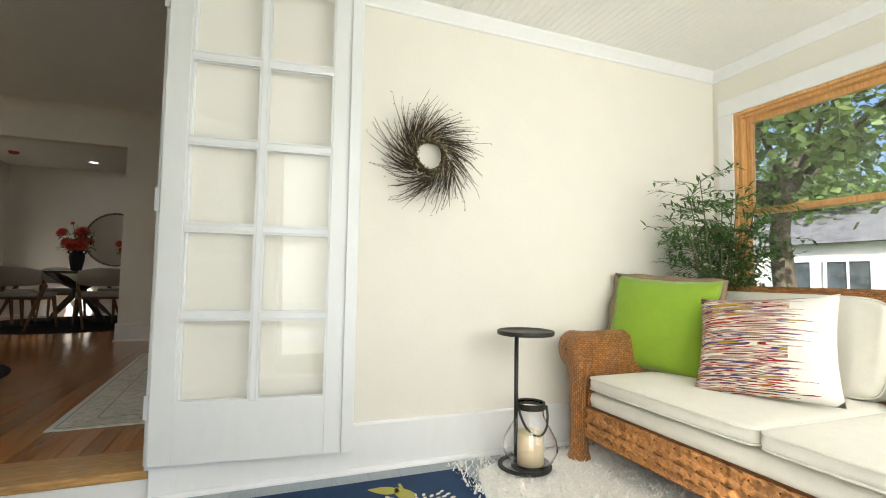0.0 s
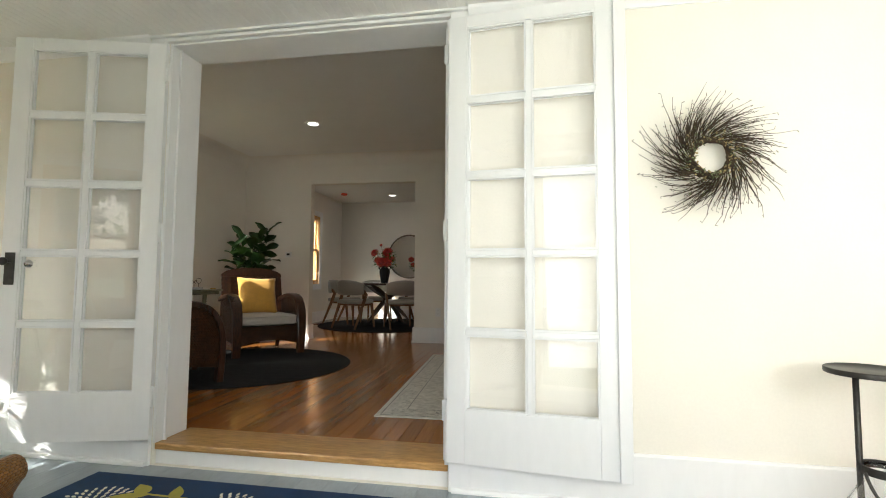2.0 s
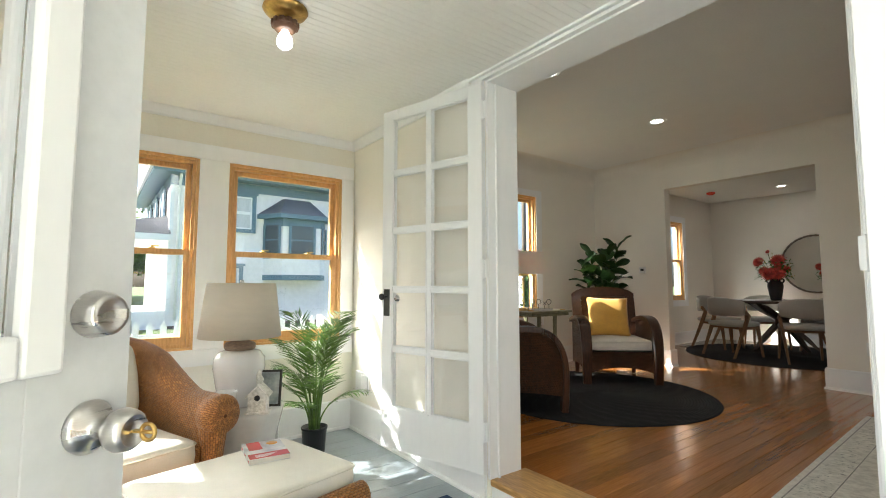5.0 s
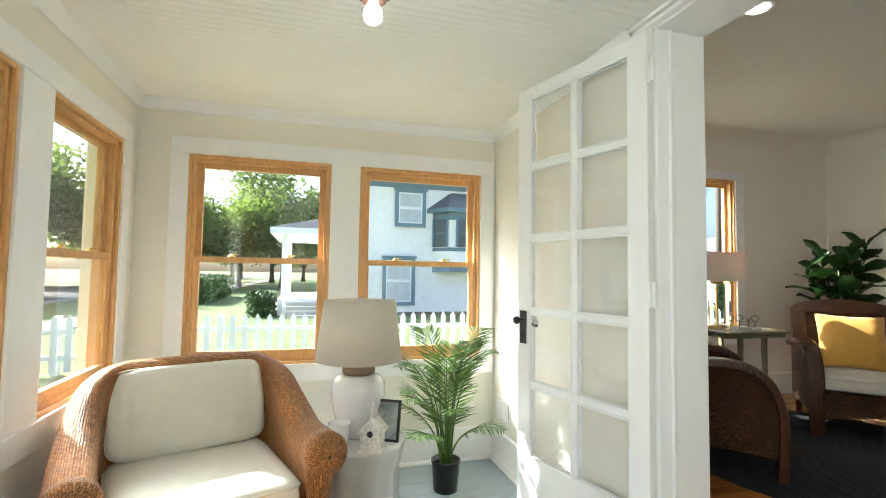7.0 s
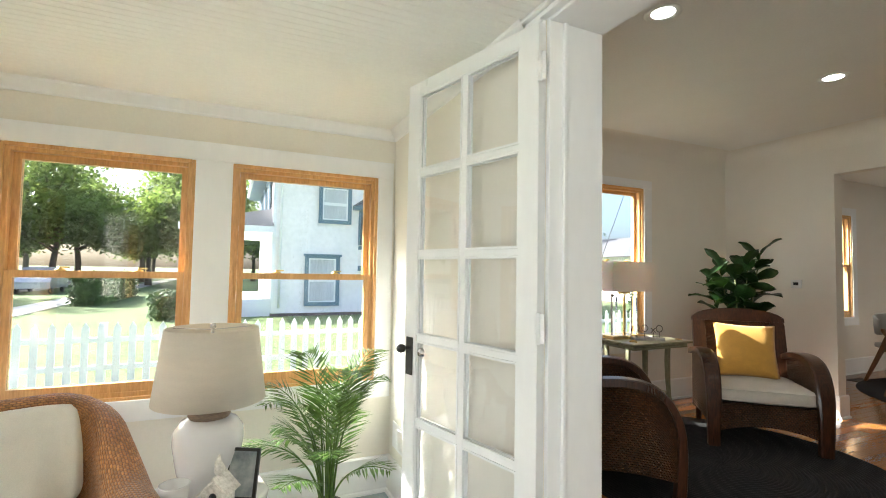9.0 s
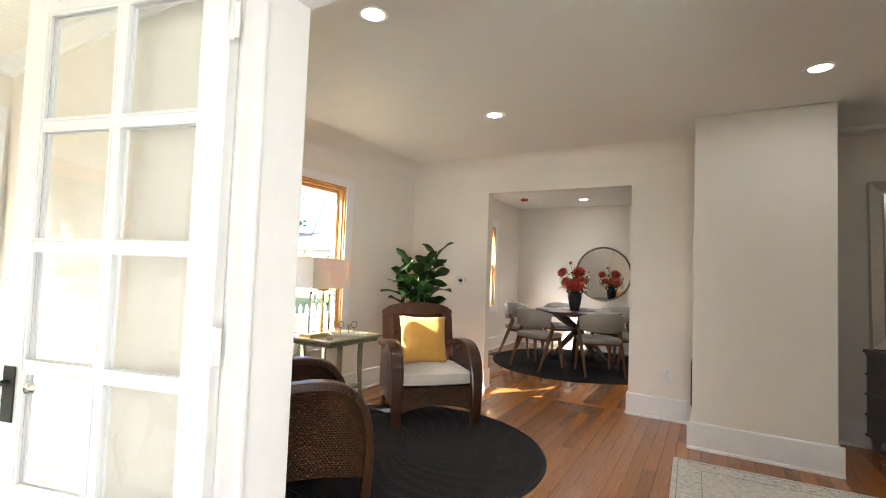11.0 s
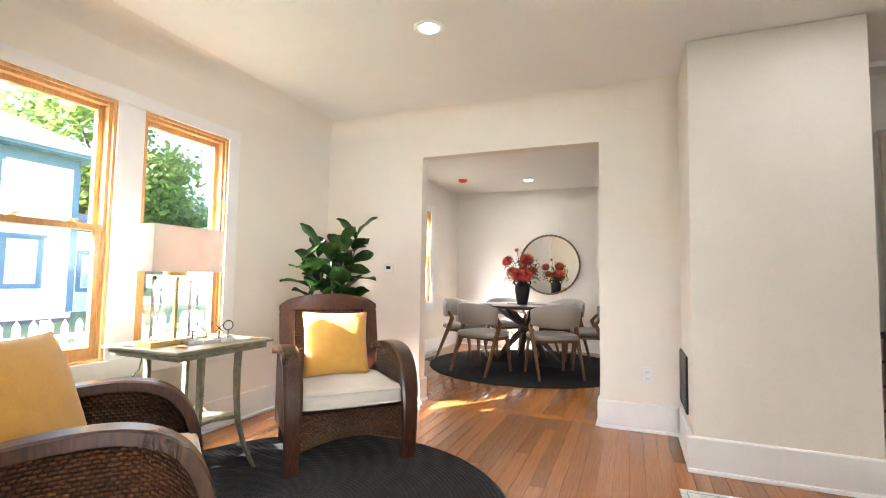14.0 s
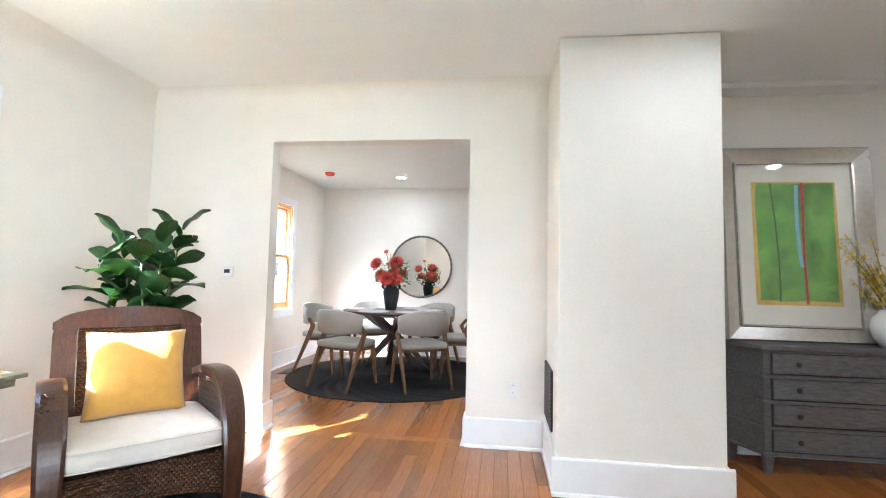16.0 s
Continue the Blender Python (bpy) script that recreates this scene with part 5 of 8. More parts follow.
pane = boxpart("pane", (g0 + 0.015, g1 - 0.015, TH / 2 - 0.003, TH / 2 + 0.003, gz0 + 0.015, gz1 - 0.015), GLASS, en)
pane.visible_shadow = False
for x0, x1 in ((g0 - 0.02, 0.43), (0.47, g1 + 0.02)):
    for y0, y1 in ((-0.008, 0.001), (TH - 0.001, TH + 0.008)):
        bm = bmesh.new()
        for a, b_, c, d in ((x0, x0 + 0.03, 0.10, 0.66), (x1 - 0.03, x1, 0.10, 0.66), (x0 + 0.03, x1 - 0.03, 0.10, 0.13), (x0 + 0.03, x1 - 0.03, 0.63, 0.66)):
            box(bm, a, b_, y0, y1, c, d, bevel=0.004)
        part("panel_moulding", bm, ENTRYPAINT, en)


def turned(profile, x, z, out, mat, name, label, seg=30):
    bm = bmesh.new()
    lathe(bm, profile, seg)
    bmesh.ops.transform(bm, matrix=pose(x, 0.0, z, 90) if out < 0 else pose(x, TH, z, -90), verts=bm.verts)
    return part(name, bm, mat, en, label)


kx = EW - 0.062
for out in (-1, 1):
    turned([(0.0, 0.0), (0.033, 0.0), (0.034, 0.004), (0.029, 0.030), (0.026, 0.034), (0.020, 0.034), (0.018, 0.032), (0.0, 0.032)], kx, 0.943, out, NICKEL, "deadbolt", "satin nickel deadbolt")
    turned([(0.0, 0.0), (0.036, 0.0), (0.037, 0.006), (0.030, 0.014), (0.016, 0.018), (0.0135, 0.030), (0.0155, 0.040), (0.027, 0.052), (0.0295, 0.062), (0.027, 0.074), (0.022, 0.081), (0.020, 0.081), (0.0185, 0.079), (0.0, 0.079)], kx, 0.787, out, NICKEL, "knob", "satin nickel knob")
bm = bmesh.new()
kd = -0.079
box(bm, kx - 0.004, kx + 0.004, kd - 0.014, kd, 0.7855, 0.7885)
tube(bm, [(kx, kd - 0.024 + 0.011 * math.cos(t), 0.787 + 0.011 * math.sin(t)) for t in [2 * math.pi * a / 12 for a in range(12)]], 0.003, 6, closed=True)
tube(bm, [(kx, kd - 0.034, 0.787), (kx, kd - 0.014, 0.787)], 0.0028, 6)
part("key", bm, BRASS, en, "brass key in the lock")
for z in (0.1, 0.9, 1.7):
    bm = bmesh.new()
    tube(bm, [(-0.006, TH + 0.004, z), (-0.006, TH + 0.004, z + 0.1)], 0.007, 8)
    part("hinge", bm, NICKEL, en)
ec = thing("entry_casing", "white painted casing of the entry", "casing", kind="structure")
for d in ((ENTRY[0] - 0.09, ENTRY[0] - 0.002, PS + 0.001, PS + 0.02, PORCH_Z, 2.06), (ENTRY[1] + 0.002, ENTRY[1] + 0.09, PS + 0.001, PS + 0.02, PORCH_Z, 2.06)):
    boxpart("side_board", d, TRIM, ec, bevel=0.002)
boxpart("head_board", (ENTRY[0] - 0.002, ENTRY[1] + 0.002, PS + 0.001, PS + 0.02, 1.982, 2.055), TRIM, ec, bevel=0.002)

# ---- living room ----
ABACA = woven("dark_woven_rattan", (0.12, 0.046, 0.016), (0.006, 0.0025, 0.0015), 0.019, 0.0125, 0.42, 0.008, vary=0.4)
WALNUT = material("dark_brown_wood", (0.032, 0.0105, 0.0038), 0.3, vary=0.25, grain=14, bump=0.15, stretch=(8, 8, 0.9), second=(0.058, 0.020, 0.0075), coat=0.2, depth=0.001)
SEATLINEN = material("cream_seat_linen", (0.66, 0.61, 0.53), 0.9, vary=0.08, grain=260, bump=0.3, sheen=0.2, depth=0.001)
MUSTARD = material("mustard_cotton", (0.62, 0.34, 0.06), 0.85, vary=0.1, grain=280, bump=0.3, sheen=0.3, depth=0.001)
JUTE = material("charcoal_braided_jute", (0.013, 0.0125, 0.013), 0.95, vary=0.4, grain=110, bump=0.6, depth=0.003)
GREENPAINT = material("sage_green_painted_wood", (0.17, 0.16, 0.095), 0.35, vary=0.18, grain=30, bump=0.15, second=(0.22, 0.21, 0.13), depth=0.001)
ACRYLIC = clear("clear_acrylic", (1, 1, 1), 0.0, 1.4)
FIGLEAF = material("fiddle_leaf", (0.007, 0.023, 0.005), 0.42, vary=0.3, grain=18, bump=0.2, second=(0.019, 0.056, 0.011), random_amount=0.45, depth=0.002)
lets_light_through(FIGLEAF, (0.08, 0.20, 0.02), 0.06)
RUNNER = material("faded_grey_rug", (0.68, 0.645, 0.57), 0.95, vary=0.13, grain=26, bump=0.4, second=(0.76, 0.73, 0.66), depth=0.001)
RUNDARK = material("grey_rug_pattern", (0.29, 0.275, 0.26), 0.95, vary=0.3, grain=60, bump=0.3, second=(0.42, 0.40, 0.36))
CHAIRGREY = material("greige_leather", (0.37, 0.35, 0.31), 0.45, vary=0.08, grain=120, bump=0.15, depth=0.001)
CHAIRWOOD = material("chestnut_wood", (0.15, 0.075, 0.032), 0.4, vary=0.25, grain=18, bump=0.12, stretch=(6, 6, 0.9), second=(0.20, 0.10, 0.045), depth=0.001)
TABLEWOOD = material("dark_table_wood", (0.060, 0.038, 0.026), 0.35, vary=0.25, grain=16, bump=0.1, stretch=(1, 8, 1), second=(0.09, 0.058, 0.04), coat=0.15, depth=0.001)
GREYPAINT = material("grey_painted_wood", (0.095, 0.093, 0.093), 0.45, vary=0.1, grain=20, bump=0.15, stretch=(0.8, 4, 4), second=(0.135, 0.132, 0.13), depth=0.001)
SILVER = material("silver_leaf_frame", (0.62, 0.60, 0.54), 0.25, metal=0.9, vary=0.1, grain=30, bump=0.1, depth=0.001)
MATBOARD = material("ivory_mat_board", (0.66, 0.61, 0.51), 0.8, vary=0.03, grain=90, bump=0.05)
ARTGREEN = material("green_brushed_paint", (0.14, 0.30, 0.045), 0.6, vary=0.35, grain=7, bump=0.2, second=(0.20, 0.38, 0.07), depth=0.001)
OCHRE = material("ochre_brushed_paint", (0.58, 0.36, 0.07), 0.6, vary=0.2, grain=12, bump=0.2)
CORAL = material("coral_petal", (0.62, 0.055, 0.055), 0.55, vary=0.25, grain=30, bump=0.1, second=(0.72, 0.13, 0.09), random_amount=0.25)
YELLOW = material("yellow_blossom", (0.66, 0.48, 0.02), 0.6, vary=0.2, grain=40, bump=0.1, random_amount=0.25)
MIRROR = bpy.data.materials.new("mirror_silvering")
MIRROR.use_nodes = True
mb = MIRROR.node_tree.nodes["Principled BSDF"]
mb.inputs["Base Color"].default_value, mb.inputs["Metallic"].default_value, mb.inputs["Roughness"].default_value = (0.86, 0.87, 0.86, 1), 1.0, 0.02


def bow(y0, z0, y1, z1, n, bulge):
    return [(y0 + (y1 - y0) * t, z0 + (z1 - z0) * t + bulge * math.sin(math.pi * t)) for t in [i / n for i in range(n + 1)]]


def smooth_line(pts, steps):
    """A rounded line through the points."""
    out = []
    for i in range(len(pts) - 1):
        p0, p1, p2, p3 = (Vector(pts[max(0, min(len(pts) - 1, i + k))]) for k in (-1, 0, 1, 2))
        for q in range(steps):
            t = q / steps
            out.append(tuple(0.5 * (2 * p1 + (p2 - p0) * t + (2 * p0 - 5 * p1 + 4 * p2 - p3) * t * t + (3 * p1 - p0 - 3 * p2 + p3) * t ** 3)))
    return out + [tuple(pts[-1])]


def rattan_chair(m, label):
    """Arched wooden arms filled with weave; faces -y."""
    t = thing("rattan_armchair", label, "armchair", m, "rattan armchairs round the rug")
    # the arm's line, from the front foot up, over and down to the back
    arm = [(-0.335, 0.0), (-0.342, 0.12), (-0.345, 0.26), (-0.335, 0.38), (-0.305, 0.48), (-0.255, 0.555), (-0.18, 0.602), (-0.08, 0.622), (0.04, 0.618), (0.16, 0.600), (0.27, 0.570)]
    arm = smooth_line(arm, 4)
    for sx in (-1, 1):
        x = sx * 0.315
        bm = bmesh.new()
        rows = []
        for i, (y, z) in enumerate(arm):
            a, b = arm[max(0, i - 1)], arm[min(len(arm) - 1, i + 1)]
            d = Vector((b[0] - a[0], b[1] - a[1])).normalized()
            nx, nz = d.y, -d.x          # inwards
            wd = 0.036 + 0.012 * ease(min(1, i / 16))
            th = 0.040 - 0.010 * ease(min(1, i / 16))
            c = [(-wd, -0.004), (-wd * 0.7, -0.009), (wd * 0.7, -0.009), (wd, -0.004), (wd, th), (-wd, th)]
            rows.append([(x + o, y + nx * q, z + nz * q) for o, q in c])
        grid(bm, rows, close_v=True, cap=True, smooth=False)
        part("arm", bm, WALNUT, t, "arched dark wood arm")
        bm = bmesh.new()
        inner = [(y + 0.022, max(0.10, z - 0.022)) for y, z in arm[4:]]
        low = [(0.27, 0.11), (0.05, 0.145), (-0.15, 0.14)]
        cols = []
        for y, z in inner:
            zl = 0.11 + 0.03 * math.sin(math.pi * max(0, min(1, (0.3 - y) / 0.62)))
            cols.append([(y, zl + (max(z, zl + 0.004) - zl) * k / 6) for k in range(7)])
        for side in (-0.014, 0.014):
            grid(bm, [[(x + side, y, z) for y, z in c] for c in cols])
        part("woven_side", bm, ABACA, t)
        bm = bmesh.new()
        tube(bm, [(sx * 0.285, 0.30, 0.0), (sx * 0.285, 0.285, 0.10), (sx * 0.285, 0.27, 0.34)], [0.020, 0.024, 0.022], 10)
        part("rear_leg", bm, WALNUT, t)
    # back frame with an arched top, leaning
    lean = pose(0, 0.235, 0.30, -13)
    for sx in (-1, 1):
        bm = bmesh.new()
        rows = [[(sx * (w + o), y, z) for o, y in ((-0.045, -0.02), (0.045, -0.02), (0.045, 0.02), (-0.045, 0.02))] for w, z in ((0.262, -0.02), (0.272, 0.30), (0.272, 0.50), (0.262, 0.555))]
        grid(bm, rows, close_v=True, cap=True, smooth=False)
        bmesh.ops.transform(bm, matrix=lean, verts=bm.verts)
        part("back_post", bm, WALNUT, t)
    bm = bmesh.new()
    rows = []
    for i in range(17):
        u = -1 + i / 8
        top = 0.632 - 0.045 * u * u - 0.03 * abs(u) ** 8
        rows.append([(u * 0.318, y, z) for y, z in ((-0.022, 0.525), (-0.022, top), (0.022, top), (0.022, 0.525))])
    grid(bm, rows, close_v=True, cap=True, smooth=False)
    bmesh.ops.transform(bm, matrix=lean, verts=bm.verts)
    part("top_rail", bm, WALNUT, t, "arched dark wood top rail")
    bm = bmesh.new()
    for y in (-0.012, 0.012):
        grid(bm, [[(x, y, z) for z in (-0.02, 0.12, 0.26, 0.40, 0.53)] for x in (-0.22, -0.11, 0, 0.11, 0.22)])
    bmesh.ops.transform(bm, matrix=lean, verts=bm.verts)
    part("woven_back", bm, ABACA, t)
    bm = bmesh.new()
    rows = [[(x, -0.318, z) for z in [0.10 + 0.055 * (1 - (x / 0.285) ** 2) + (0.30 - 0.10 - 0.055 * (1 - (x / 0.285) ** 2)) * k / 6 for k in range(7)]] for x in [-0.285 + 0.57 * i / 12 for i in range(13)]]
    grid(bm, rows)
    rows = [[(x, -0.30, z) for z in [0.10 + 0.055 * (1 - (x / 0.285) ** 2) + (0.30 - 0.10 - 0.055 * (1 - (x / 0.285) ** 2)) * k / 6 for k in range(7)]] for x in [-0.285 + 0.57 * i / 12 for i in range(13)]]
    grid(bm, rows)
    part("woven_apron", bm, ABACA, t)
    boxpart("seat_deck", (-0.295, 0.295, -0.30, 0.27, 0.27, 0.30), WALNUT, t)
    bm = bmesh.new()
    rounded(bm, 0.575, 0.56, 0.115, 0.34, 0.14, 0.06, 5.5, Matrix.Translation((0, -0.045, 0.302)))
    for v in bm.verts:                    # buttoned hollows
        if v.co.z > 0.36:
            for bx, by in ((-0.13, -0.15), (0.13, -0.15), (-0.13, 0.06), (0.13, 0.06)):
                q = (v.co.x - bx) ** 2 + (v.co.y - by) ** 2
                v.co.z -= 0.022 * math.exp(-q / 0.0035)
    sc = part("seat_cushion", bm, SEATLINEN, t, "buttoned cream seat cushion")
    for zc in (0.022, 0.094):
        bm = bmesh.new()
        sp = lambda v: math.copysign(abs(v) ** 0.14, v)
        tube(bm, [(0.572 / 2 * sp(math.cos(b)), -0.045 + 0.557 / 2 * sp(math.sin(b)), 0.302 + zc) for b in [2 * math.pi * j / 44 for j in range(44)]], 0.004, 6, closed=True)
        part("piping", bm, SEATLINEN, sc)
    return t


GROW = Matrix.Diagonal((1.09, 1.08, 1.04, 1))
C2 = pose(-1.10, 2.82, 0.009, 0, 0, 48) @ GROW
C1 = pose(-1.03, 1.25, 0.009, 0, 0, 143) @ GROW
rattan_chair(C2, "dark wood and woven rattan armchair with a cream seat cushion")
rattan_chair(C1, "dark wood and woven rattan armchair with a cream seat cushion")
for cm, k in ((C2, 0), (C1, 1)):
    bm = bmesh.new()
    pillow(bm, 0.42 + 0.07 * k, 0.42 + 0.04 * k, 0.14 + 0.03 * k, seed=9.0 + k)
    p = part("throw_pillow", bm, MUSTARD)
    p.matrix_world = cm @ pose(0.03 * k, 0.075 + 0.02 * k, 0.405, -17 - 4 * k, 2, 3 - 24 * k)
    tagged(p, "mustard yellow cotton scatter cushion on the armchair", "pillow", "mustard cushions")


# crocheted throw over the back of one armchair
CROCHET = woven("white_crochet_yarn", (0.84, 0.82, 0.79), (0.60, 0.58, 0.54), 0.026, 0.022, 0.9, 0.008, vary=0.1)
bm = bmesh.new()
drape = [(-0.040, 0.44), (-0.042, 0.52), (-0.040, 0.60), (-0.030, 0.648), (0.0, 0.665), (0.032, 0.648), (0.042, 0.58), (0.046, 0.44), (0.050, 0.28), (0.052, 0.14)]
grid(bm, [[(x + 0.006 * math.sin(z * 30), y * (1 + 0.25 * math.sin(x * 40 + z * 9)), z - 0.06 * (x / 0.3) ** 2 - (0.05 * math.sin(x * 9 + 1) if k in (0, 9) else 0)) for k, (y, z) in enumerate(drape)] for x in [-0.29 + 0.58 * i / 24 for i in range(25)]])
tw = part("throw_blanket", bm, CROCHET)
tw.matrix_world = C1 @ pose(0, 0.235, 0.30, -13)
thick = tw.modifiers.new("thick", "SOLIDIFY")
thick.thickness = 0.008
tagged(tw, "white crocheted throw draped over an armchair back", "blanket")


def braided_rug(name, label, place, radius, pitch=0.024):
    t = thing(name, label, "rug", pose(*place, 0.0))
    bm = bmesh.new()
    prof = [(0.002, 0.003)]
    r = 0.0
    while r < radius:
        for q in (0.15, 0.5, 0.85):
            prof.append((r + pitch * q, 0.006 + 0.0055 * math.sin(math.pi * q)))
        prof.append((r + pitch, 0.005))
        r += pitch
    prof.append((r + 0.004, 0.001))
    rows = [[(p * math.cos(a) * (1 + 0.004 * math.sin(3 * a)), p * math.sin(a), z + 0.0012 * math.sin(a * 90 + p * 300)) for a in [2 * math.pi * k / 120 for k in range(120)]] for p, z in prof]
    grid(bm, rows, close_v=True, cap=True)
    part("braid", bm, JUTE, t)
    return t


braided_rug("braided_rug", "round charcoal braided jute rug under the armchairs", (-0.83, 2.06), 1.02)
braided_rug("dining_rug", "round charcoal braided jute rug under the dining table", (-0.58, 6.20), 1.23)

# pale grey faded rug
fr = thing("faded_rug", "faded grey and ivory distressed rug with a thin border", "rug", pose(0.965, 0.665, 0, 0, 0, 2))
FW, FL = 1.75, 2.38
boxpart("field", (0, FW, 0, FL, 0.001, 0.007), RUNNER, fr, bevel=0.002)
bm = bmesh.new()
for d in ((0.03, 0.036, 0.03, FL - 0.03), (FW - 0.036, FW - 0.03, 0.03, FL - 0.03), (0.17, 0.175, 0.17, FL - 0.17), (FW - 0.175, FW - 0.17, 0.17, FL - 0.17), (0.036, FW - 0.036, 0.03, 0.036), (0.036, FW - 0.036, FL - 0.036, FL - 0.03), (0.175, FW - 0.175, 0.17, 0.175), (0.175, FW - 0.175, FL - 0.175, FL - 0.17)):
    box(bm, d[0], d[1], d[2], d[3], 0.0072, 0.0078)
rnd = random.Random(3)
for i in range(2000):
    u = rnd.random()
    if u < 0.55:
        e = rnd.choice((0, 1, 2, 3))
        a, b_ = rnd.uniform(0.05, 0.155), rnd.uniform(0.05, 0.95)
        x, y = ((a, b_ * FL), (FW - a, b_ * FL), (b_ * FW, a), (b_ * FW, FL - a))[e]
    else:
        a = rnd.uniform(0, 6.28)
        rr = rnd.choice((0.25, 0.42, 0.58)) + rnd.uniform(-0.02, 0.02)
        x, y = FW / 2 + rr * math.cos(a), FL / 2 + rr * 1.25 * math.sin(a)
    w, h = rnd.uniform(0.003, 0.022), rnd.uniform(0.003, 0.010)
    if 0.02 < x < FW - 0.05 and 0.02 < y < FL - 0.05:
        vs = [bm.verts.new((x + p, y + q, 0.0079)) for p, q in ((0, 0), (w, rnd.uniform(0, 0.006)), (w * 0.8, h), (0.001, h * 0.8))]
        bm.faces.new(vs)
tagged(part("worn_pattern", bm, RUNDARK, fr), kind="stuff")

# side table between the armchairs
TX0, TX1, TY0, TY1, TZ = -1.89, -1.33, 1.82, 2.46, 0.72
tb = thing("side_table", "sage green antique table with beaded edge and splayed legs", "table", pose((TX0 + TX1) / 2, (TY0 + TY1) / 2, 0))
hw, hd = (TX1 - TX0) / 2, (TY1 - TY0) / 2
bm = bmesh.new()
box(bm, -hw, hw, -hd, hd, TZ - 0.018, TZ, bevel=0.005)
part("tabletop", bm, GREENPAINT, tb)
bm = bmesh.new()
for d in ((-hw + 0.03, hw - 0.03, -hd + 0.03, -hd + 0.045), (-hw + 0.03, hw - 0.03, hd - 0.045, hd - 0.03), (-hw + 0.03, -hw + 0.045, -hd + 0.045, hd - 0.045), (hw - 0.045, hw - 0.03, -hd + 0.045, hd - 0.045)):
    box(bm, d[0], d[1], d[2], d[3], TZ - 0.052, TZ - 0.0185)
part("apron", bm, GREENPAINT, tb)
bm = bmesh.new()
n = 34
for i in range(n):
    for x, y in ((-hw + 0.026 + (2 * hw - 0.052) * i / n, -hd + 0.026), (-hw + 0.026 + (2 * hw - 0.052) * i / n, hd - 0.026), (-hw + 0.026, -hd + 0.026 + (2 * hd - 0.052) * i / n), (hw - 0.026, -hd + 0.026 + (2 * hd - 0.052) * i / n)):
        bmesh.ops.create_icosphere(bm, subdivisions=1, radius=0.0065, matrix=Matrix.Translation((x, y, TZ - 0.030)))
part("beading", bm, GREENPAINT, tb, "row of small carved beads")
for sx in (-1, 1):
    for sy in (-1, 1):
        bm = bmesh.new()
        line = [(0.075, TZ - 0.02), (0.080, 0.56), (0.078, 0.42), (0.070, 0.28), (0.045, 0.14), (0.0, 0.0)]
        rows = []
        for o, z in line:
            cx, cy = sx * (hw - o), sy * (hd - o - 0.12)
            w = 0.018 - 0.008 * (1 - z / TZ)
            rows.append([(cx + a * w, cy + b_ * w * 0.7, z) for a, b_ in ((-1, -1), (1, -1), (1, 1), (-1, 1))])
        grid(bm, rows, close_v=True, cap=True, smooth=False)
        for i in range(16):
            z = 0.40 + 0.28 * i / 16
            bmesh.ops.create_icosphere(bm, subdivisions=1, radius=0.006, matrix=Matrix.Translation((sx * (hw - 0.079 + 0.024), sy * (hd - 0.199), z)))
        part("leg", bm, GREENPAINT, tb)
bm = bmesh.new()
out = []
for i in range(64):
    a = 2 * math.pi * i / 64
    r = 0.165 + 0.055 * math.cos(4 * (a - math.pi / 4)) + 0.012 * math.cos(8 * a)
    out.append((r * math.cos(a) * 1.1, r * math.sin(a) * 1.1))
prism(bm, out, 0.285, 0.302)
part("lower_shelf", bm, GREENPAINT, tb, "scalloped lower shelf")

tl = thing("desk_lamp", "clear acrylic lamp with a gold base and white box shade", "lamp", pose(-1.63, 2.03, TZ))
boxpart("base", (-0.06, 0.06, -0.175, 0.175, 0.0, 0.028), GOLD, tl, bevel=0.002)
for y in (-0.11, 0.11):
    p = boxpart("column", (-0.018, 0.018, y - 0.018, y + 0.018, 0.029, 0.34), ACRYLIC, tl)
    p.visible_shadow = False
p = boxpart("cross_bar", (-0.018, 0.018, -0.128, 0.128, 0.341, 0.362), ACRYLIC, tl)
p.visible_shadow = False
boxpart("rod", (-0.008, 0.008, -0.008, 0.008, 0.029, 0.36), GOLD, tl)
boxpart("socket", (-0.018, 0.018, -0.05, 0.05, 0.363, 0.392), GOLD, tl, bevel=0.003)
bm = bmesh.new()
loops = [[bm.verts.new((sx * hx, sy * hy, z)) for sx, sy in ((-1, -1), (1, -1), (1, 1), (-1, 1))]
         for hx, hy, z in ((0.10, 0.215, 0.385), (0.10, 0.215, 0.625), (0.097, 0.212, 0.625), (0.097, 0.212, 0.385))]
for i in range(4):
    for k in range(4):
        bm.faces.new((loops[i][k], loops[i][(k + 1) % 4], loops[(i + 1) % 4][(k + 1) % 4], loops[(i + 1) % 4][k]))
bmesh.ops.recalc_face_normals(bm, faces=bm.faces)
WSHADE = material("white_parchment_shade", (0.78, 0.74, 0.69), 0.8, vary=0.03, grain=120, bump=0.1)
wsn = WSHADE.node_tree.nodes["Principled BSDF"]
wsn.inputs["Transmission Weight"].default_value = 0.25
wsn.inputs["Subsurface Weight"].default_value = 0.2
part("shade", bm, WSHADE, tl, "white rectangular shade")
bm = bmesh.new()
bmesh.ops.create_uvsphere(bm, u_segments=14, v_segments=10, radius=0.03, matrix=Matrix.Translation((0, 0, 0.46)))
part("bulb", bm, glow("warm_bulb", (1.0, 0.62, 0.34), 1.5), tl, smooth=True)
bm = bmesh.new()
tube(bm, [(0, 0, 0.39), (0, 0, 0.632)], 0.003, 6)
for y in (-0.212, 0.212):
    tube(bm, [(0, 0, 0.60), (0, y, 0.60)], 0.002, 5)
part("harp", bm, GOLD, tl)
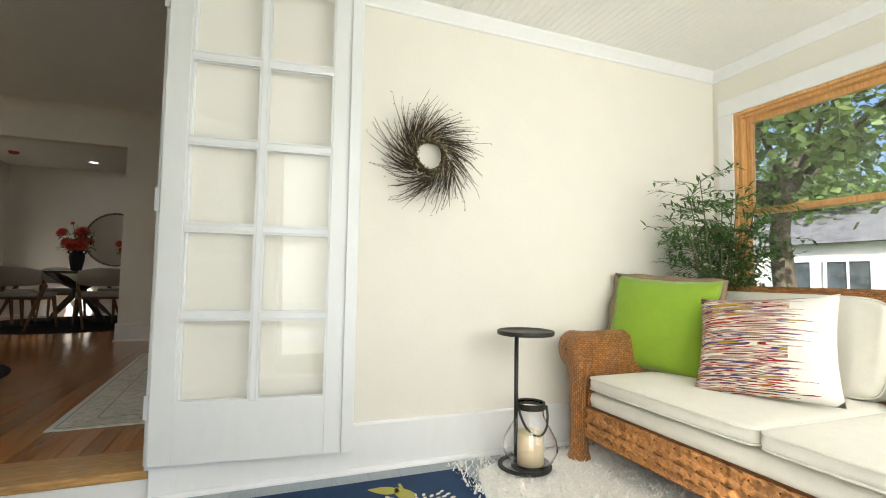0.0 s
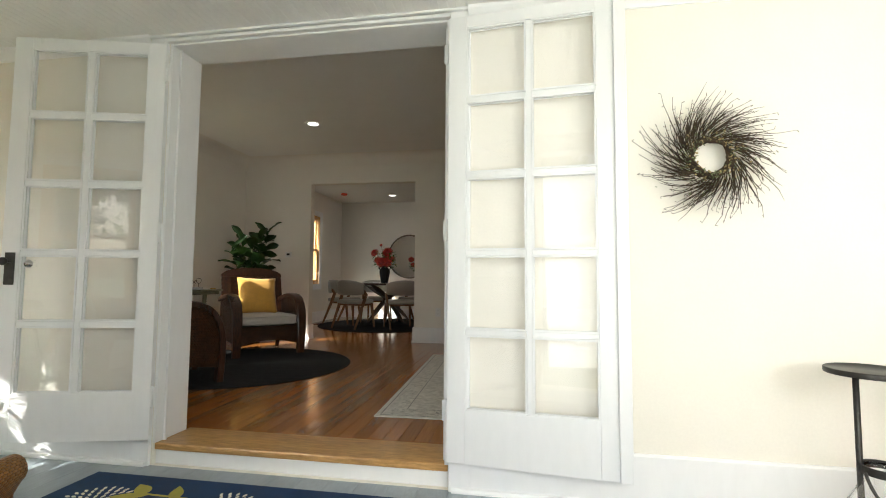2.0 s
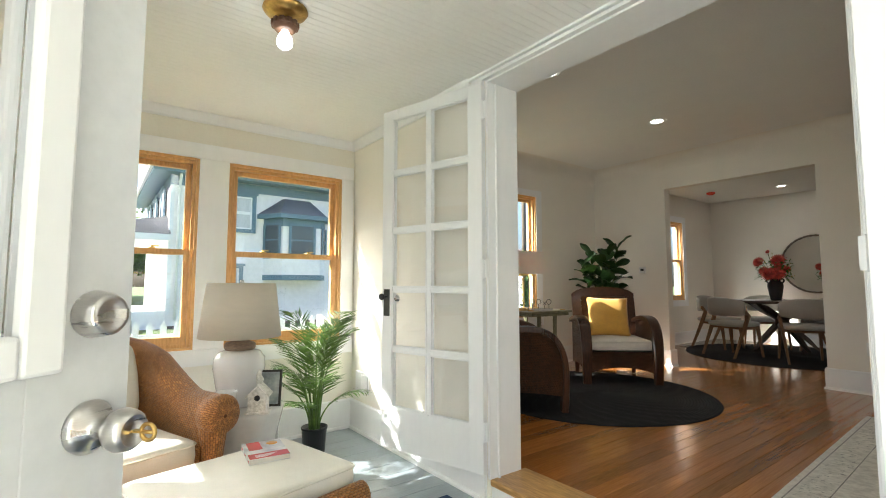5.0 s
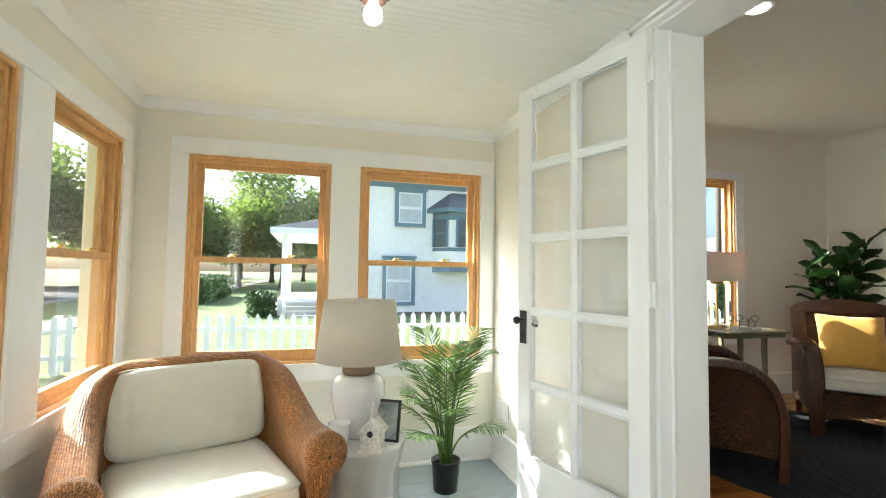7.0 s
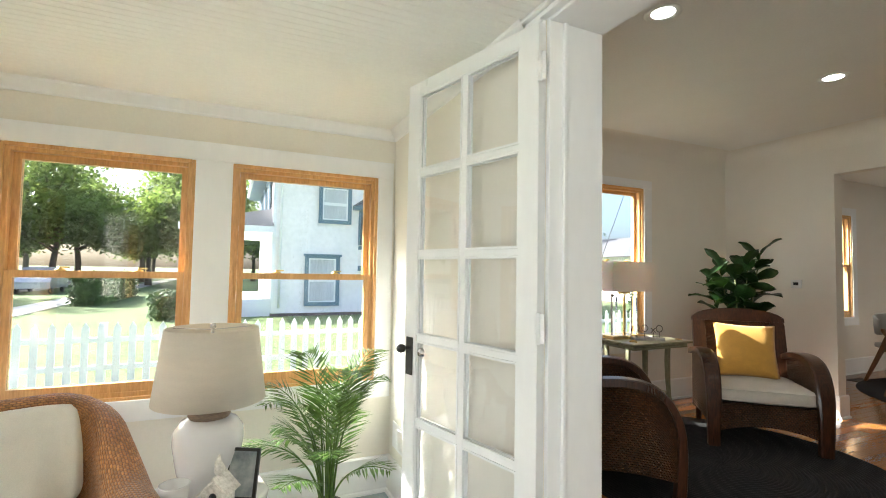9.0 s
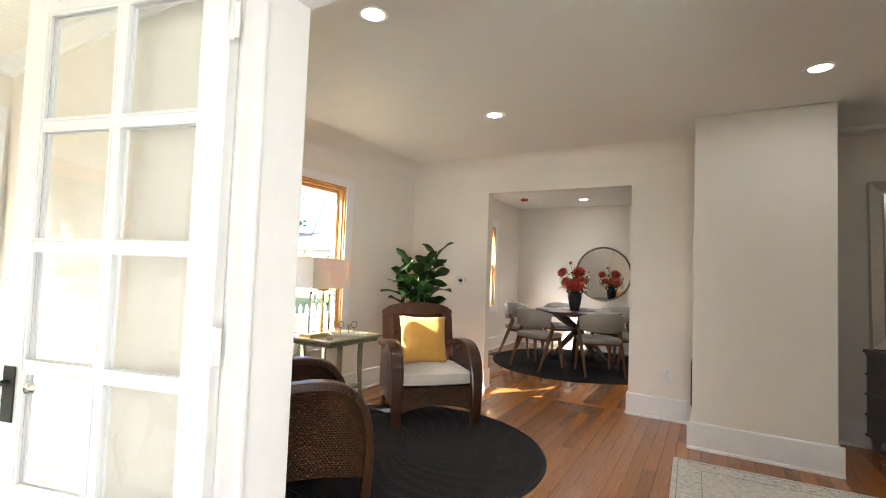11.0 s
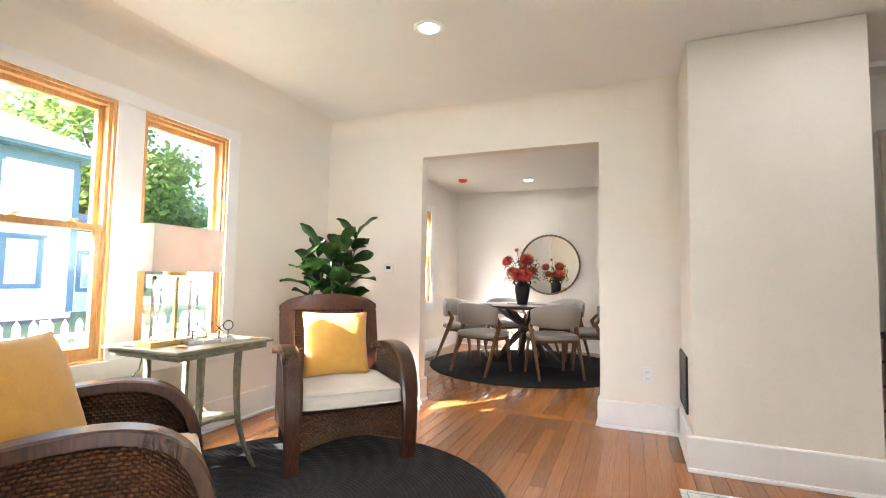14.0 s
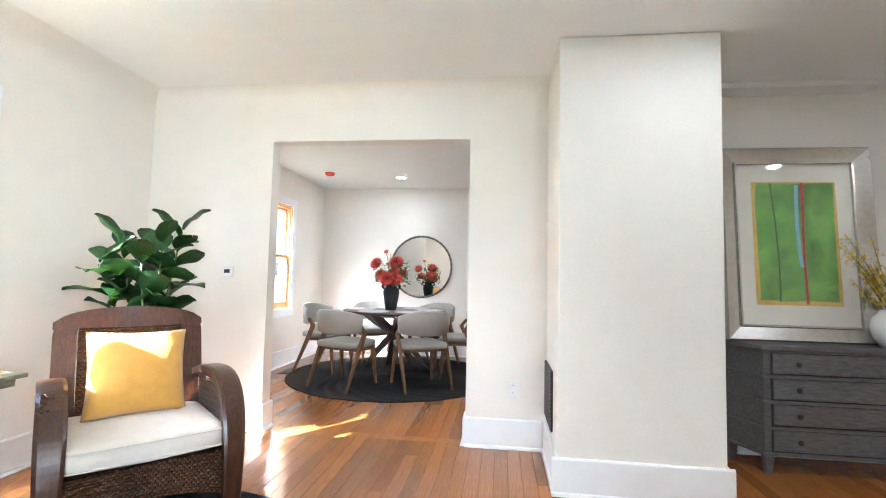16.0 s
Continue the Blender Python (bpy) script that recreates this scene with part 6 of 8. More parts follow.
tic = thing("tabletop_game", "clear acrylic noughts and crosses game with metal pieces", "game", pose(-1.49, 2.16, TZ, 0, 0, 68))
FROST = material("edge_lit_acrylic", (0.80, 0.79, 0.80), 0.12, vary=0.05, grain=30, bump=0.02)
FROST.node_tree.nodes["Principled BSDF"].inputs["Transmission Weight"].default_value = 0.45
for x0, x1 in ((-0.14, -0.064), (-0.058, 0.018), (0.024, 0.10)):
    boxpart("board", (x0, x1, -0.05, 0.05, 0.0, 0.022), FROST, tic, bevel=0.002)
for x, y in ((-0.10, 0.02), (-0.03, 0.02), (0.075, -0.01)):
    bm = bmesh.new()
    tube(bm, [(x, y, 0.012), (x, y, 0.062)], 0.003, 6)
    tube(bm, [(x + 0.026 * math.cos(a), y, 0.090 + 0.026 * math.sin(a)) for a in [2 * math.pi * k / 24 for k in range(24)]], 0.0028, 6, closed=True)
    part("nought", bm, IRON, tic)
bm = bmesh.new()
tube(bm, [(0.03, 0, 0.012), (0.03, 0, 0.06)], 0.003, 6)
tube(bm, [(0.012, 0, 0.058), (0.048, 0, 0.094)], 0.0028, 6)
tube(bm, [(0.048, 0, 0.058), (0.012, 0, 0.094)], 0.0028, 6)
part("cross", bm, IRON, tic)
for i, (x, y, a) in enumerate(((-1.42, 1.91, 20), (-1.45, 1.94, -40), (-1.40, 2.38, 10))):
    bm = bmesh.new()
    tube(bm, [(-0.03, 0, 0.004), (0.03, 0, 0.004)], 0.003, 6)
    tube(bm, [(-0.02, -0.02, 0.010), (0.02, 0.02, 0.010)], 0.003, 6)
    g = part("game_piece", bm, BRASS)
    g.matrix_world = pose(x, y, TZ, 0, 0, a)
    tagged(g, "small bronze metal cross piece on the table", "game piece", "loose game pieces")
cord = bmesh.new()
tube(cord, [(TX0 + 0.04, 2.03, TZ - 0.02), (TX0, 2.03, 0.56), (LW + 0.10, 2.05, 0.48), (LW + 0.06, 2.03, 0.35), (LW + 0.03, 2.02, 0.26)], 0.0035, 6)
tagged(part("lamp_cord", cord, BLACK), "black lamp cord hanging behind the table", "cord")

# fiddle-leaf fig in the corner
fig = thing("fiddle_leaf_fig", "fiddle-leaf fig in a dark pot behind the armchair", "plant", pose(-1.61, 3.47, 0) @ Matrix.Scale(0.93, 4))
bm = bmesh.new()
lathe(bm, [(0.0, 0.0), (0.11, 0.0), (0.14, 0.26), (0.132, 0.26), (0.0, 0.24)], 24)
part("pot", bm, BLACK, fig, "dark planter")
rnd = random.Random(17)


def fig_leaf():
    bm = bmesh.new()
    rows = []
    for i in range(9):
        t = i / 8
        w = 0.5 * (0.10 + 0.62 * math.sin(math.pi * min(1, t * 0.92 + 0.04)) ** 0.8 * (0.62 + 0.55 * t)) if 0 < t < 1 else 0.02
        z = 0.10 * math.sin(t * 2.2) - 0.20 * t * t
        rows.append([(s * w * 0.98, t, z + 0.06 * abs(s) * (1 + 0.6 * math.sin(9 * t)) ) for s in (-1, -0.5, 0, 0.5, 1)])
    grid(bm, rows)
    return mesh_of("leaf", bm, FIGLEAF)


lm = fig_leaf()
stems = []
for i in range(5):
    az = math.radians((232, 252, 325, 20, 295)[i])
    top = (1.29, 1.42, 1.43, 1.54, 1.33)[i]
    out = (0.29, 0.20, 0.17, 0.16, 0.24)[i]
    pts = [Vector((0.02 * math.cos(az) + out * (k / 7) ** 1.4 * math.cos(az), 0.02 * math.sin(az) + out * (k / 7) ** 1.4 * math.sin(az), 0.24 + (top - 0.24) * k / 7)) for k in range(8)]
    bm = bmesh.new()
    tube(bm, pts, [0.012 - 0.001 * k for k in range(8)], 6)
    part("stem", bm, STEM, fig)
    cnt = 13
    for q in range(cnt):
        u = 0.52 + 0.48 * q / (cnt - 1)
        f = u * 7
        k = min(6, int(f))
        p = pts[k].lerp(pts[k + 1], f - k)
        a = q * 2.4 + i
        up = rnd.uniform(0.15, 0.95) if q < cnt - 2 else 1.1
        d = Vector((math.cos(a), math.sin(a), up)).normalized()
        side = d.cross(Vector((0, 0, 1))).normalized()
        nrm = side.cross(d)
        size = rnd.uniform(0.19, 0.28)
        rot = Matrix((side, d, nrm)).transposed().to_4x4()
        ob = new("leaf", lm)
        ob.parent = fig
        q_ = Matrix.Translation(p + d * 0.015) @ rot @ pose(0, 0, 0, 0, rnd.uniform(-35, 35), 0) @ Matrix.Diagonal((size, size, size, 1))
        # keep leaves on the room's side of the walls
        tip = q_ @ Vector((0, 1, 0))
        if tip.x < -0.33 or tip.y > 0.56:
            q_ = Matrix.Translation(p + Vector((0.02, -0.02, 0))) @ Matrix.Rotation(math.pi, 4, "Z") @ Matrix.Translation(-p) @ q_
        ob.matrix_local = q_


# recessed lights, red sensor, thermostat, outlet, grilles
def can_light(x, y, watts, top=ROOM_TOP):
    t = thing("recessed_light", "round white recessed ceiling light, lit", "light", pose(x, y, top), "recessed ceiling lights")
    bm = bmesh.new()
    rows = [[(r * math.cos(a), r * math.sin(a), z) for r, z in ((0.058, -0.002), (0.086, -0.004), (0.090, -0.001), (0.090, 0.0), (0.058, 0.0))] for a in [2 * math.pi * k / 36 for k in range(36)]]
    grid(bm, rows, close_v=True, close_u=True)
    part("trim_ring", bm, WHITEPLASTIC, t)
    bm = bmesh.new()
    lathe(bm, [(0.058, -0.001), (0.03, -0.003), (0.0, -0.003)], 28)
    part("lens", bm, LAMPON, t, "glowing lens")
    spot_lamp("recessed_lamp", (x, y, top - 0.012), watts, 0.11)


for x, y in ((-0.385, 1.02), (-0.44, 2.66), (1.66, 2.68), (1.66, 1.02), (3.4, 2.6)):
    can_light(x, y, 0.5)
for x, y in ((-0.72, 6.88), (0.9, 5.2), (-0.95, 4.9)):
    can_light(x, y, 0.6, DINE_TOP)
sd = thing("smoke_detector", "ceiling box covered in red film in the dining room", "detector", pose(-1.62, 6.56, DINE_TOP))
bm = bmesh.new()
lathe(bm, [(0.0, -0.035), (0.045, -0.035), (0.062, -0.022), (0.068, 0.0), (0.0, 0.0)], 10, smooth=False)
part("cover", bm, material("red_film", (0.62, 0.06, 0.03), 0.25, vary=0.2, grain=20, bump=0.3), sd)
th = thing("thermostat", "small white wall thermostat with a dark screen", "thermostat", pose(-1.40, LN - 0.001, 1.178))
boxpart("body", (-0.045, 0.045, -0.022, 0.0, -0.04, 0.04), WHITEPLASTIC, th, bevel=0.006)
boxpart("screen", (-0.022, 0.022, -0.0235, -0.0222, -0.012, 0.016), BLACK, th, "dark screen")
ou = thing("wall_outlet", "white duplex electrical outlet", "outlet", pose(0.76, LN - 0.001, 0.405))
boxpart("cover_plate", (-0.036, 0.036, -0.006, 0.0, -0.058, 0.058), WHITEPLASTIC, ou, bevel=0.002)
for z in (-0.024, 0.024):
    boxpart("socket", (-0.017, 0.017, -0.0085, -0.0062, z - 0.017, z + 0.017), WHITEPLASTIC, ou, bevel=0.001)
    for x in (-0.006, 0.006):
        boxpart("slot", (x - 0.001, x + 0.001, -0.0092, -0.0086, z - 0.004, z + 0.006), BLACK, ou)
cg = thing("return_grille", "black louvred grille on the chimney side", "vent", pose(0.984, 3.77, 0.44))
boxpart("frame", (-0.012, 0.0, -0.20, 0.20, -0.18, 0.18), IRON, cg, bevel=0.002)
for i in range(15):
    boxpart("louvre", (-0.017, -0.0125, -0.19, 0.19, -0.168 + 0.0235 * i, -0.158 + 0.0235 * i), BLACK, cg)
for x, y, rz in ((LW + 0.13, 2.37, 90), (-1.87, 6.10, 90)):
    fv = thing("floor_register", "brown slotted floor register", "vent", pose(x, y, 0.0005, 0, 0, rz), "floor registers")
    boxpart("plate", (-0.15, 0.15, -0.06, 0.06, 0.0, 0.004), material("bronze_register", (0.07, 0.05, 0.035), 0.4, metal=0.6, vary=0.2), fv, bevel=0.001)
    for i in range(12):
        boxpart("slot", (-0.125 + 0.022 * i, -0.115 + 0.022 * i, -0.04, 0.04, 0.0042, 0.0048), BLACK, fv)

# chest of drawers, picture and blossom
DX0, DX1, DY = 2.30, 3.74, 3.85
ch = thing("chest_of_drawers", "grey painted chest with canted corners and four long drawers", "chest", pose(DX0, DY, 0))
W = DX1 - DX0
plan = lambda o: [(-o, -o), (W + o, -o), (W + 0.13 + o, 0.275), (-0.13 - o, 0.275)]
bm = bmesh.new()
prism(bm, plan(0.0), 0.125, 0.765)
part("carcass", bm, GREYPAINT, ch)
bm = bmesh.new()
prism(bm, plan(0.022), 0.766, 0.790)
part("top", bm, GREYPAINT, ch)
for i in range(5):
    bm = bmesh.new()
    z = 0.125 + 0.157 * i
    prism(bm, plan(0.012), z - 0.006, z + 0.010)
    part("bead_moulding", bm, GREYPAINT, ch)
for i in range(4):
    z = 0.148 + 0.157 * i
    dr = boxpart("drawer", (0.05, W - 0.05, -0.010, -0.0005, z, z + 0.122), GREYPAINT, ch, bevel=0.003)
    # Black strips on the carcass imitate the shade in the gap round each drawer.
    bm = bmesh.new()
    for d in ((0.040, 0.049, z - 0.008, z + 0.130), (W - 0.049, W - 0.040, z - 0.008, z + 0.130), (0.049, W - 0.049, z - 0.008, z - 0.001), (0.049, W - 0.049, z + 0.123, z + 0.130)):
        box(bm, d[0], d[1], -0.0035, -0.0005, d[2], d[3])
    part("shadow_gap", bm, BLACK, dr)
    for x in (0.19, W - 0.19):
        bm = bmesh.new()
        lathe(bm, [(0.0, 0.0), (0.006, 0.0), (0.006, 0.010), (0.015, 0.016), (0.016, 0.022), (0.010, 0.028), (0.0, 0.029)], 14)
        bmesh.ops.transform(bm, matrix=pose(x, -0.010, z + 0.061, 90), verts=bm.verts)
        part("knob", bm, IRON, dr, "small dark knob")
for x, y in ((0.03, 0.03), (W - 0.03, 0.03), (-0.08, 0.25), (W + 0.08, 0.25)):
    bm = bmesh.new()
    grid(bm, [[(x + a * w, y + b_ * w, z) for a, b_ in ((-1, -1), (1, -1), (1, 1), (-1, 1))] for w, z in ((0.018, 0.0), (0.028, 0.124))], close_v=True, cap=True, smooth=False)
    part("foot", bm, GREYPAINT, ch)

ar = thing("framed_painting", "abstract green painting in a deep silver frame", "painting", pose(2.655, ALC - 0.135, 0.792, -3.5))
AW, AH, FB = 0.475, 1.325, 0.108
bm = bmesh.new()
outer = [(-AW, 0), (AW, 0), (AW, AH), (-AW, AH)]
inner = [(-AW + FB, FB), (AW - FB, FB), (AW - FB, AH - FB), (-AW + FB, AH - FB)]
rows = [[(x, -0.002, z) for x, z in outer], [(x, -0.055, z) for x, z in outer], [(x * 0.985, -0.062, AH / 2 + (z - AH / 2) * 0.985) for x, z in outer], [(x * 1.03, -0.030, AH / 2 + (z - AH / 2) * 1.02) for x, z in inner], [(x * 1.03, -0.042, AH / 2 + (z - AH / 2) * 1.02) for x, z in inner], [(x, -0.040, z) for x, z in inner], [(x, -0.012, z) for x, z in inner]]
grid(bm, rows, close_v=True, smooth=False)
part("frame", bm, SILVER, ar)
boxpart("mat_board", (-AW + FB, AW - FB, -0.014, -0.008, FB, AH - FB), MATBOARD, ar)
boxpart("paper", (-0.272, 0.272, -0.0165, -0.0145, 0.235, 1.095), MATBOARD, ar)
boxpart("ochre_ground", (-0.268, 0.268, -0.0176, -0.0168, 0.240, 1.090), OCHRE, ar)
rnd = random.Random(2)
bm = bmesh.new()
lo = [(x, 0.265 + 0.010 * rnd.random()) for x in [-0.245 + 0.07 * i for i in range(8)]]
hi = [(x, 1.075 + 0.010 * rnd.random()) for x in [0.255 - 0.07 * i for i in range(8)]]
sl = [(-0.238 - 0.012 * rnd.random(), z) for z in (0.95, 0.8, 0.62, 0.45, 0.33)]
sr = [(0.244 + 0.010 * rnd.random(), z) for z in (0.33, 0.5, 0.66, 0.82, 0.95)]
prism(bm, [(x, z) for x, z in lo + sr + hi + sl], 0.0180, 0.0186, pose(0, 0, 0, 90))
part("green_field", bm, ARTGREEN, ar)
for nm, col, pts, w in (("blue_stripe", (0.25, 0.45, 0.55), [(0.02, 1.07), (0.012, 0.8), (0.018, 0.6), (0.03, 0.5)], 0.012), ("red_stripe", (0.40, 0.035, 0.035), [(0.058, 1.085), (0.05, 0.8), (0.045, 0.55), (0.052, 0.25)], 0.009), ("dark_stripe", (0.06, 0.10, 0.03), [(-0.146, 1.08), (-0.125, 0.8), (-0.112, 0.55), (-0.118, 0.26)], 0.005)):
    bm = bmesh.new()
    grid(bm, [[(x - w, -0.0190, z), (x + w, -0.0190, z)] for x, z in pts])
    part(nm, bm, material(nm + "_paint", col, 0.6, vary=0.2, grain=30, bump=0.1), ar)
p = boxpart("glazing", (-AW + FB, AW - FB, -0.030, -0.028, FB, AH - FB), GLASS, ar)
p.visible_shadow = False

vs_ = thing("blossom_vase", "white sculpted vase with yellow blossom branches", "vase", pose(3.10, 3.96, 0.791))
bm = bmesh.new()
lathe(bm, [(0.0, 0.0), (0.05, 0.0), (0.085, 0.06), (0.10, 0.12), (0.09, 0.18), (0.055, 0.215), (0.045, 0.235), (0.038, 0.235), (0.05, 0.21), (0.0, 0.20)], 26)
part("vase", bm, CERAMIC, vs_)
bs, bf = bmesh.new(), bmesh.new()
rnd = random.Random(44)
for i in range(15):
    a = rnd.uniform(2.2, 4.1) if i < 10 else rnd.uniform(0, 6.28)
    out, up = rnd.uniform(0.15, 0.40), rnd.uniform(0.15, 0.55)
    pts = [Vector((out * t ** 1.2 * math.cos(a), out * 0.4 * t * math.sin(a) - 0.03, 0.20 + up * t + 0.02 * math.sin(5 * t + i))) for t in [k / 7 for k in range(8)]]
    tube(bs, pts, [0.004 - 0.0004 * k for k in range(8)], 5)
    for q in range(26):
        t = rnd.uniform(0.35, 1.0)
        k = min(6, int(t * 7))
        c = pts[k].lerp(pts[k + 1], t * 7 - k) + Vector((rnd.gauss(0, 0.012), rnd.gauss(0, 0.012), rnd.gauss(0, 0.012)))
        for w in range(4):
            d = Vector((rnd.uniform(-1, 1), rnd.uniform(-1, 1), rnd.uniform(-1, 1)))
            leaflet(bf, c, d, Vector((0.1, 0.2, 1)), rnd.uniform(0.012, 0.022), 0.005, 0.3, 0.003)
part("branches", bs, STEM, vs_)
part("blossom", bf, YELLOW, vs_, "small yellow blossoms")

ct = thing("coffee_table", "pale sage painted coffee table on the grey rug", "coffee table", pose(2.32, 1.86, 0.008))
boxpart("tabletop", (-0.43, 0.43, -0.55, 0.55, 0.43, 0.45), GREENPAINT, ct, bevel=0.004)
for x in (-0.36, 0.36):
    for y in (-0.46, 0.46):
        boxpart("leg", (x - 0.022, x + 0.022, y - 0.022, y + 0.022, 0.0, 0.4295), GREENPAINT, ct, bevel=0.003)

# ---- dining room ----
TC = (-0.61, 6.25)
dtb = thing("dining_table", "round dark wood pedestal dining table with crossed legs", "table", pose(*TC, 0.012))
bm = bmesh.new()
lathe(bm, [(0.0, 0.720), (0.58, 0.720), (0.615, 0.735), (0.62, 0.750), (0.612, 0.755), (0.0, 0.755)], 64)
part("tabletop", bm, TABLEWOOD, dtb)
for i in range(4):
    a = math.radians(45 * i + 22)
    bm = bmesh.new()
    c, s = math.cos(a), math.sin(a)
    rows = []
    for r, z in ((0.47, 0.0), (0.30, 0.19), (0.09, 0.40), (-0.02, 0.47), (-0.09, 0.53), (-0.26, 0.63), (-0.42, 0.719)):
        w, h = 0.034, 0.042
        rows.append([(r * c - q * s, r * s + q * c, z + e) for q, e in ((-w, -h if 0 < z < 0.7 else 0), (w, -h if 0 < z < 0.7 else 0), (w, h if 0 < z < 0.7 else 0.001), (-w, h if 0 < z < 0.7 else 0.001))])
    grid(bm, rows, close_v=True, cap=True, smooth=False)
    part("leg", bm, TABLEWOOD, dtb)
bm = bmesh.new()
lathe(bm, [(0.10, 0.40), (0.085, 0.46), (0.10, 0.53)], 16)
part("hub", bm, TABLEWOOD, dtb)

dc = thing("dining_chair", "greige upholstered dining chair with angled chestnut wood legs", "chair", pose(0, 0, -20), "chairs round the dining table")
bm = bmesh.new()
rounded(bm, 0.50, 0.48, 0.075, 0.4, 0.35, 0.0, 0, Matrix.Translation((0, -0.01, 0.405)))
part("seat", bm, CHAIRGREY, dc)
bm = bmesh.new()
rows = []
for i in range(21):
    a = math.radians(-72 + 144 * i / 20)
    f = math.cos(a * 0.9)
    z0, z1 = 0.565 + 0.03 * (1 - f), 0.80 - 0.11 * (1 - f) ** 1.1
    R = 0.265
    sec = [(R, z0), (R + 0.012, z0 - 0.012), (R + 0.034, z0), (R + 0.046, (z0 + z1) / 2), (R + 0.050, z1 - 0.01), (R + 0.034, z1 + 0.008), (R + 0.016, z1 - 0.002), (R + 0.006, (z0 + z1) / 2)]
    rows.append([(r * math.sin(a), 0.02 + r * math.cos(a) * 0.86, z) for r, z in sec])
grid(bm, rows, close_v=True, cap=True)
part("backrest", bm, CHAIRGREY, dc)
for sx in (-1, 1):
    bm = bmesh.new()
    pts = [(sx * 0.255, 0.285, 0.0), (sx * 0.262, 0.10, 0.40), (sx * 0.272, 0.03, 0.56), (sx * 0.262, 0.10, 0.645)]
    rows = [[(x + a * w, y + b_ * w * 1.5, z) for a, b_ in ((-1, -1), (1, -1), (1, 1), (-1, 1))] for (x, y, z), w in zip(pts, (0.010, 0.016, 0.016, 0.014))]
    grid(bm, rows, close_v=True, cap=True, smooth=False)
    part("rear_leg", bm, CHAIRWOOD, dc)
    bm = bmesh.new()
    pts = [(sx * 0.235, -0.235, 0.0), (sx * 0.215, -0.18, 0.42)]
    rows = [[(x + a * w, y + b_ * w, z) for a, b_ in ((-1, -1), (1, -1), (1, 1), (-1, 1))] for (x, y, z), w in zip(pts, (0.011, 0.019))]
    grid(bm, rows, close_v=True, cap=True, smooth=False)
    part("front_leg", bm, CHAIRWOOD, dc)
boxpart("rail", (-0.235, 0.235, -0.19, 0.12, 0.375, 0.408), CHAIRWOOD, dc)
first = True
for ang, rad, tw in ((243, 0.80, 6), (305, 0.74, -4), (4, 0.80, 5), (62, 0.76, 0), (122, 0.76, 0), (178, 0.86, -8)):
    a = math.radians(ang)
    m = pose(TC[0] + rad * math.cos(a), TC[1] + rad * math.sin(a), 0.012, 0, 0, ang - 90 + tw)
    if first:
        dc.matrix_world = m
        first = False
    else:
        copy_thing(dc, m)
mats = woven("white_placemat_weave", (0.74, 0.72, 0.72), (0.45, 0.43, 0.44), 0.02, 0.012, 0.8, 0.003)
for ang in (246, 306, 6, 126, 182, 62):
    a = math.radians(ang)
    pm = thing("placemat", "round white woven placemat on the dining table", "placemat", pose(TC[0] + 0.42 * math.cos(a), TC[1] + 0.42 * math.sin(a), 0.768), "placemats")
    bm = bmesh.new()
    rows = [[(r * math.cos(t) * (1 + (0.02 * math.sin(24 * t) if r > 0.15 else 0)), r * math.sin(t) * (1 + (0.02 * math.sin(24 * t) if r > 0.15 else 0)), z) for t in [2 * math.pi * k / 72 for k in range(72)]] for r, z in ((0.004, 0.003), (0.06, 0.005), (0.12, 0.003), (0.165, 0.005), (0.178, 0.001), (0.178, 0.0))]
    grid(bm, rows, close_v=True, cap=True)
    part("mat", bm, mats, pm)

fv_ = thing("flower_vase", "matt black two-handled vase with coral dahlias", "vase", pose(TC[0] - 0.04, TC[1] - 0.06, 0.768))
BLACKCLAY = material("matt_black_clay", (0.012, 0.012, 0.013), 0.55, vary=0.2, grain=40, bump=0.2, stretch=(1, 1, 6), depth=0.001)
bm = bmesh.new()
lathe(bm, [(0.0, 0.0), (0.062, 0.0), (0.068, 0.02), (0.085, 0.12), (0.098, 0.20), (0.092, 0.245), (0.066, 0.275), (0.062, 0.30), (0.072, 0.318), (0.062, 0.318), (0.05, 0.29), (0.0, 0.28)], 32)
part("vase", bm, BLACKCLAY, fv_)
for s in (-1, 1):
    bm = bmesh.new()
    tube(bm, [(s * 0.066, 0, 0.300), (s * 0.092, 0, 0.310), (s * 0.108, 0, 0.290), (s * 0.104, 0, 0.265), (s * 0.086, 0, 0.252)], 0.011, 8)
    part("handle", bm, BLACKCLAY, fv_)
rnd = random.Random(77)
bs, bl = bmesh.new(), bmesh.new()
for x, z, y, r in ((-0.19, 0.55, 0.0, 0.07), (0.06, 0.56, -0.02, 0.085), (-0.03, 0.37, -0.10, 0.085), (0.07, 0.37, -0.08, 0.08), (-0.14, 0.42, 0.02, 0.06), (0.02, 0.43, 0.06, 0.07), (0.12, 0.44, 0.05, 0.055), (-0.08, 0.70, 0.02, 0.025)):
    c, r = Vector((x, y, z)), r * 1.3
    tube(bs, [(0, 0, 0.30), tuple(c * 0.55 + Vector((0, 0, 0.16))), tuple(c)], 0.004, 5)
    bm = bmesh.new()
    face = Vector((x * 1.5, -0.8, 0.25 + z * 0.3)).normalized()
    side = face.orthogonal().normalized()
    up = face.cross(side)
    for ring in range(5):
        cnt = 7 + ring * 4
        for q in range(cnt):
            a = 2 * math.pi * (q + 0.5 * (ring % 2)) / cnt
            tilt = 0.25 + 0.30 * ring
            d = (side * math.cos(a) + up * math.sin(a)) * math.sin(tilt) + face * math.cos(tilt)
            leaflet(bm, c, d, face, r * (0.55 + 0.12 * ring), r * 0.16, 0.35, -r * 0.10)
    part("dahlia", bm, CORAL, fv_, "coral red dahlia bloom")
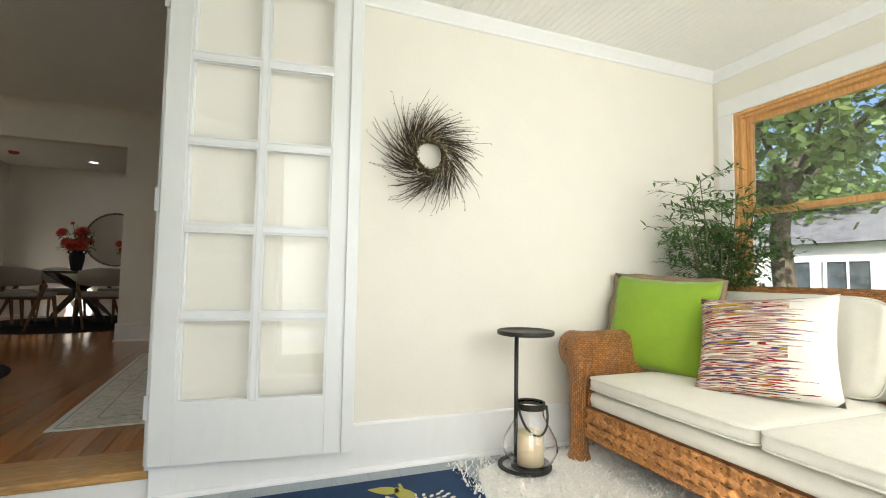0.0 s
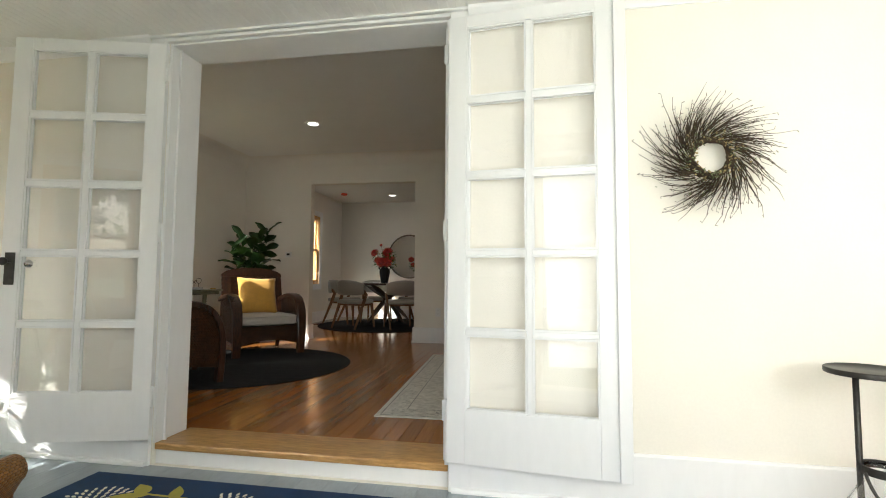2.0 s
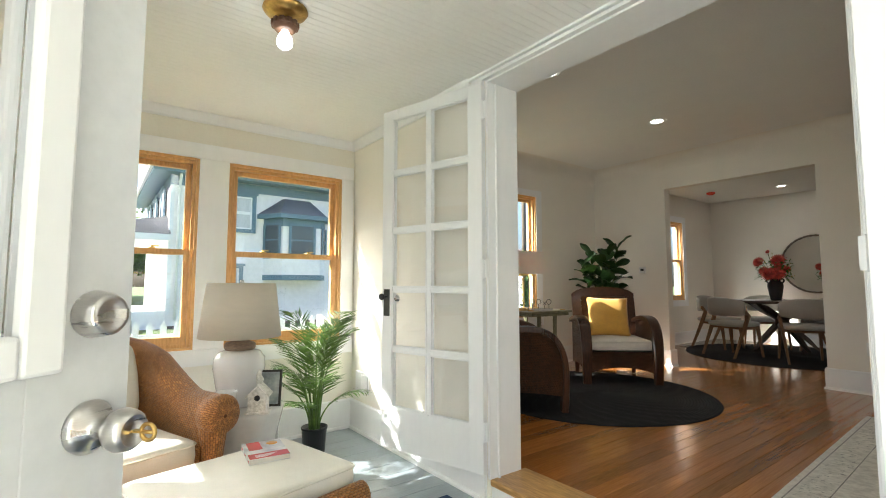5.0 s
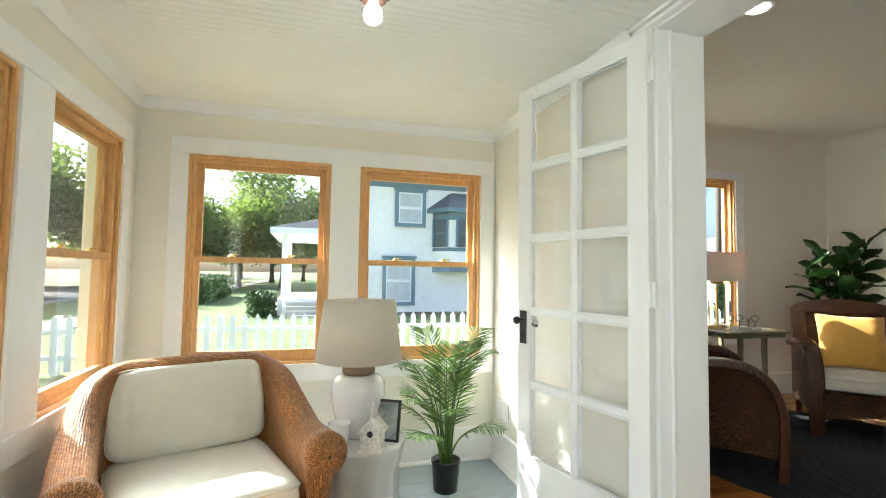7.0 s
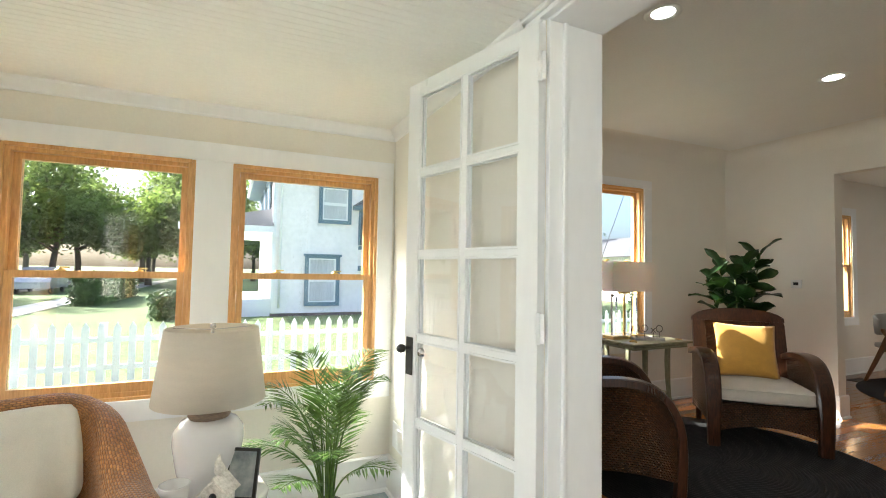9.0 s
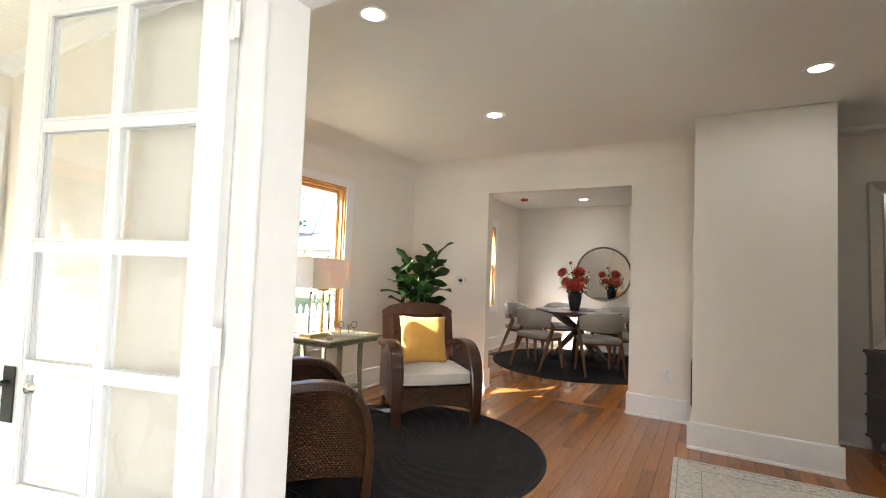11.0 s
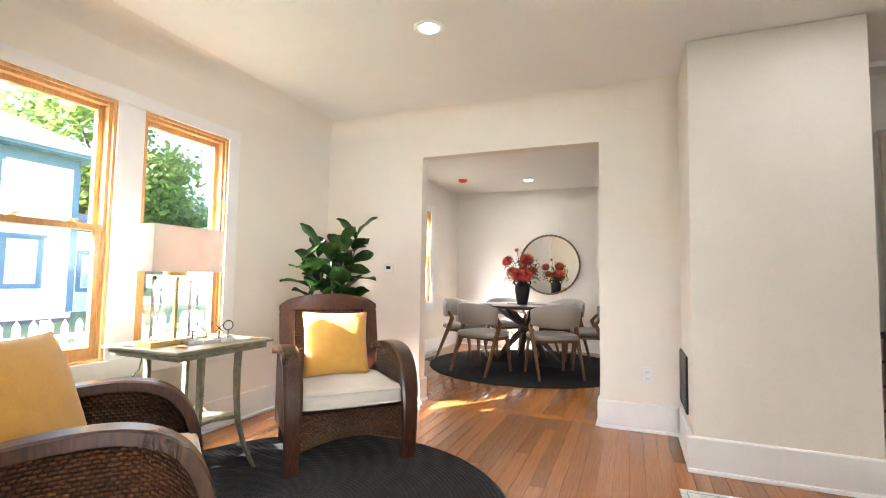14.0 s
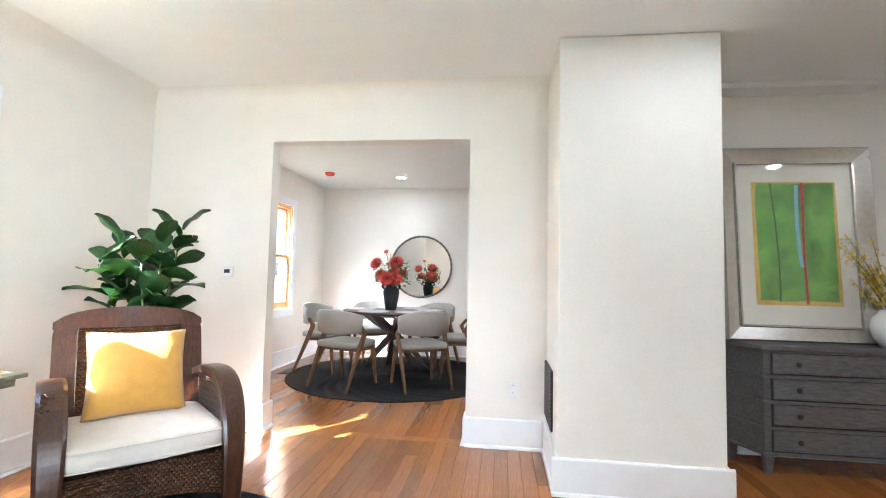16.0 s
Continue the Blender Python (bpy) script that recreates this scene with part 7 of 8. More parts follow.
for i in range(140):
    c = Vector((rnd.uniform(-0.20, 0.20), rnd.uniform(-0.10, 0.10), rnd.uniform(0.30, 0.56)))
    leaflet(bl, c, Vector((c.x * 3 + rnd.uniform(-0.5, 0.5), rnd.uniform(-1, 0.6), rnd.uniform(-0.4, 0.6))), Vector((0, 0, 1)), rnd.uniform(0.05, 0.09), rnd.uniform(0.014, 0.022), 0.2, 0.015)
buds = bmesh.new()
for i in range(16):
    a = rnd.uniform(-1, 1)
    c = Vector((a * 0.24, rnd.uniform(-0.08, 0.08), rnd.uniform(0.48, 0.74) - 0.2 * abs(a)))
    tube(bs, [(0, 0, 0.30), tuple(c * 0.6 + Vector((0, 0, 0.12))), tuple(c)], 0.0022, 4)
    bmesh.ops.create_icosphere(buds, subdivisions=1, radius=rnd.uniform(0.008, 0.014), matrix=Matrix.Translation(c))
part("stems", bs, STEM, fv_)
part("foliage", bl, NANDINA, fv_)
tagged(part("buds", buds, material("pale_yellow_bud", (0.55, 0.45, 0.18), 0.6, vary=0.2), fv_, "pale round buds"), kind="stuff")

mi = thing("round_mirror", "large round mirror in a thin dark hammered frame", "mirror", pose(-0.54, DN - 0.002, 1.33))
MR = 0.46
bm = bmesh.new()
lathe(bm, [(0.0, 0.0), (MR - 0.008, 0.0), (MR - 0.008, 0.012), (0.0, 0.0125)], 96, smooth=False)
bmesh.ops.transform(bm, matrix=pose(0, 0, 0, 90), verts=bm.verts)
part("glass", bm, MIRROR, mi, "silvered mirror glass")
bm = bmesh.new()
tube(bm, [(MR * math.cos(a), -0.014 + 0.002 * math.sin(60 * a), MR * math.sin(a)) for a in [2 * math.pi * k / 160 for k in range(160)]], [0.013 + 0.0018 * (k % 4) for k in range(160)], 8, closed=True)
part("frame", bm, material("hammered_pewter", (0.20, 0.18, 0.15), 0.35, metal=0.9, vary=0.2, grain=40, bump=0.2), mi)

# ---- outdoors ----
LAWN = material("lawn", (0.12, 0.17, 0.05), 0.95, vary=0.3, grain=9, bump=0.5, second=(0.14, 0.185, 0.07), depth=0.02)
ASPHALT = material("asphalt", (0.075, 0.075, 0.078), 0.9, vary=0.2, grain=20, bump=0.2)
CONCRETE = material("pale_concrete", (0.42, 0.41, 0.38), 0.9, vary=0.12, grain=12, bump=0.2)
SIDING = material("white_lap_siding", (0.90, 0.87, 0.86), 0.6, vary=0.05, grain=6, bump=0.05)
BLUETRIM = material("slate_blue_trim", (0.13, 0.205, 0.26), 0.5, vary=0.08, grain=10, bump=0.05)
SHINGLE = material("grey_roof_shingle", (0.15, 0.15, 0.16), 0.9, vary=0.3, grain=30, bump=0.4)
PICKET = material("white_fence_paint", (0.84, 0.845, 0.85), 0.5, vary=0.06, grain=12, bump=0.1)
DARKPANE = material("dark_window_pane", (0.10, 0.115, 0.13), 0.08, vary=0.3, grain=3, bump=0)
CURTAIN = material("white_net_curtain", (0.55, 0.56, 0.58), 0.9, vary=0.15, grain=30, stretch=(1, 12, 0.3), bump=0.2)
BARK = material("grey_bark", (0.12, 0.095, 0.07), 0.9, vary=0.35, grain=14, bump=0.6, stretch=(1, 1, 0.25), depth=0.02)
CROWN = material("maple_foliage", (0.060, 0.105, 0.028), 0.5, vary=0.3, grain=2, bump=0, second=(0.11, 0.17, 0.045), random_amount=0.5)
lets_light_through(CROWN, (0.26, 0.36, 0.08), 0.4)
HEDGE = material("dark_hedge_leaf", (0.035, 0.085, 0.022), 0.7, vary=0.3, grain=6, bump=0, second=(0.07, 0.14, 0.035), random_amount=0.4)

bm = bmesh.new()
box(bm, -500, 500, -500, 500, GROUND - 0.3, GROUND)
setting("ground", bm, LAWN, "sunlit green mown lawn", "ground")
bm = bmesh.new()
box(bm, -160, 160, -20.0, -12.5, GROUND + 0.001, GROUND + 0.012)
setting("road", bm, ASPHALT, "grey asphalt street", "road")
bm = bmesh.new()
box(bm, -160, 160, -8.6, -7.3, GROUND + 0.001, GROUND + 0.03)
setting("pavement", bm, CONCRETE, "pale concrete sidewalk", "pavement")
bm = bmesh.new()
for y in (-12.5, -20.2):
    box(bm, -160, 160, y, y + 0.18, GROUND + 0.001, GROUND + 0.12)
setting("kerb", bm, CONCRETE, "concrete kerb", "kerb")
bm = bmesh.new()
box(bm, 15.5, 19.5, -160, 160, GROUND + 0.013, GROUND + 0.02)
setting("road_side", bm, ASPHALT, "side street of grey asphalt", "road")

# picket fence
FX = -6.9
fence = thing("picket_fence", "white painted wooden picket fence along the lawn", "fence", pose(FX, -14.0, GROUND) @ Matrix.Diagonal((1, 1, 0.9, 1)))
bm = bmesh.new()
prism(bm, [(-0.045, 0.06), (0.045, 0.06), (0.045, 0.93), (0.0, 1.02), (-0.045, 0.93)], -0.009, 0.009, pose(0, 0, 0, 90, 0, 90))
pk = mesh_of("picket", bm, PICKET)
n = 168
for i in range(n):
    ob = new("picket", pk)
    ob.parent = fence
    ob.location = (0, 0.19 * i, random.uniform(-0.012, 0.012))
for z in (0.30, 0.74):
    boxpart("rail", (-0.055, -0.012, -0.1, 0.19 * n, z - 0.04, z + 0.04), PICKET, fence)
for i in range(0, n, 12):
    boxpart("post", (-0.15, -0.06, 0.19 * i - 0.045, 0.19 * i + 0.045, 0.0, 1.0), PICKET, fence)


# the neighbour's house: two storeys, blue trim, an oriel
def house_window(parent, x, y, z, w, h, face, curtain=True):
    """A trimmed sash in a wall facing +x (face 'e') or -y (face 's')."""
    m = pose(x, y, z, 0, 0, 90) if face == "e" else pose(x, y, z)
    win = boxpart("window", (-w / 2, w / 2, -0.03, 0.03, 0, h), DARKPANE, parent, m=m)
    bm = bmesh.new()
    t = 0.14
    for d in ((-w / 2 - t, -w / 2, -t, h + t), (w / 2, w / 2 + t, -t, h + t), (-w / 2, w / 2, h, h + t), (-w / 2, w / 2, -t, 0)):
        box(bm, d[0], d[1], -0.09, -0.031, d[2], d[3])
    box(bm, -w / 2 - t - 0.06, w / 2 + t + 0.06, -0.14, -0.091, h + t - 0.06, h + t + 0.02)
    part("window_frame", bm, BLUETRIM, win)
    bm = bmesh.new()
    s = 0.055
    for a, b_ in ((0, h / 2), (h / 2, h)):
        for d in ((-w / 2, -w / 2 + s, a, b_), (w / 2 - s, w / 2, a, b_), (-w / 2 + s, w / 2 - s, b_ - s, b_), (-w / 2 + s, w / 2 - s, a, a + s)):
            box(bm, d[0], d[1], -0.06, -0.031, d[2], d[3])
    part("sash", bm, PICKET, win)
    if curtain:
        bm = bmesh.new()
        grid(bm, [[(xx, -0.034 - 0.004 * math.sin(xx * 60), z_) for z_ in (0.06, h - 0.06)] for xx in [-w / 2 + s + (w - 2 * s) * k / 30 for k in range(31)]])
        part("curtain", bm, CURTAIN, win)
    return win


HX0, HX1, HY0, HY1, EAVE = -25.0, -16.5, 0.38, 9.9, 4.82
nh = thing("neighbour_house", "white two-storey house with slate blue trim and an oriel", "house", pose(0, 0, 0))
bm = bmesh.new()
box(bm, HX0 + 0.02, HX1 - 0.02, HY0 + 0.02, HY1 - 0.02, GROUND, EAVE)
part("wall", bm, SIDING, nh)
bm = bmesh.new()
z = GROUND + 0.11
while z < EAVE - 0.32:
    for vs in (((HX1 - 0.02, HY0, z), (HX1 + 0.012, HY0, z), (HX1 + 0.001, HY0, z + 0.125), (HX1 - 0.02, HY0, z + 0.125)),):
        a = [bm.verts.new(v) for v in vs]
        b_ = [bm.verts.new((v[0], HY1, v[2])) for v in vs]
        for q in range(4):
            bm.faces.new((a[q], a[(q + 1) % 4], b_[(q + 1) % 4], b_[q]))
    a = [bm.verts.new(v) for v in ((HX1, HY0 + 0.02, z), (HX1, HY0 - 0.012, z), (HX1, HY0 - 0.001, z + 0.125), (HX1, HY0 + 0.02, z + 0.125))]
    b_ = [bm.verts.new((HX0, v.co.y, v.co.z)) for v in a]
    for q in range(4):
        bm.faces.new((a[q], a[(q + 1) % 4], b_[(q + 1) % 4], b_[q]))
    z += 0.125
part("lap_siding", bm, SIDING, nh)
bm = bmesh.new()
box(bm, HX1 - 0.005, HX1 + 0.03, HY0 - 0.03, HY0 + 0.10, GROUND + 0.5, EAVE)
part("corner_board", bm, PICKET, nh)
boxpart("frieze", (HX0, HX1 + 0.04, HY0 - 0.04, HY1, EAVE - 0.34, EAVE - 0.02), BLUETRIM, nh)
boxpart("eaves", (HX0 - 0.5, HX1 + 0.60, HY0 - 0.60, HY1 + 0.5, EAVE, EAVE + 0.10), BLUETRIM, nh)
boxpart("gutter", (HX0 - 0.5, HX1 + 0.70, HY0 - 0.70, HY1 + 0.5, EAVE + 0.101, EAVE + 0.22), PICKET, nh)
bm = bmesh.new()
x0, x1, y0, y1 = HX0 - 0.5, HX1 + 0.68, HY0 - 0.68, HY1 + 0.5
mx_, zr = (x0 + x1) / 2, EAVE + 2.7
v = [bm.verts.new(p) for p in ((x0, y0, EAVE + 0.221), (x1, y0, EAVE + 0.221), (x1, y1, EAVE + 0.221), (x0, y1, EAVE + 0.221), (mx_, y0 + 3.6, zr), (mx_, y1 - 3.6, zr))]
for q in ((0, 1, 4), (1, 2, 5, 4), (2, 3, 5), (3, 0, 4, 5), (3, 2, 1, 0)):
    bm.faces.new([v[i] for i in q])
part("roof", bm, SHINGLE, nh)
boxpart("foundation", (HX0 + 0.05, HX1 + 0.02, HY0 - 0.02, HY1, GROUND, GROUND + 0.10), material("brick_foundation", (0.20, 0.15, 0.13), 0.9, vary=0.3, grain=20, bump=0.3), nh)
bm = bmesh.new()
tube(bm, [(HX1 + 0.10, HY0 + 0.25, GROUND + 0.3), (HX1 + 0.10, HY0 + 0.25, EAVE - 0.35), (HX1 + 0.35, HY0 + 0.25, EAVE + 0.06)], 0.045, 8)
part("downspout", bm, PICKET, nh)
for y, z, w, h in ((2.57, 3.08, 0.95, 1.21), (2.15, 0.0, 1.0, 1.62), (7.2, 3.08, 0.9, 1.21), (8.42, 0.72, 0.80, 1.35)):
    house_window(nh, HX1 + 0.03, y, z, w, h, "e")
for x in (-18.0, -20.5, -23):
    house_window(nh, x, HY0 - 0.03, 3.05, 0.8, 1.35, "s")
# lower wing set back behind the corner
boxpart("wing_wall", (-24.5, -20.0, HY1 + 0.001, 13.6, GROUND, 2.75), SIDING, nh)
boxpart("wing_frieze", (-24.5, -19.96, HY1 + 0.002, 13.64, 2.751, 3.0), BLUETRIM, nh)
boxpart("wing_corner", (-20.02, -19.95, 13.45, 13.63, GROUND, 2.75), BLUETRIM, nh)
bm = bmesh.new()
v = [bm.verts.new(p) for p in ((-24.9, HY1 + 0.002, 3.001), (-19.6, HY1 + 0.002, 3.001), (-19.6, 14.0, 3.001), (-24.9, 14.0, 3.001), (-23.4, HY1 + 0.002, 4.1), (-21.0, HY1 + 0.002, 4.1))]
for q in ((1, 2, 5), (2, 3, 4, 5), (3, 0, 4), (0, 1, 5, 4), (3, 2, 1, 0)):
    bm.faces.new([v[i] for i in q])
part("wing_roof", bm, SHINGLE, nh)
house_window(nh, -19.97, 12.49, 0.45, 0.80, 1.35, "e")
bm = bmesh.new()
box(bm, HX1 - 0.01, HX1 + 0.035, HY1 - 0.16, HY1 + 0.03, GROUND + 0.3, EAVE - 0.35)
part("corner_trim", bm, BLUETRIM, nh)
# oriel
oy, oz0, oz1 = 4.75, 1.38, 3.52
plan_o = [(HX1, oy - 1.25), (HX1 + 0.75, oy - 0.75), (HX1 + 0.75, oy + 0.75), (HX1, oy + 1.25)]
bm = bmesh.new()
prism(bm, plan_o, oz0, oz1)
orl = part("oriel", bm, SIDING, nh, "projecting oriel window bay")
bm = bmesh.new()
grow = [(HX1, oy - 1.5), (HX1 + 0.98, oy - 0.9), (HX1 + 0.98, oy + 0.9), (HX1, oy + 1.5)]
prism(bm, grow, oz1, oz1 + 0.16)
prism(bm, [(x + (0.03 if x > HX1 else 0), y) for x, y in plan_o], oz1 - 0.30, oz1 - 0.001)
prism(bm, [(x + (0.05 if x > HX1 else 0), y) for x, y in plan_o], oz0 - 0.2, oz0 - 0.001)
prism(bm, [(x + (0.03 if x > HX1 else 0), y) for x, y in plan_o], oz0 + 0.62, oz0 + 0.76)
part("oriel_trim", bm, BLUETRIM, orl)
bm = bmesh.new()
a = [bm.verts.new((x, y, oz1 + 0.161)) for x, y in grow]
t_ = [bm.verts.new(p) for p in ((HX1, oy - 0.55, oz1 + 0.85), (HX1 + 0.15, oy - 0.5, oz1 + 0.85), (HX1 + 0.15, oy + 0.5, oz1 + 0.85), (HX1, oy + 0.55, oz1 + 0.85))]
for i in range(3):
    bm.faces.new((a[i], a[i + 1], t_[i + 1], t_[i]))
bm.faces.new(t_)
bm.faces.new(a[::-1])
part("oriel_roof", bm, SHINGLE, orl)
for (xa, ya), (xb, yb) in zip(plan_o, plan_o[1:]):
    d = Vector((xb - xa, yb - ya))
    L = d.length
    ang = math.degrees(math.atan2(d.y, d.x))
    m = pose((xa + xb) / 2, (ya + yb) / 2, oz0 + 0.78, 0, 0, ang)
    w = min(0.85, L - 0.30)
    pan = boxpart("oriel_window", (-w / 2, w / 2, -0.04, -0.005, 0.0, 1.10), DARKPANE, orl, m=m)
    bm = bmesh.new()
    for e in ((-w / 2 - 0.10, -w / 2, 0.0, 1.12), (w / 2, w / 2 + 0.10, 0.0, 1.12)):
        box(bm, e[0], e[1], -0.07, -0.041, e[2], e[3])
    box(bm, -w / 2, w / 2, -0.06, -0.041, 0.52, 0.57)
    part("window_frame", bm, BLUETRIM, pan)
# porch of that house with steps and railing
hp = thing("neighbour_porch", "white porch with railing, steps and shingled roof", "porch", pose(-19.0, -2.3, GROUND))
boxpart("deck", (-3.0, 2.4, 0.0, 2.70, 0.0, 0.62), PICKET, hp)
boxpart("porch_roof", (-3.2, 2.7, -0.3, 2.70, 3.0, 3.22), PICKET, hp)
bm = bmesh.new()
v = [bm.verts.new(p) for p in ((-3.2, -0.3, 3.221), (2.7, -0.3, 3.221), (2.7, 2.7, 3.221), (-3.2, 2.7, 3.221), (-2.4, 2.7, 3.95), (1.9, 2.7, 3.95))]
for q in ((0, 1, 5, 4), (1, 2, 5), (3, 0, 4), (2, 3, 4, 5), (3, 2, 1, 0)):
    bm.faces.new([v[i] for i in q])
part("shingles", bm, SHINGLE, hp)
for x in (-2.8, -0.4, 2.2):
    boxpart("post", (x - 0.09, x + 0.09, 0.10, 0.28, 0.621, 2.999), PICKET, hp)
for z in (0.80, 1.50):
    boxpart("rail", (-2.7, 2.1, 0.15, 0.22, z, z + 0.06), PICKET, hp)
for i in range(30):
    boxpart("baluster", (-2.6 + 0.16 * i, -2.56 + 0.16 * i, 0.165, 0.205, 0.861, 1.499), PICKET, hp)
for i in range(4):
    boxpart("step", (2.401 + 0.28 * i, 2.68 + 0.28 * i, 0.3, 1.7, 0.0, 0.50 - 0.14 * i), CONCRETE, hp)
bm = bmesh.new()
tube(bm, [(2.3, 0.3, 1.50), (3.6, 0.3, 0.95)], 0.045, 6)
tube(bm, [(3.6, 0.3, 0.0), (3.6, 0.3, 1.02)], 0.05, 6)
for i in range(7):
    tube(bm, [(2.45 + 0.17 * i, 0.3, 0.45 - 0.07 * i), (2.45 + 0.17 * i, 0.3, 1.44 - 0.072 * i)], 0.02, 5)
part("stair_rail", bm, PICKET, hp)


def tree(name, label, m, height, spread, leaves, size, seed, trunk=0.28, low=0.32):
    t = thing(name, label, "tree", m)
    rnd = random.Random(seed)
    bw = bmesh.new()
    top = height * 0.62
    spine = [Vector((0.25 * math.sin(k * 0.9 + seed) * k / 8, 0.25 * math.cos(k * 1.1 + seed) * k / 8, top * k / 8)) for k in range(9)]
    tube(bw, spine, [trunk * (1.25 if k == 0 else 1.0) * (1 - 0.085 * k) for k in range(9)], 9)
    tips = []
    for i in range(15):
        u = rnd.uniform(low, 1.0)
        k = min(7, int(u * 8))
        p = spine[k].lerp(spine[k + 1], u * 8 - k)
        a = i * 2.4 + rnd.uniform(-0.4, 0.4)
        ln = spread * rnd.uniform(0.55, 0.95) * (1.15 - 0.5 * u)
        rise = height * rnd.uniform(0.10, 0.26) * (0.6 + u * 0.7)
        pts = [p + Vector((math.cos(a) * ln * s + 0.2 * math.sin(3 * s + i), math.sin(a) * ln * s, rise * s ** 0.8)) for s in [q / 5 for q in range(6)]]
        tube(bw, pts, [trunk * 0.34 * (1 - 0.16 * q) for q in range(6)], 6)
        for q in (2, 3, 4, 5):
            tips.append(pts[q])
            b2 = a + rnd.uniform(-1.2, 1.2)
            e = pts[q] + Vector((math.cos(b2), math.sin(b2), rnd.uniform(0.1, 0.7))) * ln * 0.35
            tube(bw, [pts[q], e], [trunk * 0.10, trunk * 0.03], 4)
            tips.append(e)
    tips.append(spine[8] + Vector((0, 0, height * 0.2)))
    part("trunk", bw, BARK, t)
    vs, fs = [], []
    clumps = [(c, rnd.uniform(0.10, 0.19) * height) for c in tips]
    for i in range(leaves):
        c, r = rnd.choice(clumps)
        d = Vector((rnd.gauss(0, 1), rnd.gauss(0, 1), rnd.gauss(0, 0.75))).normalized() * r * rnd.uniform(0.35, 1.0)
        p = c + d
        if p.z < height * low * 0.65:
            continue
        e = Vector((rnd.uniform(-1, 1), rnd.uniform(-1, 1), rnd.uniform(-0.6, 0.6))).normalized()
        f = e.orthogonal().normalized()
        f = (f + Vector((rnd.uniform(-0.6, 0.6), rnd.uniform(-0.6, 0.6), rnd.uniform(-0.6, 0.6)))).normalized()
        s = size * rnd.uniform(0.6, 1.3)
        k = len(vs)
        vs += [tuple(p), tuple(p + e * s * 0.5 + f * s * 0.38), tuple(p + e * s), tuple(p + e * s * 0.5 - f * s * 0.38)]
        fs.append((k, k + 1, k + 2, k + 3))
    me = bpy.data.meshes.new("crown")
    me.from_pydata(vs, [], fs)
    me.materials.append(CROWN)
    ob = new("crown", me)
    ob.parent = t
    return t


maple = tree("maple_tree", "broad maple with sunlit yellow-green leaves by the side street", pose(11.6, 4.0, GROUND), 9.5, 4.6, 11500, 0.21, 3, 0.24, 0.34)
far = tree("street_tree", "tall leafy street tree", pose(-30, -22.5, GROUND), 13.0, 5.6, 9000, 0.48, 5, 0.34, 0.30)
tagged(far, group="street trees")
far2 = tree("street_tree", "tall leafy street tree", pose(-42, -13.0, GROUND), 10.5, 4.6, 9000, 0.36, 8, 0.26, 0.36)
tagged(far2, group="street trees")
rnd = random.Random(6)
for src, spots in ((far, ((-46, -25, 20), (-24, -27.5, 140), (-60, -22, 75), (-66, -6, 260), (-74, -2, 10), (-14, -29.5, 200), (-4, -30, 50), (-78, -26, 30), (-90, -13, 90), (-44, 30, 60), (-54, 20, 15))),
                   (far2, ((-56, -9.5, 40), (-68, -11.2, 120), (-13.5, -27, 60), (-62, 1.5, 210), (-48, 34, 100), (30, 13, 20), (34, 4, 120), (27, -10, 75), (38, 20, 200)))):
    for x, y, rz in spots:
        copy_thing(src, pose(x, y, GROUND, 0, 0, rz) @ Matrix.Scale(rnd.uniform(0.9, 1.12), 4))


for x, y, rz, k in ((-34, 21.5, 300, 1.35), (-40, 17.5, 40, 1.5), (-39, 28, 150, 1.25), (-46, -7.5, 70, 0.9), (-50, -13.5, 190, 1.1), (-44, -3.5, 280, 1.12), (-47, -18, 20, 1.15)):
    copy_thing(far2, pose(x, y, GROUND, 0, 0, rz) @ Matrix.Scale(k, 4))


def hedge(name, label, x0, x1, y0, y1, h, count, seed):
    t = thing(name, label, "hedge", pose(0, 0, GROUND))
    boxpart("core", (x0 + 0.15, x1 - 0.15, y0 + 0.15, y1 - 0.15, 0.0, h - 0.15), HEDGE, t)
    rnd = random.Random(seed)
    vs, fs = [], []
    for i in range(count):
        f = rnd.choice((0, 1, 2, 3, 4, 4))
        p = Vector((rnd.uniform(x0, x1), rnd.uniform(y0, y1), rnd.uniform(0.05, h)))
        if f == 0: p.x = x0 + 0.1
        elif f == 1: p.x = x1 - 0.1
        elif f == 2: p.y = y0 + 0.1
        elif f == 3: p.y = y1 - 0.1
        else: p.z = h - 0.1
        p += Vector((rnd.gauss(0, 0.09), rnd.gauss(0, 0.09), rnd.gauss(0, 0.06)))
        e = Vector((rnd.uniform(-1, 1), rnd.uniform(-1, 1), rnd.uniform(-1, 1))).normalized()
        g = e.orthogonal()
        s = rnd.uniform(0.06, 0.14)
        k = len(vs)
        vs += [tuple(p), tuple(p + e * s * 0.5 + g * s * 0.4), tuple(p + e * s), tuple(p + e * s * 0.5 - g * s * 0.4)]
        fs.append((k, k + 1, k + 2, k + 3))
    me = bpy.data.meshes.new("leaves")
    me.from_pydata(vs, [], fs)
    me.materials.append(HEDGE)
    o = new("leaves", me)
    o.parent = t
    return t


hedge("hedge", "clipped dark green hedge by the street", -30, -22.5, -7.0, -5.8, 1.3, 6000, 1)
hedge("ivy_hedge", "tall ivy-covered hedge behind the fence", -13.5, -9.5, 14.5, 16.0, 2.3, 7000, 2)
hedge("shrub", "low flowering shrub in front of the porch", -18.5, -15.8, -3.2, -2.5, 0.8, 2500, 7)


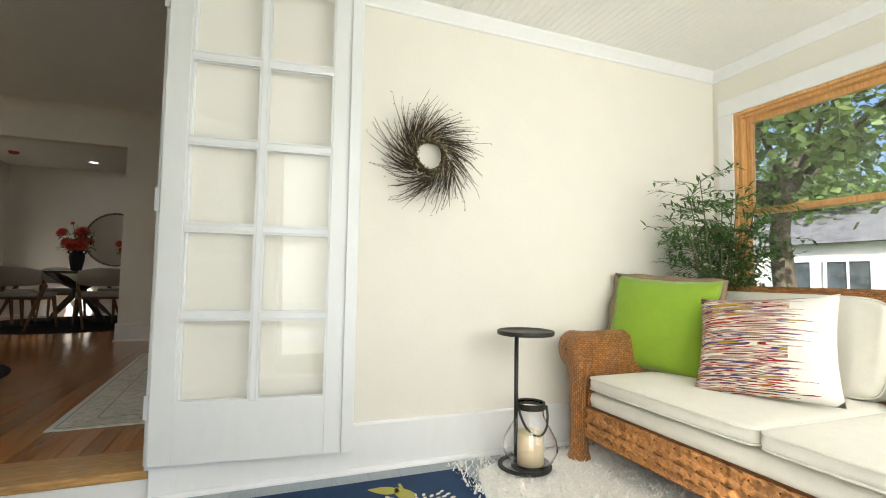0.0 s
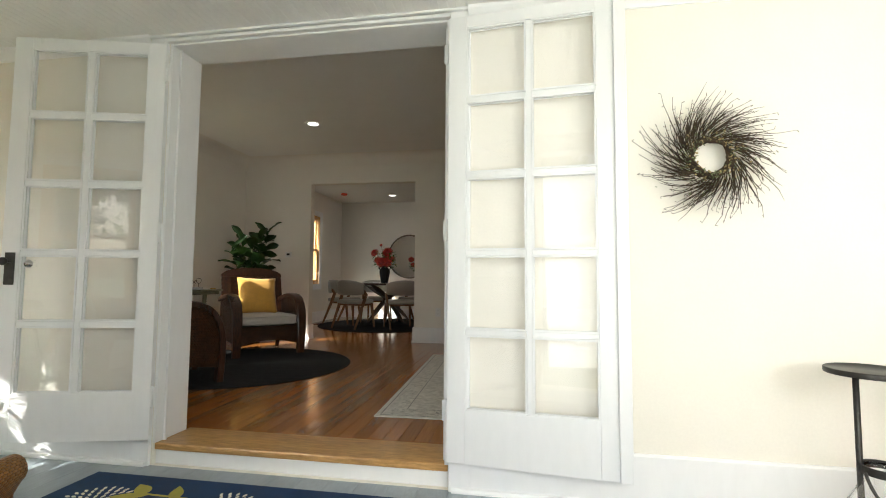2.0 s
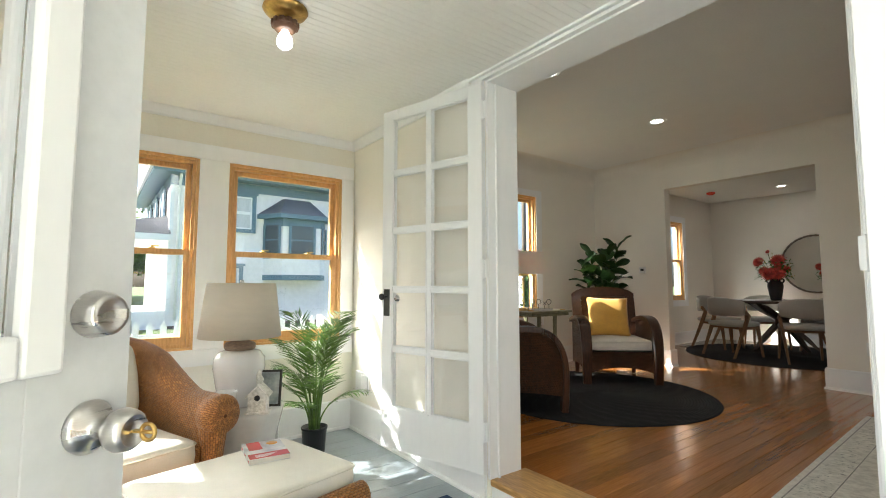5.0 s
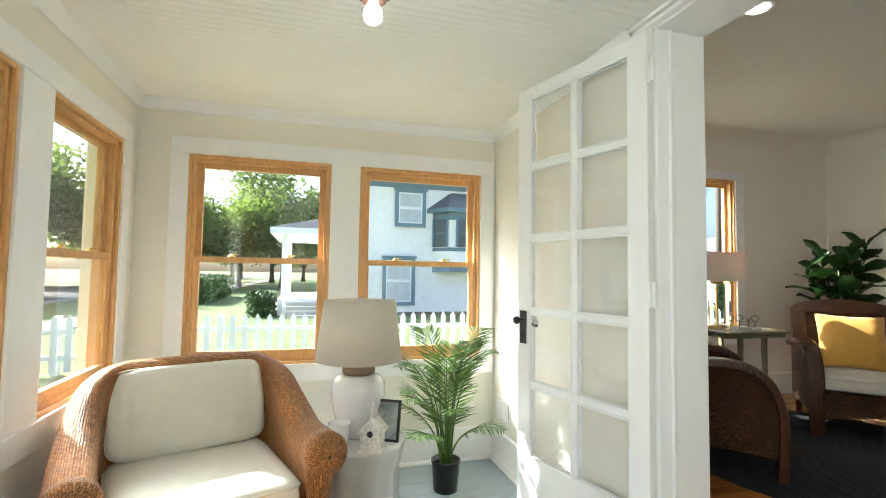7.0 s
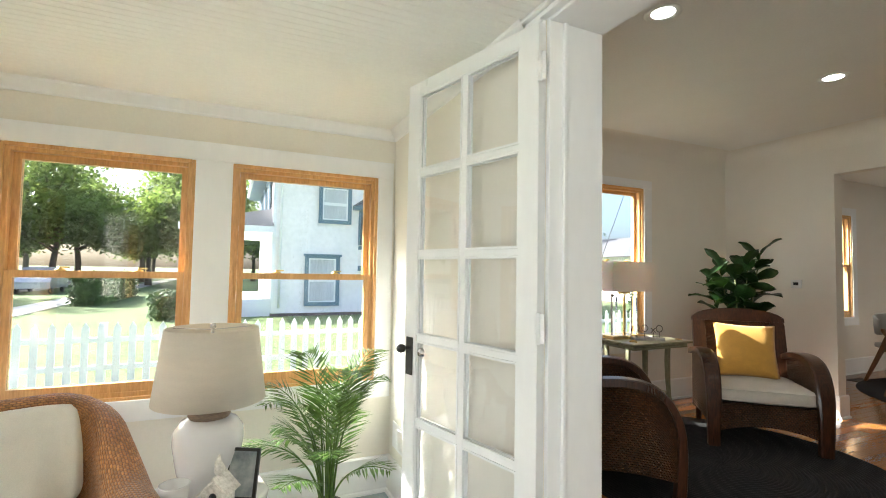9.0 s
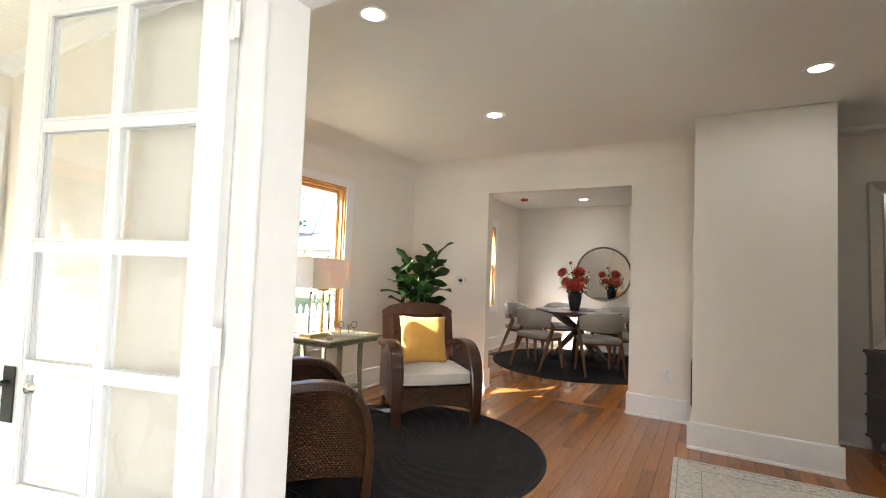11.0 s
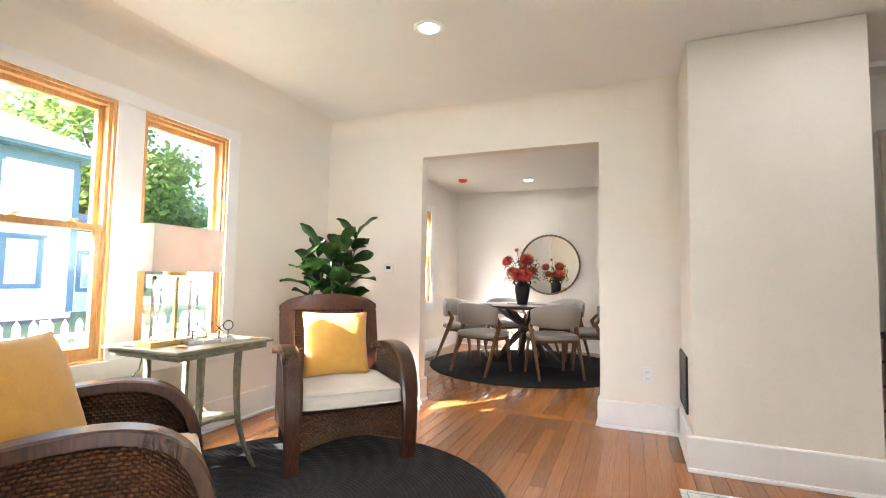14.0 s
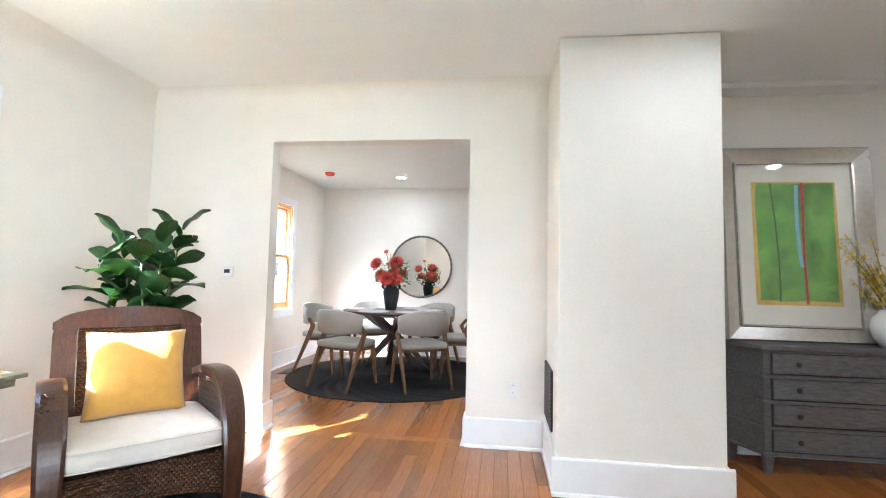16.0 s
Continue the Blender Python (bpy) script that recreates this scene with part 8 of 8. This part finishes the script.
def far_house(name, label, x0, x1, y0, y1, h, ridge, doors=()):
    t = thing(name, label, "house", pose(0, 0, GROUND))
    boxpart("wall", (x0, x1, y0, y1, 0, h), SIDING, t)
    bm = bmesh.new()
    e = 0.45
    if x1 - x0 > y1 - y0:
        m_ = (y0 + y1) / 2
        pts = ((x0 - e, y0 - e, h), (x1 + e, y0 - e, h), (x1 + e, y1 + e, h), (x0 - e, y1 + e, h), (x0 - e, m_, h + ridge), (x1 + e, m_, h + ridge))
    else:
        m_ = (x0 + x1) / 2
        pts = ((x1 + e, y0 - e, h), (x1 + e, y1 + e, h), (x0 - e, y1 + e, h), (x0 - e, y0 - e, h), (m_, y0 - e, h + ridge), (m_, y1 + e, h + ridge))
    v = [bm.verts.new(p) for p in pts]
    for q in ((0, 1, 5, 4), (2, 3, 4, 5), (1, 2, 5), (3, 0, 4), (3, 2, 1, 0)):
        bm.faces.new([v[i] for i in q])
    part("roof", bm, SHINGLE, t)
    return t


eh = far_house("white_bungalow", "white bungalow with lap siding across the side street", 23.5, 32, 1.5, 16, 2.9, 2.0)
bm = bmesh.new()
z = 0.3
while z < 2.8:
    box(bm, 23.47, 23.495, 1.5, 16, z, z + 0.13)
    z += 0.15
part("lap_siding", bm, SIDING, eh)
for y in (9.2, 11.3):
    w = boxpart("window", (23.42, 23.46, y - 0.75, y + 0.75, 1.0, 2.15), DARKPANE, eh)
    bm = bmesh.new()
    for d in ((y - 0.85, y - 0.75, 0.9, 2.25), (y + 0.75, y + 0.85, 0.9, 2.25), (y - 0.75, y + 0.75, 2.15, 2.25), (y - 0.75, y + 0.75, 0.9, 1.0), (y - 0.03, y + 0.03, 1.0, 2.15)):
        box(bm, 23.36, 23.42, d[0], d[1], d[2], d[3])
    part("window_frame", bm, PICKET, w)
dr = boxpart("front_door", (23.42, 23.46, 5.6, 6.6, 0.2, 2.25), PICKET, eh, "white panelled door")
bm = bmesh.new()
prism(bm, [(0.30 * math.cos(a), 0.30 * math.sin(a)) for a in [math.pi * k / 10 for k in range(11)]], 0, 0.02, pose(23.415, 6.1, 1.85, 90, 0, -90))
part("fan_light", bm, DARKPANE, dr, "dark fan light")
far_house("white_garage", "white garage beyond the back fence", -27, -19.5, 21, 28, 2.8, 1.5)
far_house("far_house", "white house across the street", -52, -40, -36, -28, 3.4, 2.4)
far_house("far_house", "white house across the street", -24, -13, -38, -30, 3.4, 2.4)

sg = thing("no_parking_sign", "round-barred no parking sign on a blue-grey pole", "sign", pose(11.3, 1.75, GROUND, 0, 0, -68))
bm = bmesh.new()
tube(bm, [(0, 0, 0), (0, 0, 2.15)], 0.025, 8)
part("pole", bm, BLUETRIM, sg)
boxpart("plate", (-0.16, 0.16, -0.032, -0.026, 1.72, 2.12), PICKET, sg, "white sign plate")
REDSIGN = material("red_sign_film", (0.45, 0.03, 0.04), 0.4, vary=0.05)
bm = bmesh.new()
grid(bm, [[(r * math.cos(a), -0.0335, 1.92 + r * math.sin(a)) for r in (0.115, 0.14)] for a in [2 * math.pi * k / 32 for k in range(32)]], close_u=True)
box(bm, -0.13, 0.13, -0.0350, -0.0342, -0.012, 0.012, m=pose(0, 0, 1.92, 0, 45))
part("ring", bm, REDSIGN, sg, "red ring with a slash")
fc = bpy.data.curves.new("letter", "FONT")
fc.body, fc.size, fc.align_x, fc.align_y, fc.extrude = "P", 0.22, "CENTER", "CENTER", 0.0006
lt = new("letter", fc)
fc.materials.append(BLACK)
lt.parent = sg
lt.matrix_local = pose(0, -0.0328, 1.92, 90)


def car(name, label, m, colour):
    t = thing(name, label, "car", m)
    PAINT = material(name + "_paint", colour, 0.25, metal=0.2, vary=0.04, grain=8, bump=0, coat=0.6)
    bm = bmesh.new()
    prof = [(-2.2, 0.35), (-2.2, 0.75), (-2.05, 0.95), (-1.1, 1.0), (1.1, 1.0), (2.0, 0.92), (2.2, 0.70), (2.2, 0.35)]
    grid(bm, [[(x, y * s, z) for x, z in prof] for y, s in ((-0.88, 1), (-0.90, 1), (0.90, 1), (0.88, 1))], close_v=True, cap=True, smooth=False)
    part("body", bm, PAINT, t)
    bm = bmesh.new()
    grid(bm, [[(x, y * (0.9 if z > 1.2 else 1), z) for x, z in ((-1.7, 1.0), (-1.25, 1.48), (0.35, 1.50), (1.05, 1.0))] for y in (-0.84, 0.84)], smooth=False, close_v=True, cap=True)
    part("cabin", bm, DARKPANE, t, "dark glazed cabin")
    bm = bmesh.new()
    box(bm, -1.2, 0.3, -0.74, 0.74, 1.50, 1.54)
    part("roof", bm, PAINT, t)
    for x in (-1.35, 1.35):
        for y in (-0.86, 0.70):
            bm = bmesh.new()
            lathe(bm, [(0.0, 0.0), (0.20, 0.0), (0.31, 0.01), (0.33, 0.04), (0.33, 0.13), (0.31, 0.16), (0.0, 0.16)], 22)
            bmesh.ops.transform(bm, matrix=pose(x, y + 0.16, 0.33, 90), verts=bm.verts)
            w = part("wheel", bm, BLACK, t)
    return t


car("parked_sedan", "silver sedan parked along the street", pose(-34, -11.3, GROUND, 0, 0, 4), (0.45, 0.46, 0.48))
car("white_pickup", "white vehicle parked across the street", pose(-17, -21.4, GROUND, 0, 0, 182), (0.72, 0.72, 0.72))
car("dark_suv", "dark car parked beside the garage", pose(-14.0, 18.6, GROUND, 0, 0, 95), (0.03, 0.032, 0.036))
up_ = thing("utility_pole", "wooden utility pole with a guy wire and cross arm", "pole", pose(-17.5, 19.0, GROUND))
bm = bmesh.new()
tube(bm, [(0, 0, 0), (0, 0, 8.0)], 0.13, 8)
part("pole", bm, BARK, up_)
bm = bmesh.new()
tube(bm, [(0, 0, 7.6), (-2.6, -1.0, 0.1)], 0.02, 5)
part("guy_wire", bm, IRON, up_)
boxpart("cross_arm", (-0.9, 0.9, -0.06, 0.06, 7.3, 7.45), BARK, up_)

# ---- floor boards, last ----
def boards(floor, x0, x1, y0, y1, width, lengths, seed, mat, gap=0.0009, top=0.0, skip=None):
    rnd = random.Random(seed)
    shared = {}
    x = x0
    while x < x1 - 0.01:
        w = min(width, x1 - x)
        y = y0 - rnd.uniform(0, lengths[0])
        while y < y1:
            ln = rnd.choice(lengths)
            a, b = max(y, y0), min(y + ln, y1)
            if b - a > 0.03:
                key = round(w, 3)
                if key not in shared:
                    bm = bmesh.new()
                    box(bm, 0, w - gap, 0, 1, -0.011, 0.0, bevel=0.0)
                    e = [ed for ed in bm.edges if all(v.co.z > -0.001 for v in ed.verts) and abs(ed.verts[0].co.x - ed.verts[1].co.x) < 1e-6]
                    bmesh.ops.bevel(bm, geom=e, offset=0.0012, segments=1, affect="EDGES")
                    shared[key] = mesh_of("board", bm, mat)
                ob = new("board", shared[key])
                ob.parent = floor
                ob.location, ob.scale = (x, a, top + rnd.uniform(-0.0004, 0.0004)), (1, b - a - 0.0008, 1)
            y += ln
        x += width


boards(floor_living, LW, FAR_E, JAMB + 0.031, LN + 0.02, 0.083, (2.6, 3.6), 4, FIR)
boards(floor_living, 1.86, FAR_E, LN + 0.021, ALC, 0.083, (2.6, 3.6), 9, FIR)
boards(floor_dining, DW, 3.0, LN + 0.12, DN, 0.083, (2.2, 3.3), 6, FIR)
bm = bmesh.new()
box(bm, DOOR2[0], DOOR2[1], LN + 0.021, LN + 0.119, -0.011, 0.0)
part("cross_board", bm, FIR, floor_living)
boards(floor_porch, PW, PE, PS, -0.001, 0.14, (4.0,), 9, PORCHFLOOR, gap=0.0012, top=PORCH_Z)
